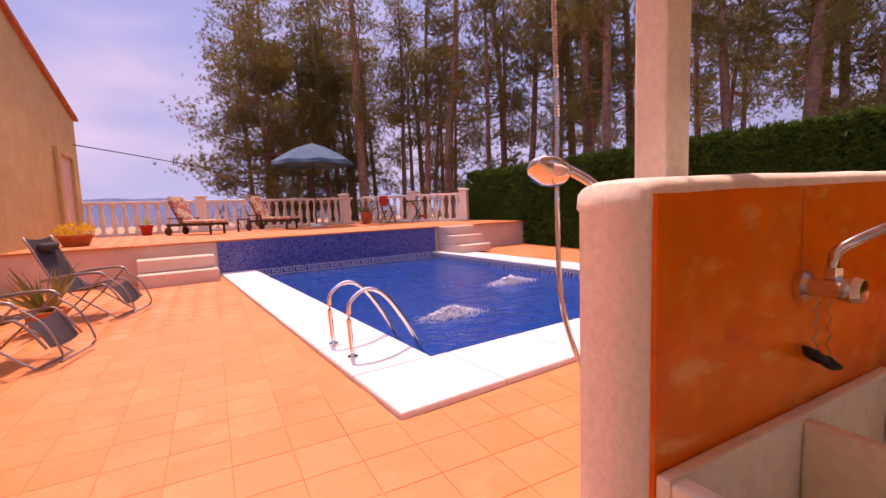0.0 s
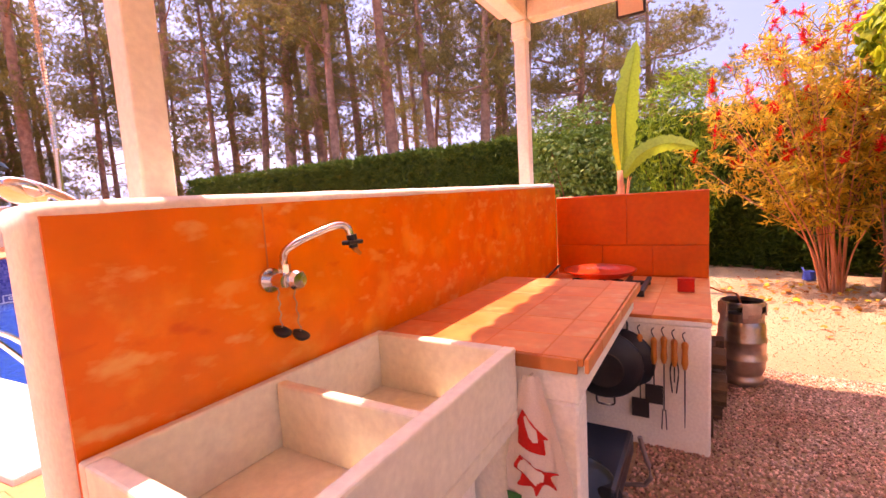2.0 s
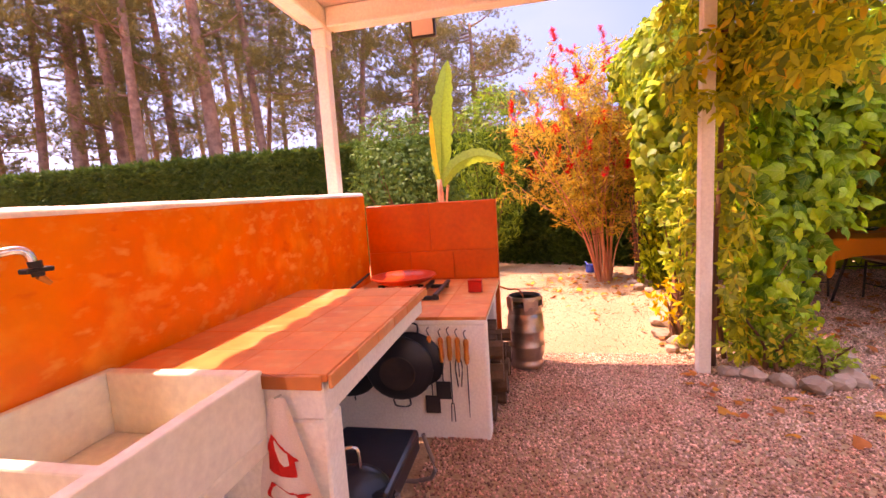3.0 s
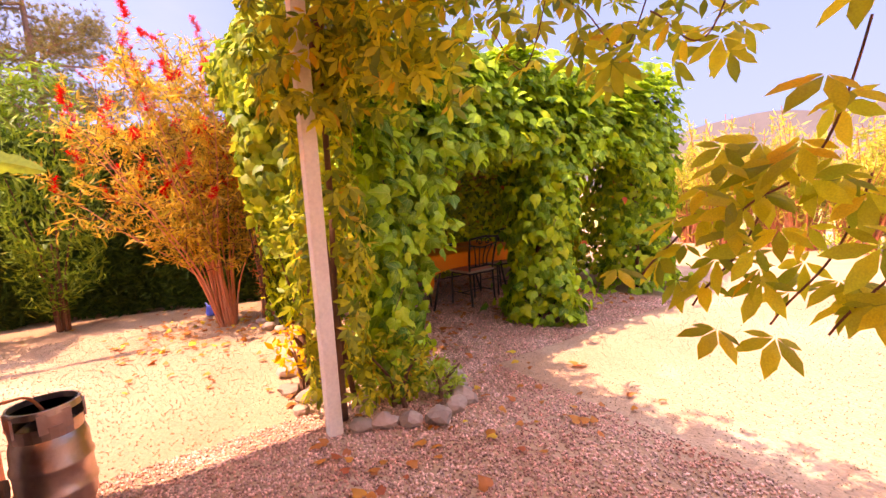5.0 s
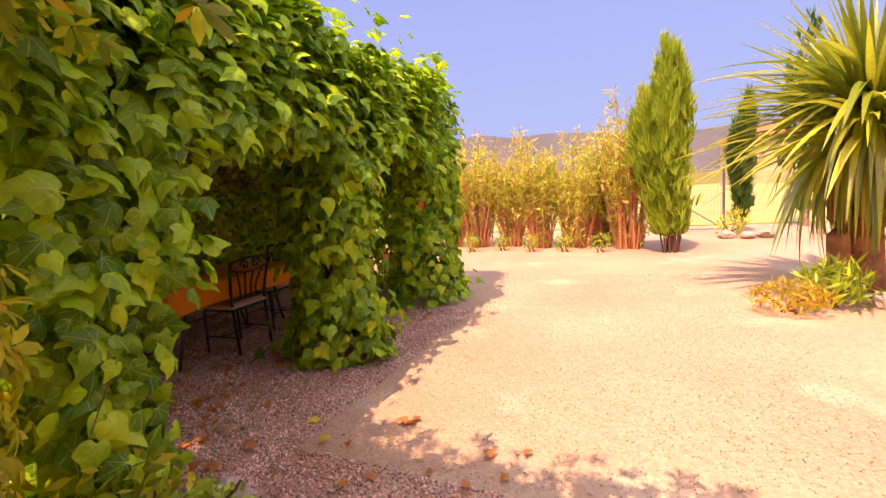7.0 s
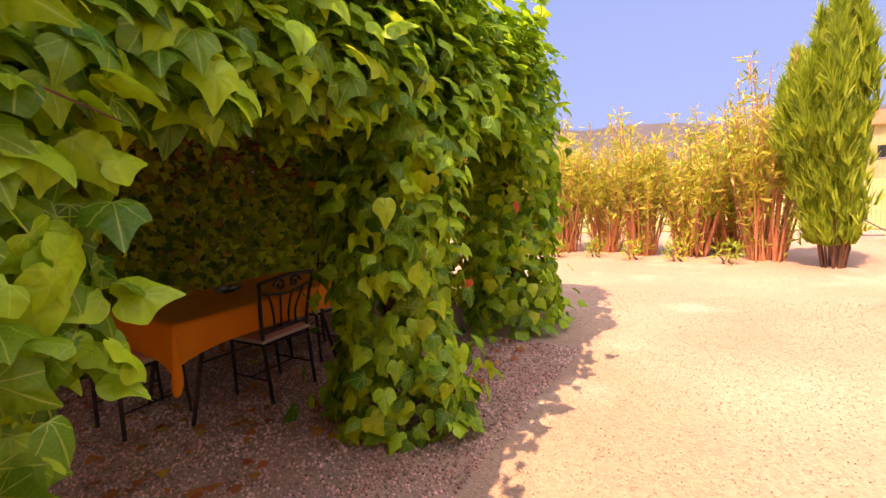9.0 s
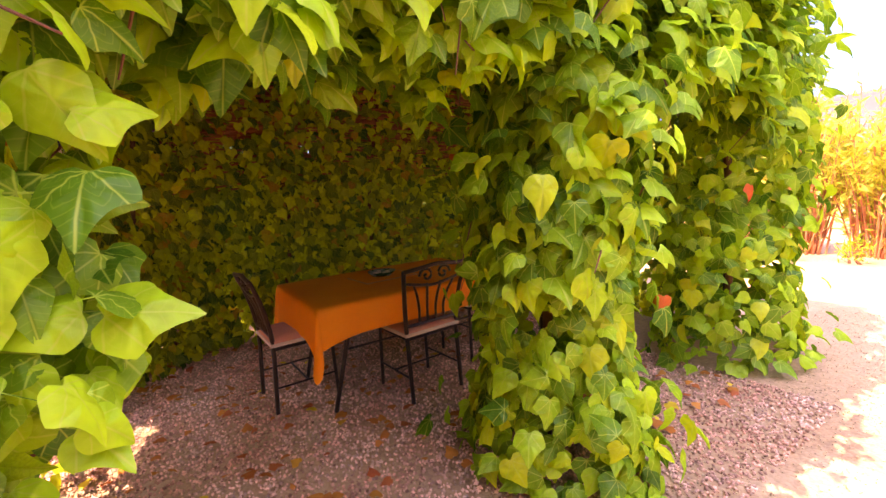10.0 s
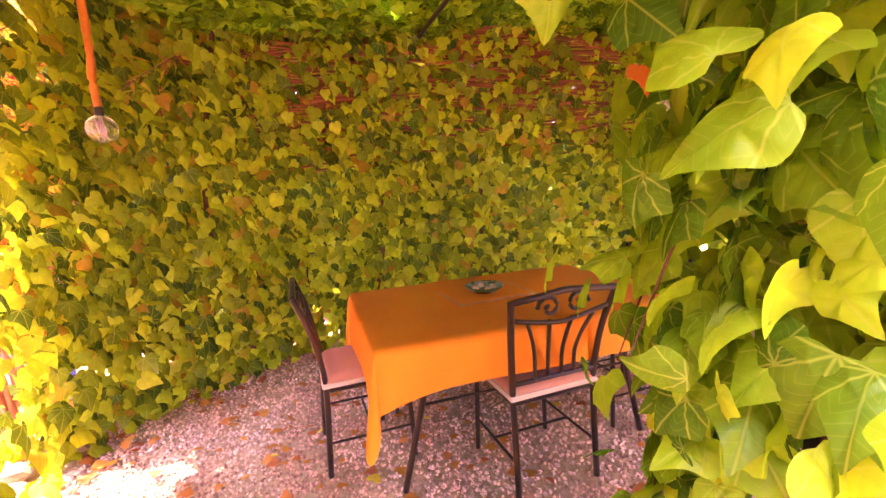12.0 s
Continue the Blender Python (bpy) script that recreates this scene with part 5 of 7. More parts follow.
front = [
    wall_patch(2000, (4.42, -2.62), (4.55, -3.38), 0.02, 2.6, 0.30),
    wall_patch(1700, (4.50, -3.28), (4.52, -4.80), arch_low, 2.6, 0.20),
    wall_patch(900, (4.86, -3.25), (4.92, -4.75), lambda s: 1.66 + 0.12 * math.sin(math.pi * s) + 0.05 * math.sin(23 * s), 2.5, 0.16),
    column_patch(1550, (4.88, -4.96), 0.44, 0.34, 0.03, 1.9, 0.22),
    wall_patch(2100, (4.55, -4.70), (4.66, -6.40), lambda s: 1.45 + 0.35 * math.sin(math.pi * s) - (0.5 if s < 0.15 else 0), lambda s: 2.6 + 0.1 * s, 0.20),
    column_patch(1600, (4.98, -6.98), 0.42, 0.55, 0.03, 2.2, 0.05),
    wall_patch(1600, (4.70, -6.35), (4.98, -7.62), 1.7, 2.8, 0.26),
    column_patch(500, (4.62, -4.78), 0.22, 0.2, 1.0, 1.75, -0.3),
]
fp, fn = np.concatenate([a for a, _ in front]), np.concatenate([b for _, b in front])
# outward is away from the arbour's inside
fn[:, 0] = np.where(np.abs(fn[:, 0]) > 0.9, -np.abs(fn[:, 0]), fn[:, 0])
# keep the way under the arch free
keep = ~((fp[:, 0] < 4.62) & (fp[:, 1] < -3.5) & (fp[:, 1] > -4.45) & (fp[:, 2] < 1.70))
keep &= ~((fp[:, 1] < -3.06 - 0.32 * np.clip((fp[:, 2] - 0.65) / 0.5, 0, 1)) & (fp[:, 1] > -4.2) & (fp[:, 2] < 1.4))
fp, fn = fp[keep], fn[keep]
fn[:, 2] += 0.8 * np.clip((fp[:, 2] - 1.6) / 0.8, 0, 1)
out = RNG.random(len(fp)) < 0.10
fp[out] += fn[out] * RNG.uniform(0.05, 0.20, out.sum())[:, None]
fr_ = frames_of(fn, (0, 0, -1), 0.58, 0.50)
fs = RNG.uniform(0.068, 0.135, len(fp))
near = np.where((fp[:, 1] > -5.4) & (fp[:, 2] > 0.3) & (fp[:, 2] < 2.1) & (fp[:, 0] < 4.62))[0]
near = near[RNG.permutation(len(near))[:290]]
far_ = np.setdiff1d(np.arange(len(fp)), near)
close = (fp[far_][:, 1] > -5.5) & (fp[far_][:, 0] < 5.1)
heart = RNG.random(len(far_)) < 0.40
for sel, shape in ((close & ~heart, finer(T_IVY)), (close & heart, finer(T_HEART)), (~close & ~heart, T_IVY), (~close & heart, T_HEART)):
    q = far_[sel]
    scatter("ivy_front", shape, fp[q], fr_[q], fs[q], L_IVY, arbour, "stuff")

back_ = [
    wall_patch(1300, (6.88, -2.52), (7.50, -2.78), 0.02, 2.75, 0.14),
    wall_patch(3400, (7.45, -2.72), (8.15, -3.9), 0.02, 2.75, 0.14),
    wall_patch(8000, (8.15, -3.8), (8.15, -7.6), 0.02, 2.85, 0.22),
    wall_patch(2600, (8.38, -3.6), (8.38, -7.6), 1.7, 2.9, 0.08),
    wall_patch(4200, (8.2, -7.5), (5.2, -7.6), 0.02, 2.85, 0.18),
    wall_patch(1100, (6.4, -2.70), (4.7, -2.62), 0.1, 2.6, 0.20),
]
bp_, bn_ = np.concatenate([a for a, _ in back_]), np.concatenate([b for _, b in back_])
thin = (bp_[:, 2] < 1.85) | (RNG.random(len(bp_)) < 0.86)
bp_, bn_ = bp_[thin], bn_[thin]
mid = np.array([6.3, -5.0, 1.2])
inward = mid - bp_
inward[:, 2] *= 0.2
inward /= np.linalg.norm(inward, axis=1, keepdims=True)
scatter("ivy_back", T_IVY, bp_, frames_of(inward + (0, 0, 0.35), (0, 0, -1), 0.5, 0.4), RNG.uniform(0.06, 0.125, len(bp_)), L_IVYLIFTED, arbour, "stuff")
n = 20000
rp = np.column_stack([RNG.uniform(4.4, 8.25, n), RNG.uniform(-7.7, -2.6, n), np.zeros(n)])
rp[:, 2] = 2.50 + 0.3 * (-2.6 - rp[:, 1]) / 5 + RNG.uniform(-0.06, 0.12, n) + 0.07 * np.sin(rp[:, 0] * 4) * np.sin(rp[:, 1] * 3)
rp = rp[(rp[:, 0] > 4.85) | (rp[:, 1] > -4.6)]
n, n2 = len(rp), 3000
eave = np.column_stack([RNG.uniform(4.55, 5.5, n2), RNG.uniform(-5.2, -3.4, n2), RNG.uniform(2.42, 2.62, n2)])
rp = np.concatenate([rp, eave])
n += n2
up = np.tile([0, 0, 1.0], (n, 1))
scatter("ivy_roof", T_IVY, rp, frames_of(up, (-0.5, 0, -0.4), 0.6, 0.32), RNG.uniform(0.08, 0.14, n), L_IVY, arbour, "stuff")
for r0, c0, sz, cnt in (((0.95, 0.42, 0.75), (6.3, -2.55, 2.75), 0.12, 1500), ((0.5, 0.35, 0.9), (5.6, -2.4, 1.9), 0.11, 700), ((0.55, 0.4, 0.5), (7.2, -2.5, 3.0), 0.12, 500)):
    vp, vn = in_ball(cnt, c0, r0, 0.5)
    scatter("vine_mass", T_IVY, vp, frames_of(vn, (0, 0, -1), 0.5, 0.5), RNG.uniform(0.7, 1.2, cnt) * sz, L_VINE, arbour, "stuff")
# stems, canes and the frame
for pts, r in (([(4.62, -3.1, 0), (4.55, -3.0, 0.9), (4.6, -3.2, 1.8), (4.8, -3.6, 2.5)], 0.022), ([(4.95, -4.95, 0), (4.9, -4.98, 0.8), (4.85, -4.9, 1.6), (4.7, -4.6, 2.5)], 0.025), ([(5.0, -7.0, 0), (4.95, -6.9, 1.2), (5.0, -6.6, 2.6)], 0.025), ([(8.2, -4.4, 0), (8.1, -4.6, 1.2), (8.15, -4.4, 2.7)], 0.02), ([(8.2, -5.6, 0), (8.1, -5.5, 1.2), (8.15, -5.8, 2.7)], 0.02), ([(7.9, -3.5, 0), (7.75, -3.3, 1.2), (7.85, -3.5, 2.6)], 0.018)):
    part("stem", tube(bmesh.new(), bend(pts, 6), r, 7), M_STEM, arbour, smooth=True)
for x, y in ((4.75, -3.05), (4.95, -5.0), (5.05, -7.1), (8.3, -3.9), (8.3, -5.6), (8.3, -7.5)):
    part("frame_post", rod(bmesh.new(), (x, y, -0.02), (x, y, 2.55), 0.022, seg=8), M_IRON, arbour)
for y in (-3.05, -5.0, -7.1):
    part("frame_hoop", rod(bmesh.new(), (4.7, y, 2.5), (8.3, y, 2.55), 0.018, seg=6), M_IRON, arbour)
b = bmesh.new()
for k in range(460):
    y0, z = RNG.uniform(-7.6, -3.4), 1.55 + 1.2 * RNG.random() ** 0.6
    ln = RNG.uniform(0.5, 1.3)
    rod(b, (8.12 + RNG.uniform(-0.07, 0.07), y0, z), (8.12 + RNG.uniform(-0.07, 0.07), y0 + ln, z + RNG.uniform(-0.10, 0.10)), 0.009, seg=4)
for k in range(60):
    s0 = RNG.uniform(0, 0.7)
    z = RNG.uniform(1.8, 2.7)
    a = np.array([7.50, -2.72]) + s0 * np.array([0.72, -1.2])
    c = a + 0.45 * np.array([0.72, -1.2])
    rod(b, (a[0] + 0.13, a[1] + 0.05, z), (c[0] + 0.13, c[1] + 0.05, z + RNG.uniform(-0.03, 0.03)), 0.008, seg=5)
tagged(part("reed_screen", b, M_REED, arbour, "reddish split-cane screen behind the ivy"), kind="stuff")
b = bmesh.new()
for k in range(170):
    i = RNG.integers(len(fp))
    p = Vector(fp[i])
    q = p + Vector((RNG.uniform(-0.05, 0.12), RNG.uniform(-0.15, 0.15), RNG.uniform(-0.30, 0.05)))
    rod(b, p, q, 0.0035, 0.002, 5)
tagged(part("tendril", b, M_STEM, arbour), kind="stuff")


# ---- creeper on the corner post and along the porch edge ----
RNG = np.random.default_rng(23)
creeper = thing("virginia_creeper", pose(0, 0, 0), "five-leaved creeper climbing the porch post and hanging from the eave", "creeper")
cp, cn = column_patch(620, (4.20, -2.34), 0.26, 0.24, 0.1, 2.95, 0.1)
keep = ~((cp[:, 0] < 4.06) & (cp[:, 1] > -2.30) & (cp[:, 2] < 1.95))
cp, cn = cp[keep], cn[keep]
n = 900
ep = np.column_stack([RNG.uniform(1.2, 4.4, n), RNG.uniform(-2.9, -2.40, n), 2.95 - 1.12 * RNG.random(n) ** 1.2])
ep = ep[(ep[:, 2] > 2.35 + 0.9 * (ep[:, 1] + 2.40) + 0.12 * np.sin(ep[:, 0] * 9)) & (ep[:, 2] > 1.78)]
cp2, cn2 = column_patch(260, (4.02, -2.22), 0.24, 0.22, 1.9, 2.95, -0.6)
cp, cn = np.concatenate([cp, cp2]), np.concatenate([cn, cn2])
n2 = 420
e2 = np.column_stack([RNG.uniform(2.9, 4.3, n2), RNG.uniform(-2.7, -2.3, n2), RNG.uniform(1.95, 2.9, n2)])
e3 = np.column_stack([RNG.uniform(1.95, 2.62, 46), RNG.uniform(-3.0, -2.62, 46), RNG.uniform(1.80, 2.25, 46)])
e2 = np.concatenate([e2, e3])
n2 += 46
allp = np.concatenate([cp, ep, e2])
alln = np.concatenate([cn, np.tile([-0.2, 0.5, 0.5], (len(ep) + n2, 1))])
scatter("creeper_foliage", T_PALM, allp, frames_of(alln, (0, 0, -1), 0.45, 0.5), RNG.uniform(0.085, 0.13, len(allp)), L_CREEPER, creeper, "stuff")
leaf_at = []
for x0, y0, z1, z2, k in ((1.93, -2.32, 1.22, 1.36, 8), (1.84, -2.36, 1.16, 1.36, 9), (1.72, -2.42, 1.13, 1.40, 10), (1.62, -2.38, 1.14, 1.75, 13), (1.52, -2.42, 1.2, 2.0, 14), (1.74, -2.34, 1.36, 1.66, 9), (2.02, -2.52, 1.85, 2.2, 5), (2.25, -2.55, 1.95, 2.3, 5), (2.6, -2.5, 2.0, 2.4, 6)):
    pts = bend([(x0 - 0.30, y0 - 0.05, 2.9), (x0 - 0.22, y0 - 0.05, 2.3), (x0 - 0.10, y0, 0.5 * (1.7 + z1)), (x0 + 0.03, y0 + 0.04, z1)], 14)
    low = [p for p in pts if p.z < z2 + 0.05]
    part("shoot", tube(bmesh.new(), low, 0.0022, 5), M_STEM, creeper, smooth=True)
    for q in range(k):
        leaf_at.append(np.array(low[q * len(low) // k]) + RNG.normal(0, 0.035, 3))
for q in ((1.82, -2.28, 1.49), (1.80, -2.30, 1.45), (1.77, -2.29, 1.44), (1.73, -2.29, 1.50), (1.70, -2.29, 1.37), (1.78, -2.28, 1.32), (1.83, -2.28, 1.34), (1.73, -2.29, 1.31), (1.75, -2.34, 1.40), (1.70, -2.36, 1.46), (1.67, -2.32, 1.53), (1.66, -2.36, 1.40)):
    leaf_at.append(np.array(q) + RNG.normal(0, 0.03, 3))
sp = np.array(leaf_at)
sn = np.tile([0.05, 0.55, 0.7], (len(sp), 1))
pieces("creeper_leaf", T_PALM, sp, frames_of(sn, (0.3, 0.15, -0.6), 0.5, 0.35), RNG.uniform(0.065, 0.098, len(sp)), L_CREEPERLIT, creeper)
part("stem", tube(bmesh.new(), bend([(4.14, -2.30, 0), (4.12, -2.29, 0.8), (4.15, -2.26, 1.6), (4.08, -2.30, 2.3), (3.9, -2.42, 2.85)], 6), 0.028, 8), M_STEM, creeper, smooth=True)
part("stem", tube(bmesh.new(), bend([(4.3, -2.45, 0), (4.2, -2.34, 0.7), (4.28, -2.4, 1.5), (4.12, -2.36, 2.6)], 6), 0.020, 8), M_STEM, creeper, smooth=True)

# old vine root by the bed
vr = thing("vine_root", pose(5.05, -2.30, 0), "gnarled cut vine root with yellow leaves", "root")
part("trunk", tube(bmesh.new(), bend([(0, 0, -0.02), (-0.03, 0.02, 0.18), (0.04, -0.02, 0.34), (0.16, -0.05, 0.52)], 5), 0.05, 8, 0.025), M_STEM, vr, smooth=True)
part("side_shoot", tube(bmesh.new(), bend([(0.02, 0, 0.22), (-0.10, 0.04, 0.34), (-0.14, 0.10, 0.42)], 4), 0.024, 7, 0.015), M_STEM, vr, smooth=True)


# ---- rocks round the bed ----
def rock(x, y, s, seed, label="weathered tan rock edging the flower bed"):
    b = bmesh.new()
    bmesh.ops.create_icosphere(b, subdivisions=2, radius=s)
    for v in b.verts:
        v.co *= 1 + 0.45 * noise.noise(v.co / s * 1.1 + Vector((seed * 3.7, 0, 0)))
        v.co.z *= 0.62
    tagged(part("rock", b, M_ROCK), label, "rock", "rocks round the bed").matrix_world = pose(x, y, s * 0.36, 0, 0, seed * 47)


for k, (x, y, s) in enumerate(((3.95, -2.34, 0.075), (3.90, -2.48, 0.085), (3.80, -2.62, 0.08), (3.70, -2.78, 0.10), (3.76, -2.96, 0.08), (3.84, -3.08, 0.09), (3.98, -3.14, 0.07), (4.10, -3.20, 0.08), (4.22, -3.26, 0.075), (4.62, -2.20, 0.09), (4.85, -2.12, 0.08), (4.45, -2.10, 0.06), (5.25, -2.2, 0.09), (5.5, -2.35, 0.06), (7.1, -2.55, 0.12), (7.25, -2.42, 0.10), (6.95, -2.42, 0.09), (6.75, -2.5, 0.07), (0.30, -7.35, 0.14), (0.02, -7.05, 0.13), (0.62, -7.62, 0.12), (0.9, -12.6, 0.16), (0.55, -12.5, 0.14), (0.2, -12.6, 0.17), (5.2, -7.35, 0.07))):
    rock(x, y, s, k + 1)


# ---- plants beyond the kitchen ----
def shrub(name, c, r, count, size, mat, tmpl, label, category, stems=7, shell=0.35, droop=(0, 0, -0.3), stem_mat=None, base=None):
    base = base or (c[0], c[1])
    th = thing(name, pose(base[0], base[1], 0), label, category)
    o = np.array([base[0], base[1], 0])
    p, d = in_ball(count, np.asarray(c) - o, r, shell)
    k = np.array([noise.noise(Vector(v * 1.9)) for v in p])
    p += d * (k * 0.35 * np.mean(r))[:, None]
    p = p[p[:, 2] > 0.02]
    d = d[:len(p)]
    scatter("foliage", tmpl, p, frames_of(p - (np.asarray(c) - o), droop, 0.8, 0.6), RNG.uniform(0.7, 1.25, len(p)) * size, mat, th, "stuff")
    for k in range(stems):
        a = 2 * math.pi * k / stems + RNG.uniform(-0.3, 0.3)
        q = np.asarray(c) - o + np.array([0.75 * r[0] * math.cos(a), 0.75 * r[1] * math.sin(a), RNG.uniform(-0.2, 0.6) * r[2]])
        part("stem", tube(bmesh.new(), bend([(0.06 * math.cos(a), 0.06 * math.sin(a), -0.02), (0.25 * q[0] + 0.04, 0.25 * q[1], 0.4 * q[2]), tuple(q)], 5), 0.022, 6, 0.006), stem_mat or M_STEM, th)
    return th


bb = thing("bottlebrush_bush", pose(7.65, -2.05, 0), "tall open bottlebrush bush with golden leaves and red flowers", "bush")
bt, fl_p = [], []
for k in range(26):
    a, out_ = 2.4 * k, 0.25 + 0.75 * ((k * 7) % 26) / 26
    top = np.array([0.25 + 1.15 * out_ * math.cos(a), 0.30 + 1.5 * out_ * math.sin(a), 4.0 - 1.7 * out_ ** 1.6 - 0.5 * RNG.random()])
    path = bend([(0.10 * math.cos(a), 0.10 * math.sin(a), -0.02), tuple(top * (0.22, 0.22, 0.32) + RNG.normal(0, 0.04, 3)), tuple(top * (0.66, 0.66, 0.70)), tuple(top)], 6)
    part("stem", tube(bmesh.new(), path, 0.013, 6, 0.004), M_CANE, bb)
    if top[2] > 2.3 and k % 3 != 1:
        fl_p.append(top + (0, 0, 0.02))
    for c in range(19):
        f = RNG.uniform(0.32, 1.0)
        i_ = min(len(path) - 2, int(f * (len(path) - 1)))
        p = np.array(path[i_].lerp(path[i_ + 1], f * (len(path) - 1) - i_))
        d = RNG.normal(0, 1, 3) * (1, 1, 0.4) + (0, 0, 0.5)
        q = p + d / np.linalg.norm(d) * RNG.uniform(0.2, 0.5)
        part("twig", tube(bmesh.new(), [tuple(p), tuple((p + q) / 2 + (0, 0, 0.02)), tuple(q)], 0.005, 4, 0.003), M_STEM, bb)
        if q[2] > 1.6 and RNG.random() < (0.34 if q[1] > 0.2 else 0.14):
            fl_p.append(q)
        m_ = 26
        s_ = RNG.uniform(0.25, 1.1, m_)[:, None]
        bt.append(p + (q - p) * s_ + RNG.normal(0, 0.03, (m_, 3)))
bt, fl_p = np.concatenate(bt), np.array(fl_p)
fl_p = fl_p[fl_p[:, 1] > -0.6]
scatter("foliage", T_LANCE, bt, any_turn(len(bt)), RNG.uniform(0.08, 0.15, len(bt)), L_BOTTLE, bb, "stuff")
vs_, fs_ = [], []
rr = np.random.default_rng(11)
for k in range(90):
    z, a = rr.uniform(0, 1), rr.uniform(0, 6.283)
    d = np.array([math.cos(a), math.sin(a), rr.uniform(0.0, 0.5)])
    b0 = len(vs_)
    s = np.cross(d, [0, 0, 1.0]) * 0.035
    vs_ += [tuple(np.array([0, 0, z]) - s), tuple(np.array([0, 0, z]) + s), tuple(np.array([0, 0, z]) + d * 0.32)]
    fs_.append((b0, b0 + 1, b0 + 2))
tz = np.tile([0, 0, 1.0], (len(fl_p), 1))
pieces("flower_spike", (vs_, fs_), fl_p, towards(tz, 0.5), RNG.uniform(0.15, 0.23, len(fl_p)), L_FLOWER, bb)

shrub("privet_bush", (8.35, 1.35, 1.55), (0.95, 1.0, 1.5), 5200, 0.10, L_BUSH, T_SMALL, "dense rounded dark green bush", "bush", 6, 0.55)
shrub("pea_bush", (9.2, -0.2, 1.9), (0.6, 0.7, 1.75), 4200, 0.16, L_PEA, T_LANCE, "upright feathery green shrub", "bush", 5, 0.3, (0, 0, 1))
shrub("bed_plant", (4.10, -2.72, 0.28), (0.28, 0.30, 0.28), 420, 0.07, L_CREEPER, T_SMALL, "low leafy green plant in the rock bed", "plant", 4, 0.2)
shrub("bed_plant", (3.98, -3.02, 0.14), (0.16, 0.16, 0.14), 180, 0.06, L_IVY, T_SMALL, "small green plant among the rocks", "plant", 3, 0.2)
shrub("vine_shoot", (4.95, -2.35, 1.05), (0.22, 0.26, 0.55), 320, 0.10, L_VINE, T_SMALL, "pale green young vine shoots", "plant", 4, 0.2)
shrub("vine_shoot", (4.85, -2.25, 0.35), (0.30, 0.22, 0.22), 120, 0.09, L_YELLOW, T_SMALL, "yellowing vine leaves near the ground", "plant", 3, 0.2)
shrub("dry_conifer", (7.22, -2.46, 1.1), (0.15, 0.15, 0.95), 300, 0.08, L_DRY, T_LANCE, "brown dried young conifer beside the arbour", "bush", 4, 0.1, (0, 0, 0.4), M_STEM)


def banana():
    th = thing("banana_plant", pose(7.3, 0.42, 0), "young banana plant with one tall yellow-green leaf", "plant")
    part("stem", tube(bmesh.new(), bend([(0, 0, -0.02), (0.02, 0, 0.9), (0.0, 0.02, 1.75)], 5), 0.085, 10, 0.04), M_CANE, th, smooth=True)
    for k in range(7):
        a = k * 0.9
        part("dry_sheath", tube(bmesh.new(), bend([(0.07 * math.cos(a), 0.07 * math.sin(a), 0.7 + 0.1 * k), (0.11 * math.cos(a), 0.11 * math.sin(a), 1.05 + 0.1 * k), (0.14 * math.cos(a), 0.14 * math.sin(a), 1.15 + 0.1 * k)], 3), 0.014, 5, 0.004), M_CANE, th)

    def blade(pts, w):
        b = bmesh.new()
        pts = bend(pts, 8)
        prev = None
        n = len(pts)
        for i, p in enumerate(pts):
            t = i / (n - 1)
            d = (pts[min(i + 1, n - 1)] - pts[max(i - 1, 0)]).normalized()
            s = d.cross(Vector((1, 0.15, 0.1))).normalized()
            up = s.cross(d)
            ww = w * (math.sin(math.pi * min(1, 0.04 + t * 0.96)) ** 0.55) * (1 + 0.12 * math.sin(i * 2.7))
            row = [b.verts.new(p - s * ww + up * ww * 0.35), b.verts.new(p), b.verts.new(p + s * ww + up * ww * 0.35)]
            if prev:
                for k in range(2):
                    b.faces.new((prev[k], prev[k + 1], row[k + 1], row[k]))
            prev = row
        return b
    lf = part("leaf", blade([(0, 0.0, 1.7), (0.02, -0.03, 2.2), (0.0, -0.10, 2.9), (0.02, -0.22, 3.55)], 0.17), L_BANANA, th)
    part("midrib", tube(bmesh.new(), bend([(0, 0.0, 1.7), (0.02, -0.03, 2.2), (0.0, -0.10, 2.9), (0.02, -0.22, 3.5)], 5), 0.018, 6, 0.004), L_BANANA, lf)
    part("leaf", blade([(0, -0.02, 1.65), (0, -0.25, 1.95), (0.05, -0.6, 2.08), (0.05, -0.98, 1.98)], 0.12), L_BANANA, th)
    part("leaf", blade([(0, 0.0, 1.7), (0.03, 0.06, 2.2), (0.02, 0.10, 2.75)], 0.07), L_YELLOW, th, "dry pale folded leaf")


banana()
M_BLUE = surface("blue_plastic", (0.05, 0.10, 0.45), (0.04, 0.08, 0.38), 0.4, 5, 40)
bg = thing("blue_watering_can", pose(8.45, -1.95, 0), "blue plastic watering can on the ground by the bush", "watering can")
part("body", lathe(bmesh.new(), [(0.08, 0), (0.085, 0.02), (0.07, 0.13), (0.0, 0.14)], 12), M_BLUE, bg)
part("spout", rod(bmesh.new(), (0.06, 0, 0.05), (0.19, 0.06, 0.15), 0.014, 0.010, 7), M_BLUE, bg)


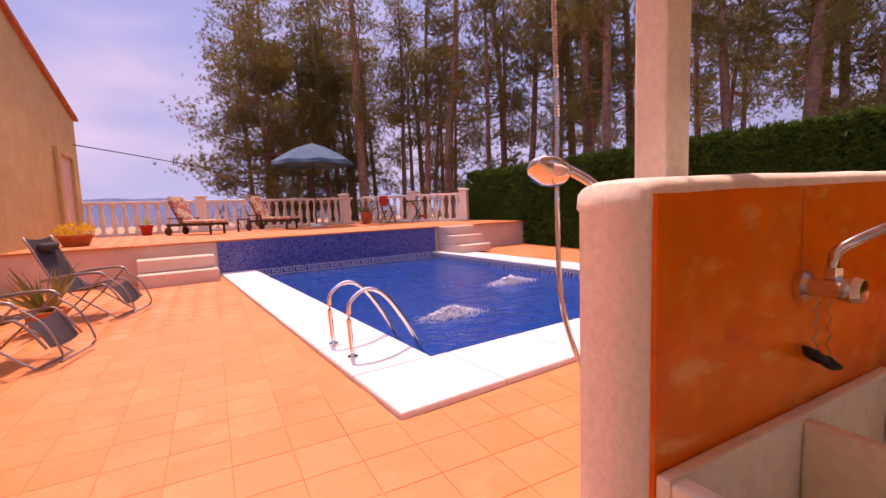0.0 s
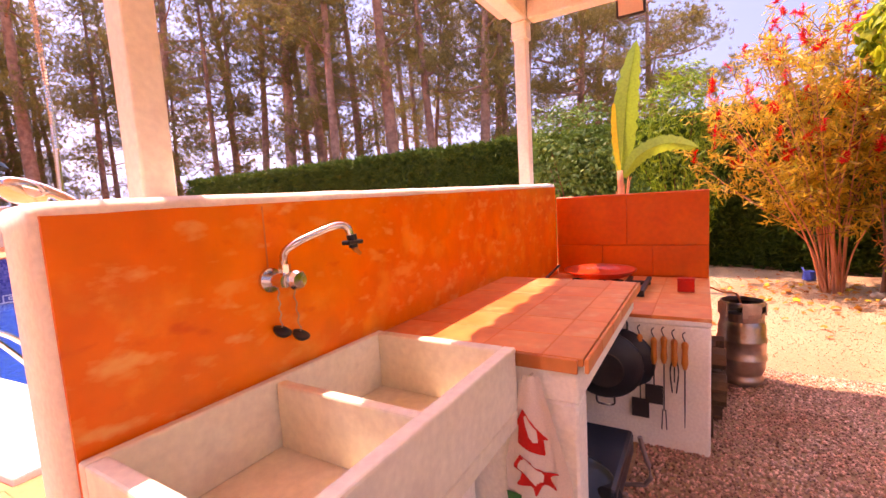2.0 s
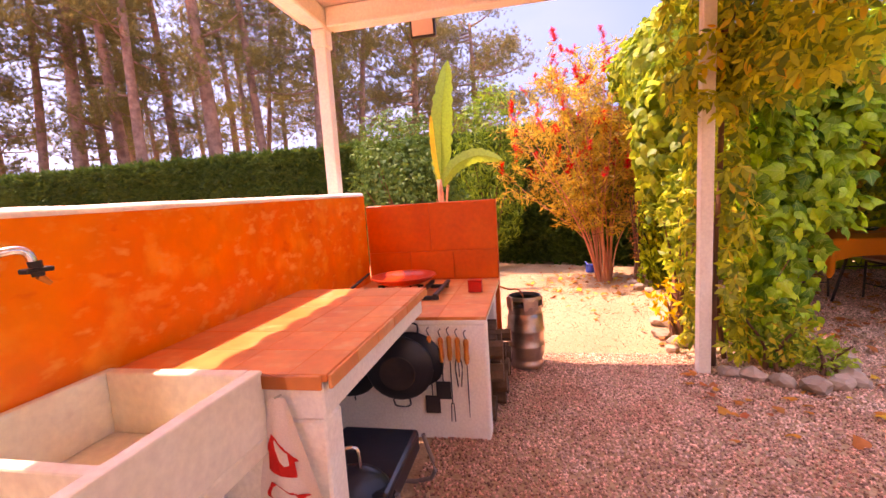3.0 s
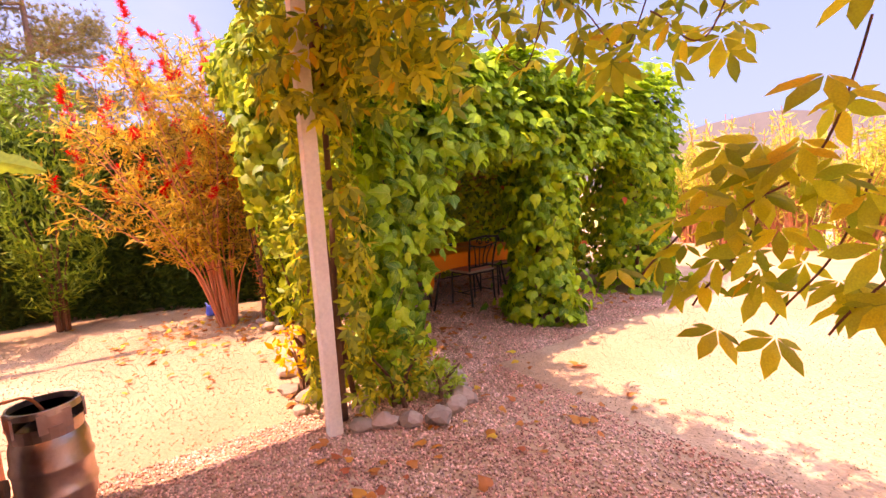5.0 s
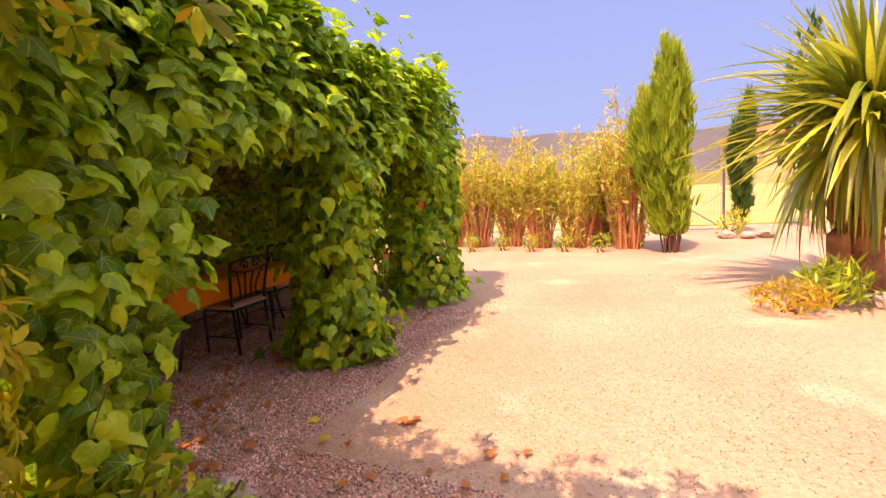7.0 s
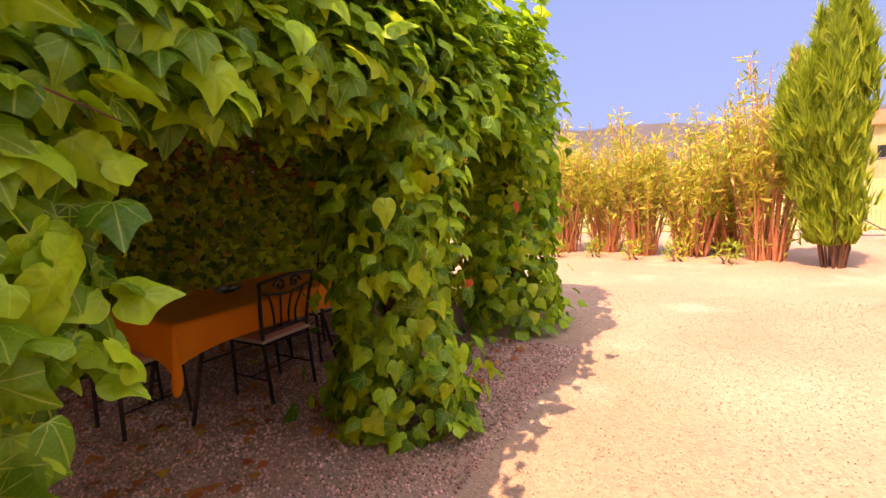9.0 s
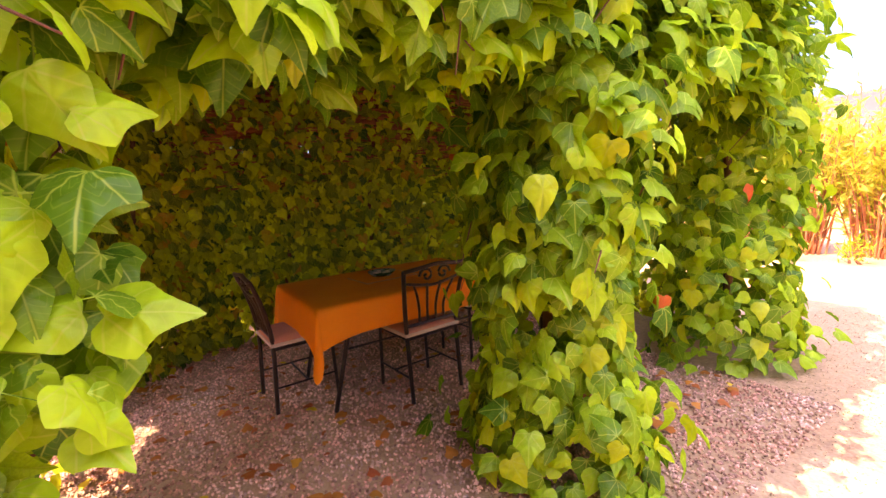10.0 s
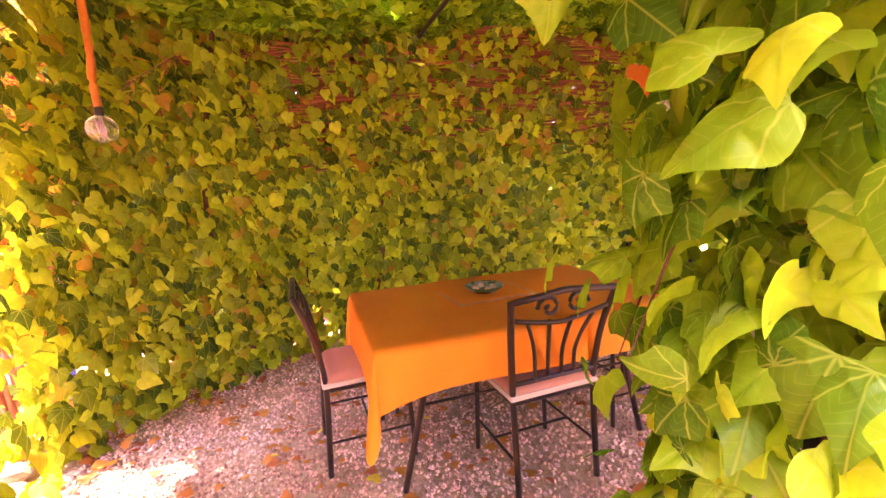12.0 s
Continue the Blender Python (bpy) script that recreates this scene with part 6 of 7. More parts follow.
# ---- hedge ----
def hedge(name, runs, height, label):
    th = thing(name, pose(0, 0, 0), label, "hedge")
    b = bmesh.new()
    ps, ns = [], []
    for (x0, y0), (x1, y1) in runs:
        d = Vector((x1 - x0, y1 - y0, 0))
        side = Vector((d.y, -d.x, 0)).normalized()
        box(b, (0, 0.26, -0.02), (d.length, 0.75, height - 0.13))
        bmesh.ops.transform(b, matrix=Matrix(((d.x / d.length, -side.x, 0, x0), (d.y / d.length, -side.y, 0, y0), (0, 0, 1, 0), (0, 0, 0, 1))), verts=b.verts[-8:])
        n = int(d.length * height * 260)
        s, z = RNG.random(n), RNG.random(n) * height
        p = np.column_stack([x0 + s * d.x, y0 + s * d.y, z])
        off = np.array([0.14 * noise.noise((v[0] * 0.9, v[1] * 0.9, v[2] * 0.9)) for v in p]) - 0.04
        ps.append(p + np.outer(off, (side.x, side.y, 0)))
        ns.append(np.tile([side.x, side.y, 0.5], (n, 1)))
        n = int(d.length * 0.9 * 260)
        s, w = RNG.random(n), RNG.random(n) * 0.95
        top = height - 0.08 + 0.10 * np.array([noise.noise((a * d.length * 1.1, 0, 0)) for a in s]) + RNG.uniform(-0.05, 0.05, n)
        ps.append(np.column_stack([x0 + s * d.x - w * side.x, y0 + s * d.y - w * side.y, top]))
        ns.append(np.tile([0, 0, 1.0], (n, 1)))
    part("core", b, L_HEDGE, th)
    p, n = np.concatenate(ps), np.concatenate(ns)
    scatter("needles", T_HEDGE, p, towards(n, 0.5), RNG.uniform(0.15, 0.30, len(p)), L_HEDGE, th, "stuff")


# the hedge turns behind the bottlebrush and ends at the arbour
hedge("cypress_hedge", (((10.0, 16.5), (10.0, -0.4)), ((10.0, -0.3), (8.75, -3.2))), 2.78, "long clipped dark green conifer hedge along the boundary")
hedge("cypress_hedge", (((9.2, -3.2), (9.3, -8.4)),), 1.9, "lower dark green conifer hedge behind the arbour")


# ---- pines ----
def pine(seed, h, r, low, crown_r, limbs=26, dense=1.0):
    """One pine: leaning tapered trunk, thin limbs, open crown of needle tufts."""
    rg = np.random.default_rng(seed)
    th = thing("pine_tree", pose(0, -60 - seed * 9, 0), "tall slender pine with bare trunk and airy crown", "tree", "pines beyond the garden")
    lean = rg.uniform(-0.09, 0.09, 2) * h
    spine = bend([(0, 0, -1.5), (lean[0] * 0.25 + rg.normal(0, 0.1), lean[1] * 0.25, h * 0.33), (lean[0] * 0.6, lean[1] * 0.6 + rg.normal(0, 0.12), h * 0.66), (lean[0], lean[1], h)], 6)
    part("trunk", tube(bmesh.new(), spine, r, 9, r * 0.22), M_BARK, th, smooth=True)
    pos = []
    for k in range(limbs):
        t = low + (1 - low) * (k + rg.random()) / limbs
        i = min(len(spine) - 2, int(t * (len(spine) - 1)))
        p = spine[i].lerp(spine[i + 1], t * (len(spine) - 1) - i)
        a = rg.uniform(0, 6.283)
        ln = crown_r * (0.45 + 0.55 * math.sin(math.pi * min(1, 0.25 + 0.75 * (t - low) / (1 - low)))) * rg.uniform(0.6, 1.15)
        q = p + Vector((ln * math.cos(a), ln * math.sin(a), rg.uniform(-0.1, 0.35) * ln))
        m = p.lerp(q, 0.5) + Vector((0, 0, -0.08 * ln))
        part("limb", tube(bmesh.new(), bend([p, m, q], 3), r * 0.20, 5, 0.012), M_BARK, th)
        for c in range(rg.integers(3, 6)):
            f = rg.uniform(0.35, 1.05)
            cpt = np.array(p.lerp(q, f)) + rg.normal(0, 0.22, 3)
            cnt = int(rg.integers(16, 30) * dense)
            pos.append(cpt + rg.normal(0, 1, (cnt, 3)) * np.array([0.34, 0.34, 0.20]))
    pos = np.concatenate(pos)
    scatter("crown", T_NEEDLES, pos, towards(np.tile([0, 0, 0.8], (len(pos), 1)), 0.7), rg.uniform(0.16, 0.30, len(pos)), L_PINE, th, "stuff")
    return th


kinds = [pine(1, 15, 0.25, 0.30, 2.1), pine(2, 17, 0.30, 0.38, 2.3), pine(3, 14, 0.16, 0.22, 1.8), pine(4, 16, 0.20, 0.42, 1.9), pine(5, 13, 0.17, 0.12, 2.3), pine(6, 11, 0.30, 0.14, 3.6, 48, 1.7)]
first = {}


def plant_pine(kind, x, y, turn, s=1.0):
    m = pose(x, y, -0.6, 0, 0, turn)
    src = kinds[kind]
    if kind not in first:
        first[kind] = src
        src.matrix_world = m
        src.scale = (s, s, s)
        return src
    ob = copy_thing(src, m)
    ob.scale = (s, s, s)
    return ob


spots = ((1, 7.6, 23.2, 0), (1, 11.6, 21.2, 70), (3, 10.6, 22.0, 30), (1, 13.6, 15.0, 140), (0, 15.5, 15.5, 10), (0, 16.5, 13.0, 80), (3, 13.0, 11.4, 210), (1, 14.4, 9.6, 300), (0, 13.6, 12.6, 15), (3, 15.4, 8.2, 95), (0, 15.8, 6.8, 200), (2, 17.0, 5.6, 45), (5, 21.5, 4.4, 0), (5, 24.0, 1.5, 120), (2, 12.6, 18.6, 20), (4, 14.2, 19.6, 200), (0, 15.6, 21.0, 100), (3, 13.7, 17.2, 330), (5, 3.0, 25.5, 60), (5, 5.2, 26.5, 200))
for k, x, y, a in spots:
    plant_pine(k, x, y, a)
for k in range(17):
    plant_pine((4, 4, 0, 4, 2, 3)[k % 6], 2.5 + 0.74 * k + RNG.uniform(-0.3, 0.3), 24.0 + RNG.uniform(0, 5), RNG.uniform(0, 360), RNG.uniform(0.85, 1.1))
for k in range(12):
    plant_pine((2, 3, 3, 0)[k % 4], 17.5 + RNG.uniform(0, 9), 4.5 + 1.6 * k, RNG.uniform(0, 360), RNG.uniform(0.85, 1.1))

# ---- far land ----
# distance haze is put into the hill's pale blue-grey base colour
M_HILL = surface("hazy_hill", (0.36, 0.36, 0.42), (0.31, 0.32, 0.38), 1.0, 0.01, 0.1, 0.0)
M_FIELD = surface("dry_field", (0.36, 0.34, 0.08), (0.30, 0.25, 0.075), 1.0, 0.3, 4, 0.0)


def ridge(x0, y0, x1, y1, h, seed, n=60):
    b = bmesh.new()
    lo, hi, bk = [], [], []
    d = Vector((x1 - x0, y1 - y0, 0))
    away = Vector((x0 + x1, y0 + y1, 0)).normalized() * 120
    for k in range(n + 1):
        t = k / n
        p = Vector((x0, y0, -15)) + d * t
        z = h * (0.55 + 0.45 * math.sin(math.pi * t)) * (0.8 + 0.35 * noise.noise((t * 4, seed, 0)) + 0.10 * noise.noise((t * 17, seed, 0)))
        lo.append(b.verts.new(p))
        hi.append(b.verts.new(p + away * 0.6 + Vector((0, 0, 15 + z))))
        bk.append(b.verts.new(p + away * 1.6))
    for a, c in ((lo, hi), (hi, bk)):
        for k in range(n):
            b.faces.new((a[k], a[k + 1], c[k + 1], c[k]))
    return b


def sky_backdrop():
    """Emissive ring standing in for lavender-blue sky far beyond the hills; haze painted in."""
    m = bpy.data.materials.new("far_sky")
    m.use_nodes = True
    n, l = m.node_tree.nodes, m.node_tree.links
    n.remove(n["Principled BSDF"])
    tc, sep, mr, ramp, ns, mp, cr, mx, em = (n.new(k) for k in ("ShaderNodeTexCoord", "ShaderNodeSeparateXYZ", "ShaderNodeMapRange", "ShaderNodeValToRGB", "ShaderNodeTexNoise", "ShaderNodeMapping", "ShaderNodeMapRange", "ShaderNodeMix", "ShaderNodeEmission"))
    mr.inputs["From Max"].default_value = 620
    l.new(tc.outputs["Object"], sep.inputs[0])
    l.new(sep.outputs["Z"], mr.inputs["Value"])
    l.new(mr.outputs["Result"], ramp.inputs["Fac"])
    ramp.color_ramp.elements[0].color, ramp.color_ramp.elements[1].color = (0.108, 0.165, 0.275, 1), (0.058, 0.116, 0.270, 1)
    # emission is painted brighter and hazier towards the sun side
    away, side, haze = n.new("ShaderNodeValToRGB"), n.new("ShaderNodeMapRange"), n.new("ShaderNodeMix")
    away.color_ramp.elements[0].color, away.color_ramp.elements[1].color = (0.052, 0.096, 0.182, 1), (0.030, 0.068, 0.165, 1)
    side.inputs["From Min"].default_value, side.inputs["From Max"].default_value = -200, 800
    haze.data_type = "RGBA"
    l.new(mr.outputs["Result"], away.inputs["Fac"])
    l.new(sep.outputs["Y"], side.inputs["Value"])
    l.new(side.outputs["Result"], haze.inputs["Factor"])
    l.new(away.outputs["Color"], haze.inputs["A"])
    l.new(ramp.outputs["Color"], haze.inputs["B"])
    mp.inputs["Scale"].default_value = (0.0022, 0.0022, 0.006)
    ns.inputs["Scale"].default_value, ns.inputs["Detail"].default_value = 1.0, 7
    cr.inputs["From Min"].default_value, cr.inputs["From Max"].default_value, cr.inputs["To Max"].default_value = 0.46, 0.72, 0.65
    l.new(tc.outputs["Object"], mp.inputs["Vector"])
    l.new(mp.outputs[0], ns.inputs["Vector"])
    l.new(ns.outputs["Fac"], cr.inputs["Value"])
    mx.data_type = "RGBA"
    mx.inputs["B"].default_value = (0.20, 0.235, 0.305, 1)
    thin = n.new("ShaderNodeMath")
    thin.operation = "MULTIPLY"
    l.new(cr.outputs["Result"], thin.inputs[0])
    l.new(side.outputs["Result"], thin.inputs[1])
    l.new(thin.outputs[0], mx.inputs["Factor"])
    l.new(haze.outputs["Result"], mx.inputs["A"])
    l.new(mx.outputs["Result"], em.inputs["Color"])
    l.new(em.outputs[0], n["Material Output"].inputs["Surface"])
    b = bmesh.new()
    lathe(b, [(880, -40), (880, 60), (880, 200), (860, 380), (820, 560)], 96)
    b.faces.ensure_lookup_table()
    bmesh.ops.delete(b, geom=[f for f in b.faces if len(f.verts) > 4], context="FACES")
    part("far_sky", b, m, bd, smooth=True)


bd = tagged(new("backdrop"), "distant haze-coloured hills and a glowing sky ring beyond the garden", "hills", kind="structure")
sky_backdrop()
M_SCRUB = surface("scrub_hill", (0.11, 0.095, 0.078), (0.085, 0.075, 0.060), 1.0, 0.02, 0.2, 0.0)
part("hill", ridge(-300, -340, 420, -330, 56, 1), M_SCRUB, bd, smooth=True)
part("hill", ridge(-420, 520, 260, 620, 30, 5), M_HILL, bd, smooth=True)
part("field", box(bmesh.new(), (-60, -60, -0.3), (40, -15.2, 0.02)), M_FIELD, bd, "dry yellow field beyond the fence")
part("field_rise", box(bmesh.new(), (-60, -90, -0.3), (40, -60.1, 1.5)), M_FIELD, bd)


far = thing("farmhouse", pose(-6.4, -50, 0, 0, 0, 12), "distant pale farmhouse with an orange tiled roof", "house")
part("wall", box(bmesh.new(), (-2.2, -2, -0.2), (2.2, 2, 3.9)), M_HOUSE, far)
b = bmesh.new()
eave = [b.verts.new(p) for p in ((-2.5, -2.3, 3.9), (2.5, -2.3, 3.9), (2.5, 2.3, 3.9), (-2.5, 2.3, 3.9))]
top2 = [b.verts.new(p) for p in ((-1.2, 0, 5.1), (1.2, 0, 5.1))]
for f in ((0, 1, 5, 4), (2, 3, 4, 5), (1, 2, 5), (3, 0, 4), (3, 2, 1, 0)):
    b.faces.new([(eave + top2)[k] for k in f])
part("roof", b, M_POT, far, "orange tiled hip roof")
for x in (-1.1, 1.1):
    part("window", box(bmesh.new(), (x - 0.35, 2.0, 1.4), (x + 0.35, 2.02, 2.4)), M_BLACK, far)


# ---- oleanders, cypresses, gate, yucca ----
def oleander(x, y, h, seed):
    rg = np.random.default_rng(seed)
    th = thing("oleander_bush", pose(x, y, 0), "leggy oleander with reddish canes and yellow-green leaves", "bush", "oleanders along the fence")
    tips = []
    for k in range(74):
        a, sp = rg.uniform(0, 6.283), 0.72 * math.sqrt(rg.random())
        top = np.array([sp * math.cos(a), 0.8 * sp * math.sin(a), h * rg.uniform(0.62, 1.02) * (1.06 - 0.22 * sp)])
        if k % 15 == 0:
            top[2] = h * rg.uniform(1.08, 1.25)
        p0 = np.array([0.30 * top[0] + rg.normal(0, 0.05), 0.30 * top[1] + rg.normal(0, 0.05), -0.02])
        m = p0 + (top - p0) * (0.42, 0.42, 0.52) + rg.normal(0, 0.05, 3)
        part("cane", tube(bmesh.new(), bend([tuple(p0), tuple(m), tuple(top)], 3), rg.uniform(0.011, 0.019), 5, 0.006), M_CANE, th)
        bare = rg.uniform(0.35, 0.72) if k % 4 else 0.08
        for c in range(11):
            f = bare + (1.0 - bare) * (c + rg.random()) / 11
            q = p0 + (m - p0) * f * 2 if f < 0.5 else m + (top - m) * (f - 0.5) * 2
            tips.append(q + rg.normal(0, 0.03, (5, 3)))
    tips = np.concatenate(tips)
    side = rg.normal(0, 1, (len(tips), 3)) * (1, 1, 0.4) + (0, 0, 0.5)
    scatter("leaves", T_LANCE, tips, frames_of(side, (0, 0, 0.5), 0.9, 0.3), rg.uniform(0.10, 0.21, len(tips)), L_OLE, th, "stuff")


for k, (x, y, h) in enumerate(((7.6, -12.0, 2.25), (6.85, -12.1, 2.1), (6.1, -11.9, 2.4), (5.3, -12.0, 2.05), (4.6, -11.7, 2.2), (3.75, -11.7, 2.05), (2.75, -11.35, 2.55), (8.4, -12.0, 2.3), (3.2, -12.1, 1.9))):
    oleander(x, y, h, 40 + k)


def cypress(x, y, h, r, lean, count, label, mat=None):
    th = thing("cypress_tree", pose(x, y, 0, 0, lean, 0), label, "tree")
    part("trunk", rod(bmesh.new(), (0, 0, -0.05), (0, 0, h * 0.8), 0.07, 0.02, 8), M_BARK, th)
    t = RNG.random(count)
    spire = RNG.integers(0, 22, count)
    sa, sr = spire * 2.4, 0.25 + 0.75 * np.sqrt((spire % 11) / 11)
    top_of = h * (0.72 + 0.28 * np.sin(spire * 5.1) ** 2 - 0.10 * sr)
    z = 0.30 + (top_of - 0.30) * t
    prof = r * np.interp(t, [0, 0.2, 0.45, 0.7, 0.9, 1], [0.16, 0.24, 0.60, 1.0, 1.0, 0.85])
    wob = r * 0.26 * (1.05 - t ** 2) * RNG.normal(0, 1, (2, count)) * 0.8
    p = np.column_stack([prof * sr * np.cos(sa) + wob[0], prof * sr * np.sin(sa) + wob[1], z])
    d = np.column_stack([0.15 * np.cos(sa), 0.15 * np.sin(sa), np.ones(count)])
    scatter("foliage", T_SPRAY, p, towards(d, 0.16), RNG.uniform(0.15, 0.36, count), mat or L_CYP, th, "stuff")


def dead_base(x, y, n):
    th = thing("dead_brush", pose(x, y, 0), "dry brown twigs round the foot of the cypress", "brush")
    for k in range(n):
        a = RNG.uniform(0, 6.283)
        part("twig", tube(bmesh.new(), bend([(0.12 * math.cos(a), 0.12 * math.sin(a), -0.02), (0.18 * math.cos(a), 0.18 * math.sin(a), 0.4), ((0.2 + 0.1 * math.sin(k)) * math.cos(a), 0.26 * math.sin(a), 0.75 + 0.3 * math.sin(3 * k))], 3), 0.014, 5, 0.004), M_STEM, th)


dead_base(2.0, -10.85, 30)
cypress(1.97, -10.9, 3.85, 0.46, 4, 9000, "feathery yellow-green cypress with a brown bare base")
cypress(0.55, -13.2, 3.1, 0.22, 0, 1500, "narrow dark cypress beside the garden gate", L_BUSH)
cypress(-0.9, -14.5, 5.2, 0.34, 2, 420, "tall thin half-bare cypress", L_BUSH)

gate = thing("garden_gate", pose(0.82, -13.6, 0, 0, 0, -8), "rusty wire mesh garden gate between thin posts", "gate")
for x in (0.0, 0.78):
    part("gate_post", rod(bmesh.new(), (x, 0, -0.02), (x, 0, 1.5), 0.028, seg=8), M_ALU, gate)
for z in (0.08, 1.42):
    part("gate_rail", rod(bmesh.new(), (0, 0, z), (0.78, 0, z), 0.016, seg=6), M_ALU, gate)
part("gate_brace", rod(bmesh.new(), (0.02, 0, 0.1), (0.74, 0, 0.6), 0.014, seg=6), M_ALU, gate)
b = bmesh.new()
for k in range(1, 13):
    rod(b, (0.06 * k, 0.002, 0.08), (0.06 * k, 0.002, 1.42), 0.002, seg=4)
for k in range(1, 20):
    rod(b, (0, -0.002, 0.08 + 0.068 * k), (0.78, -0.002, 0.08 + 0.068 * k), 0.002, seg=4)
tagged(part("wire_mesh", b, M_ALU, gate), kind="stuff")
fence = thing("wire_fence", pose(0, 0, 0), "thin posts and wires of the boundary fence", "fence")
for k in range(9):
    part("fence_post", rod(bmesh.new(), (2.6 + 0.95 * k, -12.7, -0.05), (2.6 + 0.95 * k, -12.7, 1.6), 0.022, seg=6), M_ALU, fence)
for z in (0.4, 0.95, 1.5):
    part("wire", rod(bmesh.new(), (2.6, -12.7, z), (10.2, -12.7, z), 0.004, seg=4), M_ALU, fence)


def yucca(x, y, trunk_h, label):
    th = thing("yucca_palm", pose(x, y, 0), label, "palm")
    part("trunk", tube(bmesh.new(), bend([(0, 0, -0.05), (0.03, 0.02, trunk_h * 0.5), (0.0, 0.0, trunk_h)], 5), 0.19, 14, 0.13), M_YTRUNK, th, smooth=True)
    part("trunk", tube(bmesh.new(), bend([(0.22, 0.12, -0.05), (0.28, 0.16, trunk_h * 0.4), (0.20, 0.10, trunk_h * 0.8)], 5), 0.11, 10, 0.08), M_YTRUNK, th, smooth=True)

    def blade_mesh(ln, droop):
        v, f = [], []
        n = 7
        for i in range(n + 1):
            t = i / n
            w = 0.023 * ln / 0.9 * (1 - t ** 2.2) * (0.55 + 0.9 * min(1, t * 3)) / 1.3 + 0.001
            px, pz = ln * t * (1 - 0.25 * droop * t), -droop * ln * t * t
            v += [(px, -w, pz + w * 0.5), (px, 0, pz), (px, w, pz + w * 0.5)]
        for i in range(n):
            a = 3 * i
            f += [(a, a + 1, a + 4), (a, a + 4, a + 3), (a + 1, a + 2, a + 5), (a + 1, a + 5, a + 4)]
        return v, f
    for cz, cx, cy, cnt in ((trunk_h, 0, 0, 570),):
        for g, (ln, dr, lo, hi) in enumerate(((1.30, 0.10, 0.35, 1.45), (1.72, 0.30, -0.15, 0.55), (1.42, 0.62, -1.25, -0.10))):
            m = blade_mesh(ln, dr)
            n = cnt // 3 if g < 2 else cnt // 2
            az, el = RNG.uniform(0, 6.283, n), RNG.uniform(lo, hi, n)
            x_ = np.column_stack([np.cos(el) * np.cos(az), np.cos(el) * np.sin(az), np.sin(el)])
            y_ = np.column_stack([-np.sin(az), np.cos(az), np.zeros(n)])
            rot = np.stack([x_, y_, np.cross(x_, y_)], axis=2)
            pos = np.column_stack([np.full(n, cx) + 0.08 * np.cos(az), np.full(n, cy) + 0.08 * np.sin(az), cz + RNG.uniform(-0.35, 0.25, n) * (1 if g else 0.5)])
            pieces("blade", m, pos[:98], rot[:98], RNG.uniform(0.75, 1.15, 98), L_YUC, th)
            scatter("blade_skirt", m, pos[98:], rot[98:], RNG.uniform(0.7, 1.1, n - 98), L_YUC, th, "stuff")


yucca(0.24, -8.12, 1.95, "yucca palm with stiff hanging green and yellow blades")
shrub("ground_cover", (1.12, -7.02, 0.13), (0.34, 0.30, 0.17), 520, 0.10, L_BOTTLE, T_LANCE, "low yellow-green tuft at the foot of the yucca", "plant", 3, 0.2, (0, 0, 1))
shrub("ground_cover", (0.72, -7.35, 0.18), (0.30, 0.3, 0.24), 360, 0.16, L_CYP, T_LANCE, "grassy green tuft at the foot of the yucca", "plant", 3, 0.2, (0, 0, 1))
shrub("ground_cover", (0.75, -12.9, 0.25), (0.3, 0.3, 0.3), 260, 0.16, L_OLE, T_LANCE, "dry tuft of grass by the gate", "plant", 3, 0.2, (0, 0, 1))
for k, (x, y) in enumerate(((3.2, -10.9), (3.9, -11.0), (4.6, -11.1), (5.3, -11.3), (6.0, -11.2))):
    shrub("weed_tuft", (x, y, 0.16), (0.2, 0.2, 0.2), 120, 0.12, L_CYP, T_LANCE, "pale weed tuft at the foot of the oleanders", "weed", 2, 0.2, (0, 0, 1))


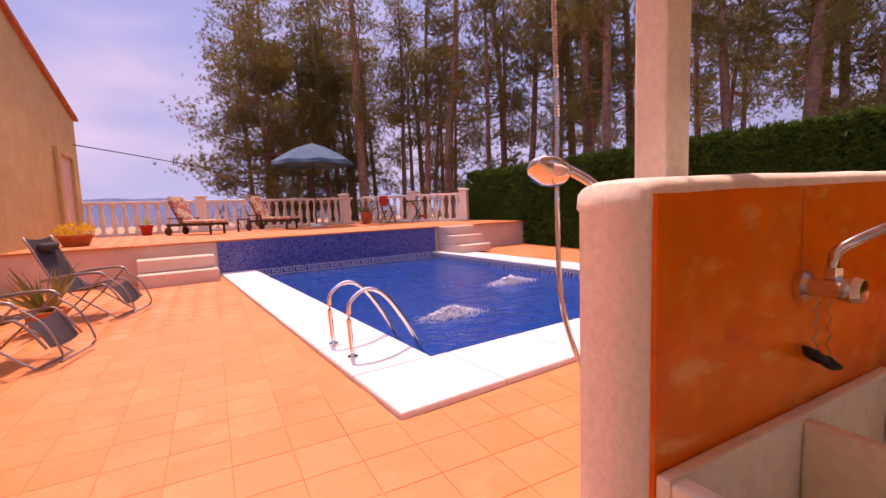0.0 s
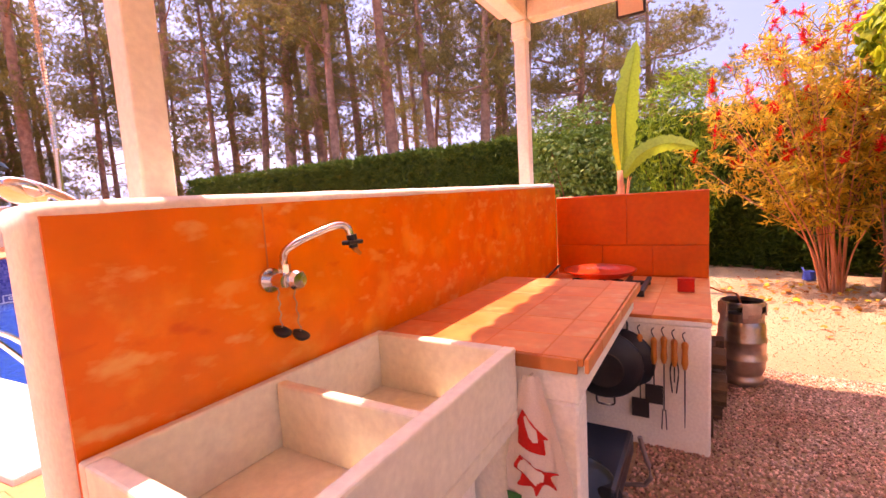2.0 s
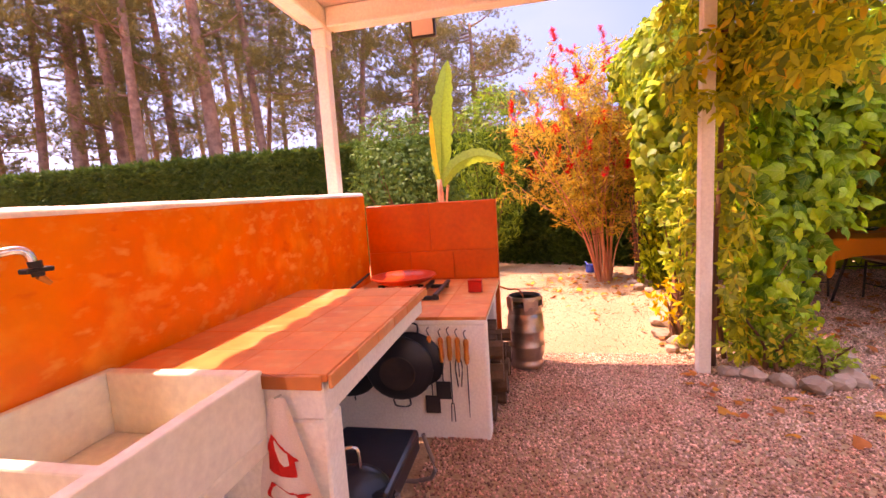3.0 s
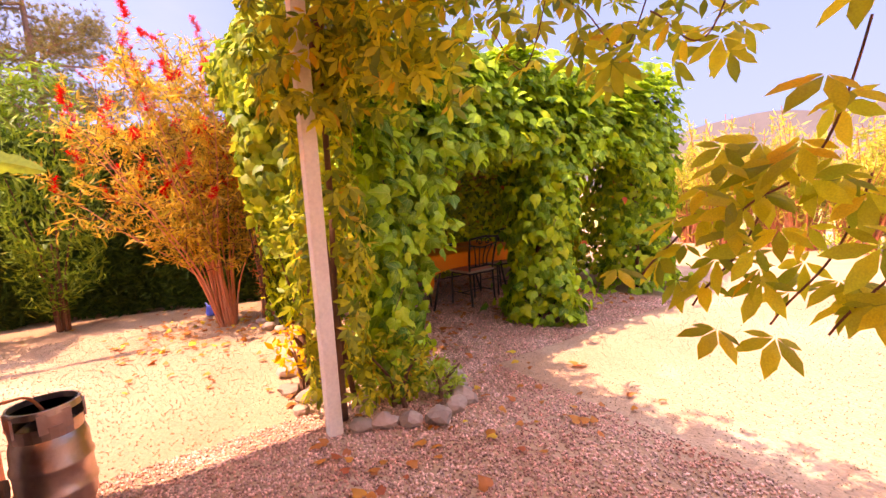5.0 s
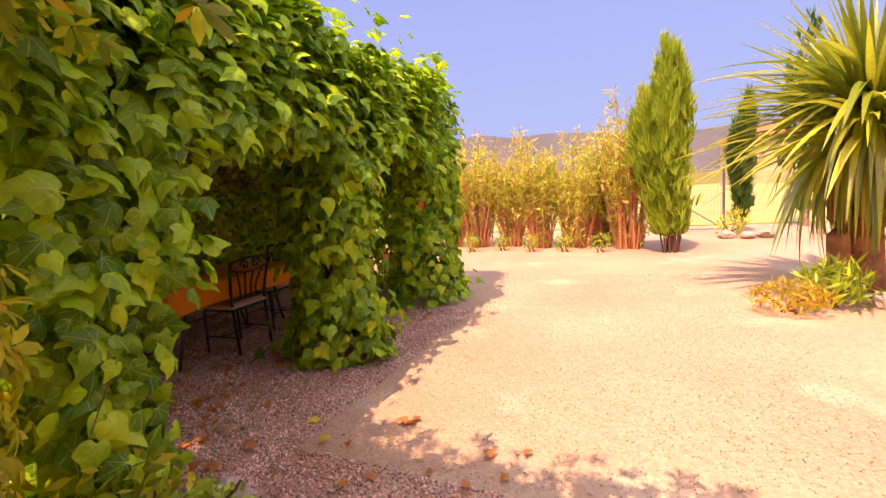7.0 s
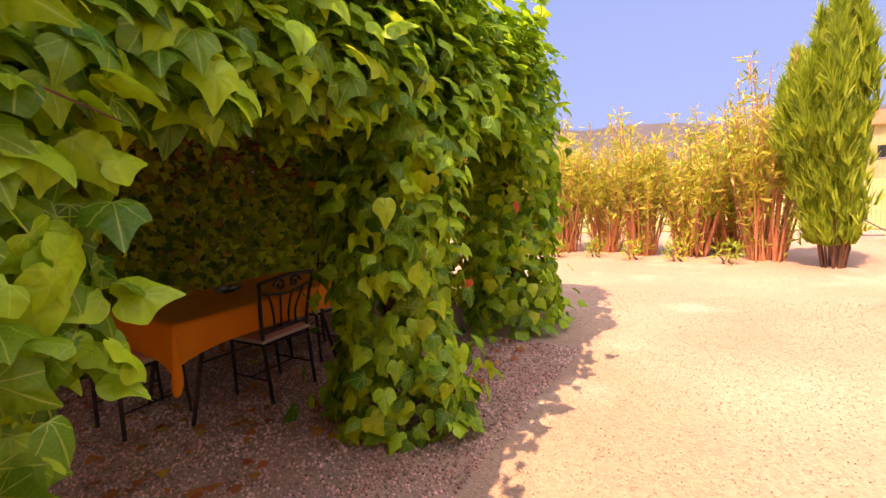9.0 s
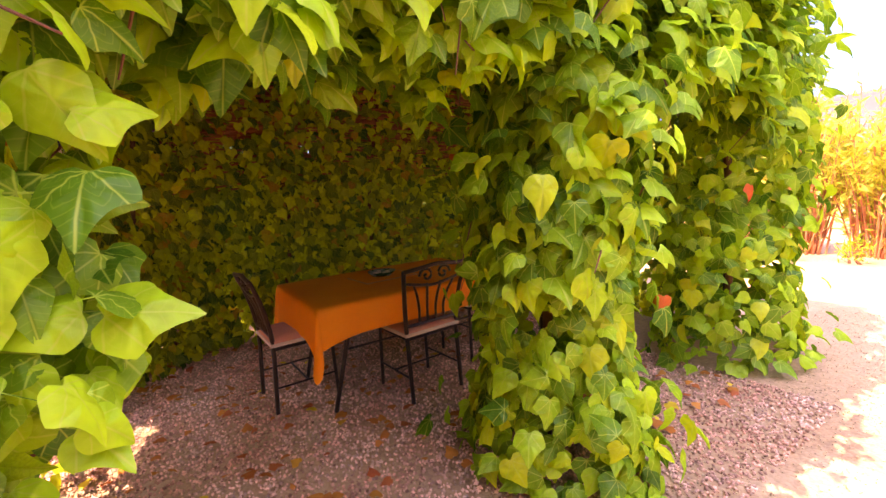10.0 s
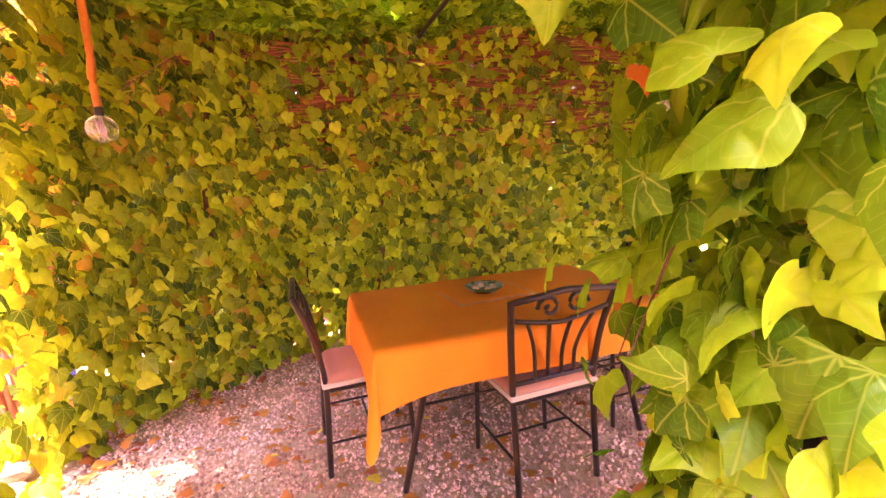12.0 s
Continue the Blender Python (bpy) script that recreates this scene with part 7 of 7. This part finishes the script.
# ---- pool terrace furniture ----
def relaxer(m):
    th = thing("reclining_chair", m, "folding reclining garden chair with dark fabric and grey tube frame", "chair", "reclining chairs by the pool")
    for s in (-1, 1):
        y = 0.30 * s
        part("side_tube", tube(bmesh.new(), bend([(-0.60, y, 1.22), (-0.36, y, 0.68), (-0.22, y, 0.44), (0.20, y, 0.50), (0.34, y, 0.46), (0.52, y, 0.20)], 5), 0.013, 8), M_ALU, th, smooth=True)
        part("armrest", tube(bmesh.new(), bend([(-0.44, y * 1.1, 0.60), (-0.1, y * 1.1, 0.66), (0.24, y * 1.1, 0.68), (0.34, y * 1.1, 0.62)], 5), 0.020, 8), M_ALU, th, smooth=True)
        part("leg", tube(bmesh.new(), [(0.30, y, 0.64), (-0.02, y, 0.30), (-0.34, y, 0.0)], 0.012, 7), M_ALU, th)
        part("leg", tube(bmesh.new(), [(-0.38, y, 0.60), (0.02, y, 0.30), (0.42, y, 0.0)], 0.012, 7), M_ALU, th)
        part("front_tube", tube(bmesh.new(), bend([(0.34, y, 0.60), (0.52, y, 0.44), (0.64, y, 0.14), (0.60, y, 0.06)], 4), 0.012, 7), M_ALU, th)
    for x in (-0.34, 0.42, 0.62):
        part("foot_bar", rod(bmesh.new(), (x, -0.30, 0.012 if x < 0.6 else 0.06), (x, 0.30, 0.012 if x < 0.6 else 0.06), 0.012, seg=7), M_ALU, th)

    def sling(name, prof, w):
        b = bmesh.new()
        rows = [[b.verts.new((x, y, z - 0.03 * (1 - (y / w) ** 2))) for y in np.linspace(-w, w, 7)] for x, _, z in bend([(x, 0, z) for x, z in prof], 4)]
        for r0, r1 in zip(rows, rows[1:]):
            for k in range(6):
                b.faces.new((r0[k], r0[k + 1], r1[k + 1], r1[k]))
        part(name, b, M_SLATE, th, smooth=True)
    sling("back_sling", ((-0.585, 1.20), (-0.355, 0.67), (-0.22, 0.43)), 0.27)
    sling("seat_sling", ((-0.22, 0.43), (0.0, 0.44), (0.20, 0.49)), 0.27)
    sling("leg_sling", ((0.34, 0.47), (0.44, 0.34), (0.52, 0.20)), 0.25)
    b = box(bmesh.new(), (-0.06, -0.2, -0.05), (0.06, 0.2, 0.05), 0.045, 3)
    part("head_pillow", b, M_SLATE, th, "dark padded head pillow").matrix_local = pose(-0.48, 0, 1.06, 0, -66, 0)
    return th


rc = relaxer(pose(-1.62, 8.05, 0, 0, 0, -14))
copy_thing(rc, pose(-1.92, 5.85, 0, 0, 0, -14))


def pot(m, r, h, mat, label, name="plant_pot"):
    th = thing(name, m, label, "plant pot")
    part("pot", lathe(bmesh.new(), [(r * 0.68, 0), (r * 0.95, h * 0.85), (r * 1.06, h * 0.86), (r * 1.06, h), (r * 0.92, h), (r * 0.86, h * 0.9), (0, h * 0.88)], 20), mat, th, smooth=False)
    return th


def spiky(th, z, n, ln, mat, name="leaves"):
    az, el = RNG.uniform(0, 6.283, n), RNG.uniform(0.35, 1.35, n)
    d = np.column_stack([np.cos(el) * np.cos(az), np.cos(el) * np.sin(az), np.sin(el)])
    scatter(name, ([(-0.05, 0, 0), (0.05, 0, 0), (0.04, 0.03, 0.5), (-0.04, 0.03, 0.5), (0, -0.02, 1)], [(0, 1, 2), (0, 2, 3), (3, 2, 4)]), np.tile([0, 0, z], (n, 1)) + 0.04 * d, towards(d, 0.08), RNG.uniform(0.6, 1.0, n) * ln, mat, th, "stuff")


t = pot(pose(-1.98, 7.35, 0), 0.23, 0.28, M_POT, "aloe in a shallow terracotta bowl on the tiles", "aloe_pot")
spiky(t, 0.22, 34, 0.75, L_ALOE)
t = pot(pose(-2.75, 12.7, RAISED), 0.34, 0.26, M_POT, "round pot of yellow flowers on the raised terrace", "flower_pot")
fp2, _ = in_ball(420, (0, 0, 0.38), (0.38, 0.38, 0.16), 0.4)
scatter("blossom", T_SMALL, fp2, any_turn(420), RNG.uniform(0.05, 0.09, 420), L_YELLOW, t, "stuff")
t = pot(pose(-1.9, 17.4, RAISED), 0.20, 0.34, M_REDPOT, "small red pot before the balustrade", "red_pot")
spiky(t, 0.3, 14, 0.35, L_CYP)
t = pot(pose(5.75, 17.6, RAISED), 0.26, 0.5, M_POT, "terracotta pot with a spiky plant by the pillar", "plant_pot")
spiky(t, 0.45, 30, 0.6, L_BUSH)
t = pot(pose(5.00, -5.62, 0), 0.11, 0.32, M_REDPOT, "tall red pot standing inside the arbour", "red_pot")
t = pot(pose(8.0, 16.9, RAISED), 0.2, 0.3, M_POT, "small pot with a bushy plant by the table", "plant_pot")
spiky(t, 0.28, 26, 0.5, L_BUSH)


def lounger(m):
    th = thing("sun_lounger", m, "dark wooden sun lounger with bright patterned cushion", "lounger", "sun loungers on the terrace")
    for s in (-1, 1):
        part("side_rail", box(bmesh.new(), (-0.55, 0.29 * s - 0.02, 0.28), (1.25, 0.29 * s + 0.02, 0.36), 0.006), M_TEAK, th)
        for x in (-0.45, 1.1):
            part("leg", box(bmesh.new(), (x - 0.03, 0.29 * s - 0.025, 0), (x + 0.03, 0.29 * s + 0.025, 0.279), 0.005), M_TEAK, th)
        part("arm", box(bmesh.new(), (-0.45, 0.33 * s - 0.03, 0.52), (0.15, 0.33 * s + 0.03, 0.55), 0.006), M_TEAK, th)
        part("arm_post", box(bmesh.new(), (0.05, 0.33 * s - 0.02, 0.30), (0.10, 0.33 * s + 0.02, 0.519), 0.004), M_TEAK, th)
    for k in range(10):
        part("slat", box(bmesh.new(), (-0.05 + 0.13 * k, -0.27, 0.345), (0.04 + 0.13 * k, 0.27, 0.365), 0.003), M_TEAK, th)
    part("wheel", rod(bmesh.new(), (-0.45, -0.36, 0.13), (-0.45, -0.32, 0.13), 0.13, seg=16), M_TEAK, th)
    part("wheel", rod(bmesh.new(), (-0.45, 0.32, 0.13), (-0.45, 0.36, 0.13), 0.13, seg=16), M_TEAK, th)
    part("seat_cushion", box(bmesh.new(), (-0.08, -0.28, 0.367), (1.24, 0.28, 0.46), 0.03, 2), M_PRINT2, th, "pale striped seat cushion")
    part("back_frame", box(bmesh.new(), (-0.02, -0.27, 0), (0.02, 0.27, 0.78), 0.006), M_TEAK, th).matrix_local = pose(-0.06, 0, 0.37, 0, -28, 0)
    part("back_cushion", box(bmesh.new(), (0.022, -0.28, 0.02), (0.12, 0.28, 0.92), 0.025, 2), M_PRINT, th, "multicoloured patterned back cushion").matrix_local = pose(-0.06, 0, 0.37, 0, -28, 0)
    return th


lg = lounger(pose(-0.65, 16.2, RAISED, 0, 0, -42))
copy_thing(lg, pose(1.75, 17.1, RAISED, 0, 0, -44))
st = thing("side_table", pose(0.98, 16.5, RAISED), "small dark wooden side table between the loungers", "table")
part("top", box(bmesh.new(), (-0.2, -0.2, 0.40), (0.2, 0.2, 0.44), 0.006), M_TEAK, st)
for sx in (-1, 1):
    for sy in (-1, 1):
        part("leg", box(bmesh.new(), (sx * 0.17 - 0.02, sy * 0.17 - 0.02, 0), (sx * 0.17 + 0.02, sy * 0.17 + 0.02, 0.399), 0.004), M_TEAK, st)

um = thing("parasol", pose(3.62, 17.3, RAISED), "open faded blue parasol on a thin pole", "parasol")
part("pole", rod(bmesh.new(), (0, 0, 0), (0, 0, 3.1), 0.025, seg=10), M_TEAK, um)
part("base", lathe(bmesh.new(), [(0.25, 0), (0.25, 0.05), (0.06, 0.12), (0.0, 0.12)], 16), M_RENDER, um)
b = bmesh.new()
rings = []
for r, z in ((0.02, 3.18), (0.55, 3.02), (1.05, 2.76), (1.5, 2.50), (1.52, 2.36)):
    rings.append([b.verts.new(((r if k % 2 == 0 or r > 1.51 else r * 0.965) * math.cos(math.pi * k / 8), (r if k % 2 == 0 or r > 1.51 else r * 0.965) * math.sin(math.pi * k / 8), z - (0.05 if k % 2 and r > 0.1 else 0))) for k in range(16)])
for p, q in zip(rings, rings[1:]):
    for k in range(16):
        b.faces.new((p[k], p[(k + 1) % 16], q[(k + 1) % 16], q[k]))
part("canopy", b, M_UMB, um, "faded blue canvas canopy")
for k in range(8):
    a = math.pi * k / 4
    part("rib", rod(bmesh.new(), (0, 0, 3.14), (1.48 * math.cos(a), 1.48 * math.sin(a), 2.47), 0.008, seg=5), M_TEAK, um)


def balustrade(p0, p1, pillars, label, h=1.15):
    d = Vector(p1) - Vector(p0)
    th = thing("balustrade", Matrix.Translation((p0[0], p0[1], RAISED)) @ Matrix.Rotation(math.atan2(d.y, d.x), 4, "Z"), label, "balustrade", "white balustrades", "structure")
    ln = d.length
    part("handrail", box(bmesh.new(), (0, -0.10, h - 0.09), (ln, 0.10, h), 0.02, 2), M_WHITE, th)
    part("plinth", box(bmesh.new(), (0, -0.09, 0), (ln, 0.09, 0.10), 0.01), M_WHITE, th)
    prof = [(0.085, 0.10), (0.085, 0.16), (0.05, 0.20), (0.08, 0.32), (0.10, 0.46), (0.082, 0.60), (0.05, 0.80), (0.045, 0.90), (0.075, 0.95), (0.085, 1.00), (0.085, h - 0.09)]
    b = lathe(bmesh.new(), prof, 10)
    me = bpy.data.meshes.new("baluster")
    b.to_mesh(me)
    b.free()
    me.shade_smooth()
    me.materials.append(M_WHITE)
    n = int(ln / 0.30)
    for k in range(n):
        x = ln * (k + 0.5) / n
        if min(abs(x - q) for q in pillars) > 0.2:
            lay(me, th, Matrix.Translation((x, 0, 0)))
    for q in pillars:
        part("pillar", box(bmesh.new(), (q - 0.16, -0.16, 0), (q + 0.16, 0.16, h + 0.08), 0.015), M_WHITE, th)
        part("pillar_cap", box(bmesh.new(), (q - 0.20, -0.20, h + 0.081), (q + 0.20, 0.20, h + 0.16), 0.02), M_WHITE, th)


balustrade((-3.6, 17.85), (5.6, 19.1), (3.35, 8.9), "white cast-stone balustrade along the back of the terrace")
balustrade((5.9, 19.0), (9.3, 15.3), (2.6, 4.85), "white cast-stone balustrade at the end of the terrace")

# bistro corner
bc = thing("folding_chair", pose(6.55, 17.3, RAISED, 0, 0, 30), "dark folding chair with a red towel over its back", "chair")
for s in (-1, 1):
    part("leg", rod(bmesh.new(), (0.25, 0.24 * s, 0), (-0.22, 0.24 * s, 0.98), 0.022, seg=6), M_TEAK, bc)
    part("leg", rod(bmesh.new(), (-0.25, 0.22 * s, 0), (0.22, 0.22 * s, 0.5), 0.022, seg=6), M_TEAK, bc)
    part("arm", box(bmesh.new(), (-0.15, 0.26 * s - 0.03, 0.66), (0.28, 0.26 * s + 0.03, 0.69), 0.005), M_TEAK, bc)
for k in range(5):
    part("seat_slat", box(bmesh.new(), (-0.2 + 0.09 * k, -0.24, 0.47), (-0.13 + 0.09 * k, 0.24, 0.49), 0.003), M_TEAK, bc)
part("towel", box(bmesh.new(), (-0.25, -0.2, 0.72), (-0.16, 0.2, 1.14), 0.03, 2), M_REDPOT, bc, "red towel folded over the back")
ft = thing("folding_table", pose(7.75, 17.0, RAISED), "small dark folding table on crossed legs", "table")
part("top", rod(bmesh.new(), (0, 0, 0.87), (0, 0, 0.90), 0.42, seg=20), M_TEAK, ft)
for s in (-1, 1):
    part("leg", rod(bmesh.new(), (-0.32, 0.2 * s, 0), (0.28, 0.2 * s, 0.87), 0.02, seg=6), M_TEAK, ft)
    part("leg", rod(bmesh.new(), (0.32, 0.17 * s, 0), (-0.28, 0.17 * s, 0.87), 0.02, seg=6), M_TEAK, ft)
for k, (x, y, z, a) in enumerate(((9.0, 14.3, 0, 20), (9.35, 13.9, 0.0, 70), (9.15, 14.1, 0.17, 45))):
    cs = thing("pool_float", pose(x, y, z + 0.0, 0, 0, a), "flat red plastic pool float by the hedge", "float", "red floats by the hedge")
    part("pad", box(bmesh.new(), (-0.55, -0.35, 0), (0.55, 0.35, 0.16), 0.06, 2), M_REDPOT, cs)
    part("pillow", box(bmesh.new(), (-0.53, -0.3, 0.12), (-0.3, 0.3, 0.23), 0.05, 2), M_REDPOT, cs)

# gabled house at the terrace
gh = thing("gable_house", pose(0, 0, 0), "ochre gabled house wall with a framed doorway", "house", kind="structure")
b = bmesh.new()
outline = [(18.0, -0.1), (18.0, 4.55), (10.5, 6.7), (3.0, 4.55), (3.0, -0.1)]
f0 = [b.verts.new((-3.62, y, z)) for y, z in outline]
f1 = [b.verts.new((-9.5, y, z)) for y, z in outline]
b.faces.new(f0)
b.faces.new(f1[::-1])
for k in range(5):
    b.faces.new((f0[k], f0[(k + 1) % 5], f1[(k + 1) % 5], f1[k]))
bmesh.ops.recalc_face_normals(b, faces=b.faces)
part("wall", b, M_HOUSE, gh)
for (y0, z0), (y1, z1) in (((18.15, 4.55), (10.5, 6.75)), ((10.5, 6.75), (2.85, 4.55))):
    b = bmesh.new()
    v = [b.verts.new(p) for p in ((-3.52, y0, z0), (-3.52, y1, z1), (-9.6, y1, z1), (-9.6, y0, z0), (-3.52, y0, z0 + 0.10), (-3.52, y1, z1 + 0.10), (-9.6, y1, z1 + 0.10), (-9.6, y0, z0 + 0.10))]
    for q in ((0, 1, 2, 3), (7, 6, 5, 4), (0, 4, 5, 1), (1, 5, 6, 2), (2, 6, 7, 3), (3, 7, 4, 0)):
        b.faces.new([v[k] for k in q])
    bmesh.ops.recalc_face_normals(b, faces=b.faces)
    part("roof_slope", b, M_ROOF, gh)
dr = part("door", box(bmesh.new(), (-3.64, 15.75, RAISED), (-3.60, 16.95, 3.25), 0.004), M_CREAM, gh, "pale door in a raised surround")
for lo, hi in (((-3.62, 15.5, RAISED), (-3.52, 15.74, 3.45)), ((-3.62, 16.96, RAISED), (-3.52, 17.2, 3.45)), ((-3.62, 15.742, 3.252), (-3.52, 16.958, 3.45))):
    part("surround", box(bmesh.new(), lo, hi, 0.01), M_HOUSE, gh)
wire = tagged(part("overhead_cable", tube(bmesh.new(), bend([(-3.6, 17.6, 3.75), (2.0, 26, 3.6), (9, 36, 4.2)], 8), 0.018, 5), M_BLACK), "thin black overhead cable from the house", "cable")

# ---- loose leaves and gravel ----
n = 420
lp = np.column_stack([RNG.uniform(4.6, 8.0, n), RNG.uniform(-6.5, -2.6, n), np.full(n, 0.012)])
n2 = 320
lp2 = np.column_stack([RNG.normal(7.3, 0.8, n2), RNG.normal(-2.0, 0.7, n2), np.full(n2, 0.012)])
n3 = 100
lp3 = np.column_stack([RNG.uniform(2.9, 5.0, n3), RNG.uniform(-4.2, -2.0, n3), np.full(n3, 0.012)])
lp = np.concatenate([lp, lp2, lp3])
lp[:, 2] += RNG.uniform(0, 0.012, len(lp))
scatter("fallen_leaves", T_IVY, lp, frames_of(np.tile([0, 0, 1.0], (len(lp), 1)), (1, 0, 0), 1.5, 0.25), RNG.uniform(0.03, 0.08, len(lp)), L_DRY, kind="stuff", label="dry orange and yellow leaves on the gravel", category="leaves")
M_PEBBLE = surface("pebble", (0.60, 0.29, 0.19), (0.74, 0.47, 0.34), 0.9, 3, 60, 0.0, vary=0.50)
M_PEBBLE_PALE = surface("pale_pebble", (0.47, 0.33, 0.185), (0.54, 0.395, 0.235), 0.9, 3, 60, 0.0, vary=0.30)
T_PEB = ([(1, 0, 0), (-1, 0, 0.1), (0, 1, -0.1), (0, -0.9, 0), (0.1, 0, 0.6), (0, 0.1, -0.6)], [(0, 2, 4), (2, 1, 4), (1, 3, 4), (3, 0, 4), (2, 0, 5), (1, 2, 5), (3, 1, 5), (0, 3, 5)])


def gravel(name, count, x0, x1, y0, y1, s0, s1, mat, label):
    p = np.column_stack([RNG.uniform(x0, x1, count), RNG.uniform(y0, y1, count), np.full(count, -0.006)])
    scatter(name, T_PEB, p, any_turn(count), RNG.uniform(s0, s1, count), mat, kind="stuff", label=label, category="gravel")


gravel("gravel_arbour", 34000, 4.2, 8.1, -6.6, -2.7, 0.006, 0.014, M_PEBBLE, "loose grey-pink gravel under the arbour")
gravel("gravel_porch", 30000, 1.8, 4.4, -3.7, -0.3, 0.006, 0.013, M_PEBBLE, "loose grey-pink gravel before the barbecue")
M_PEBBLE_DARK = surface("brown_pebble", (0.34, 0.17, 0.105), (0.44, 0.24, 0.15), 0.9, 3, 60, 0.0, vary=0.4)
gravel("gravel_dark", 8000, 1.8, 4.4, -3.0, -0.3, 0.005, 0.012, M_PEBBLE_DARK, "brown chips among the porch gravel")
gravel("gravel_dark", 9000, 4.2, 8.1, -6.6, -2.7, 0.005, 0.012, M_PEBBLE_DARK, "brown chips among the arbour gravel")
gravel("gravel_garden", 8000, 4.2, 8.5, -2.8, 0.2, 0.004, 0.009, M_PEBBLE_PALE, "pale gravel round the bushes")
gravel("gravel_yard", 15000, 1.2, 4.9, -8.8, -3.4, 0.003, 0.007, M_PEBBLE_PALE, "pale sunlit gravel of the yard")

# ---- terrace tiles, last ----
floor = thing("terrace_floor", pose(0, 0, 0), "warm terracotta tiled pool terrace", "floor", kind="structure")
TS = 0.333
pool_inv = POOL.inverted()
cells = []
for i in range(-18, 34):
    for j in range(2, 42):
        x, y = (i + 0.5) * TS, (j + 0.5) * TS
        q = pool_inv @ Vector((x, y, 0))
        if q.y > V1 + 0.12 or x > 10.05:
            continue
        if q.x > -0.15 and q.x < U1 + CW + 0.12 and q.y > -0.15:
            continue
        cells.append((math.hypot(x - 0.6, y - 2.2) + (100 if x > 6.2 else 0), x, y))
cells.sort()
me_t = tile_mesh(TS, TS, 0.02, M_TILE)
for _, x, y in cells[:300]:
    lay(me_t, floor, Matrix.Translation((x, y, 0.004)))
b = box(bmesh.new(), (-TS / 2 + 0.0025, -TS / 2 + 0.0025, -0.02), (TS / 2 - 0.0025, TS / 2 - 0.0025, 0), 0.003)
tv = [tuple(v.co) for v in b.verts]
bmesh.ops.triangulate(b, faces=b.faces)
tf = [tuple(v.index for v in f.verts) for f in b.faces]
b.free()
rest = np.array([(x, y, 0.004) for _, x, y in cells[300:]])
scatter("tile_field", (tv, tf), rest, np.tile(np.eye(3), (len(rest), 1, 1)), np.ones(len(rest)), M_TILE, floor, "stuff")
b = bmesh.new()
for lo, hi in (((-6, 0.67, -0.012), (0.35, 11.4, 0.0005)), ((0.351, 0.67, -0.012), (10.05, 2.62, 0.0005)), ((7.6, 2.621, -0.012), (10.05, 12.5, 0.0005))):
    box(b, lo, hi)
part("grout_bed", b, M_GROUT, floor)
b = box(box(bmesh.new(), (-1.2, -0.8, -0.02), (-0.002, V1 - 0.01, -0.003)), (0, -0.8, -0.02), (U1 + CW + 0.6, -0.002, -0.003))
box(b, (U1 + CW + 0.002, 0, -0.02), (U1 + CW + 0.8, V1 - 1.3, -0.003))
part("edge_strip", b, M_TILE, floor).matrix_local = POOL
rt = []
for i in range(-19, 33):
    for j in range(27):
        u, v = (i + 0.5) * TS, V1 + (j + 0.55) * TS
        rt.append(tuple(POOL @ Vector((u, v, RAISED + 0.004))))
rt = np.array(rt)
c6, s6 = math.cos(radians(6)), math.sin(radians(6))
scatter("raised_tiles", (tv, tf), rt, np.tile(np.array([[c6, -s6, 0], [s6, c6, 0], [0, 0, 1]]), (len(rt), 1, 1)), np.ones(len(rt)), M_TILE, raised, "stuff")
# the ivy leaves that hang nearest the way in, each a piece of its own
L_RUST = leafy("rust_leaf", (0.55, 0.09, 0.012), (0.62, 0.15, 0.015), None, 0.4)
rp_ = np.array([(4.47, -3.29, 1.56), (4.44, -5.18, 0.88), (4.92, -4.50, 1.52), (4.42, -5.9, 1.3), (4.46, -2.9, 1.2)])
pieces("rust_leaf", T_IVY, rp_, frames_of(np.tile([-1, 0.1, 0.3], (len(rp_), 1)), (0, 0, -1), 0.4, 0.4), np.array([0.08, 0.075, 0.05, 0.08, 0.08]), L_RUST, arbour)
for shape, picks in ((finer(T_IVY), near[::2]), (finer(T_HEART), near[1::2])):
    v, f = [tuple(q) for q in shape[0]], list(shape[1])
    b0 = len(v)
    v += [(-0.014, 0, 0), (0.014, 0, 0), (0.011, -0.55, -0.22), (-0.011, -0.55, -0.22)]
    f += [(b0, b0 + 1, b0 + 2), (b0, b0 + 2, b0 + 3)]
    me_v = raw_mesh("ivy_leaf", v, f)
    leaf_map(me_v, np.array(v)[np.array(f).ravel()][:, :2])
    me_v.materials.append(L_IVY)
    for q, r, s_ in zip(fp[picks], fr_[picks], fs[picks]):
        ob = new("ivy_leaf", me_v)
        ob.parent = arbour
        ob.matrix_local = Matrix.Translation(q) @ Matrix([list(map(float, w)) for w in r]).to_4x4() @ Matrix.Scale(float(s_ * 1.1), 4)
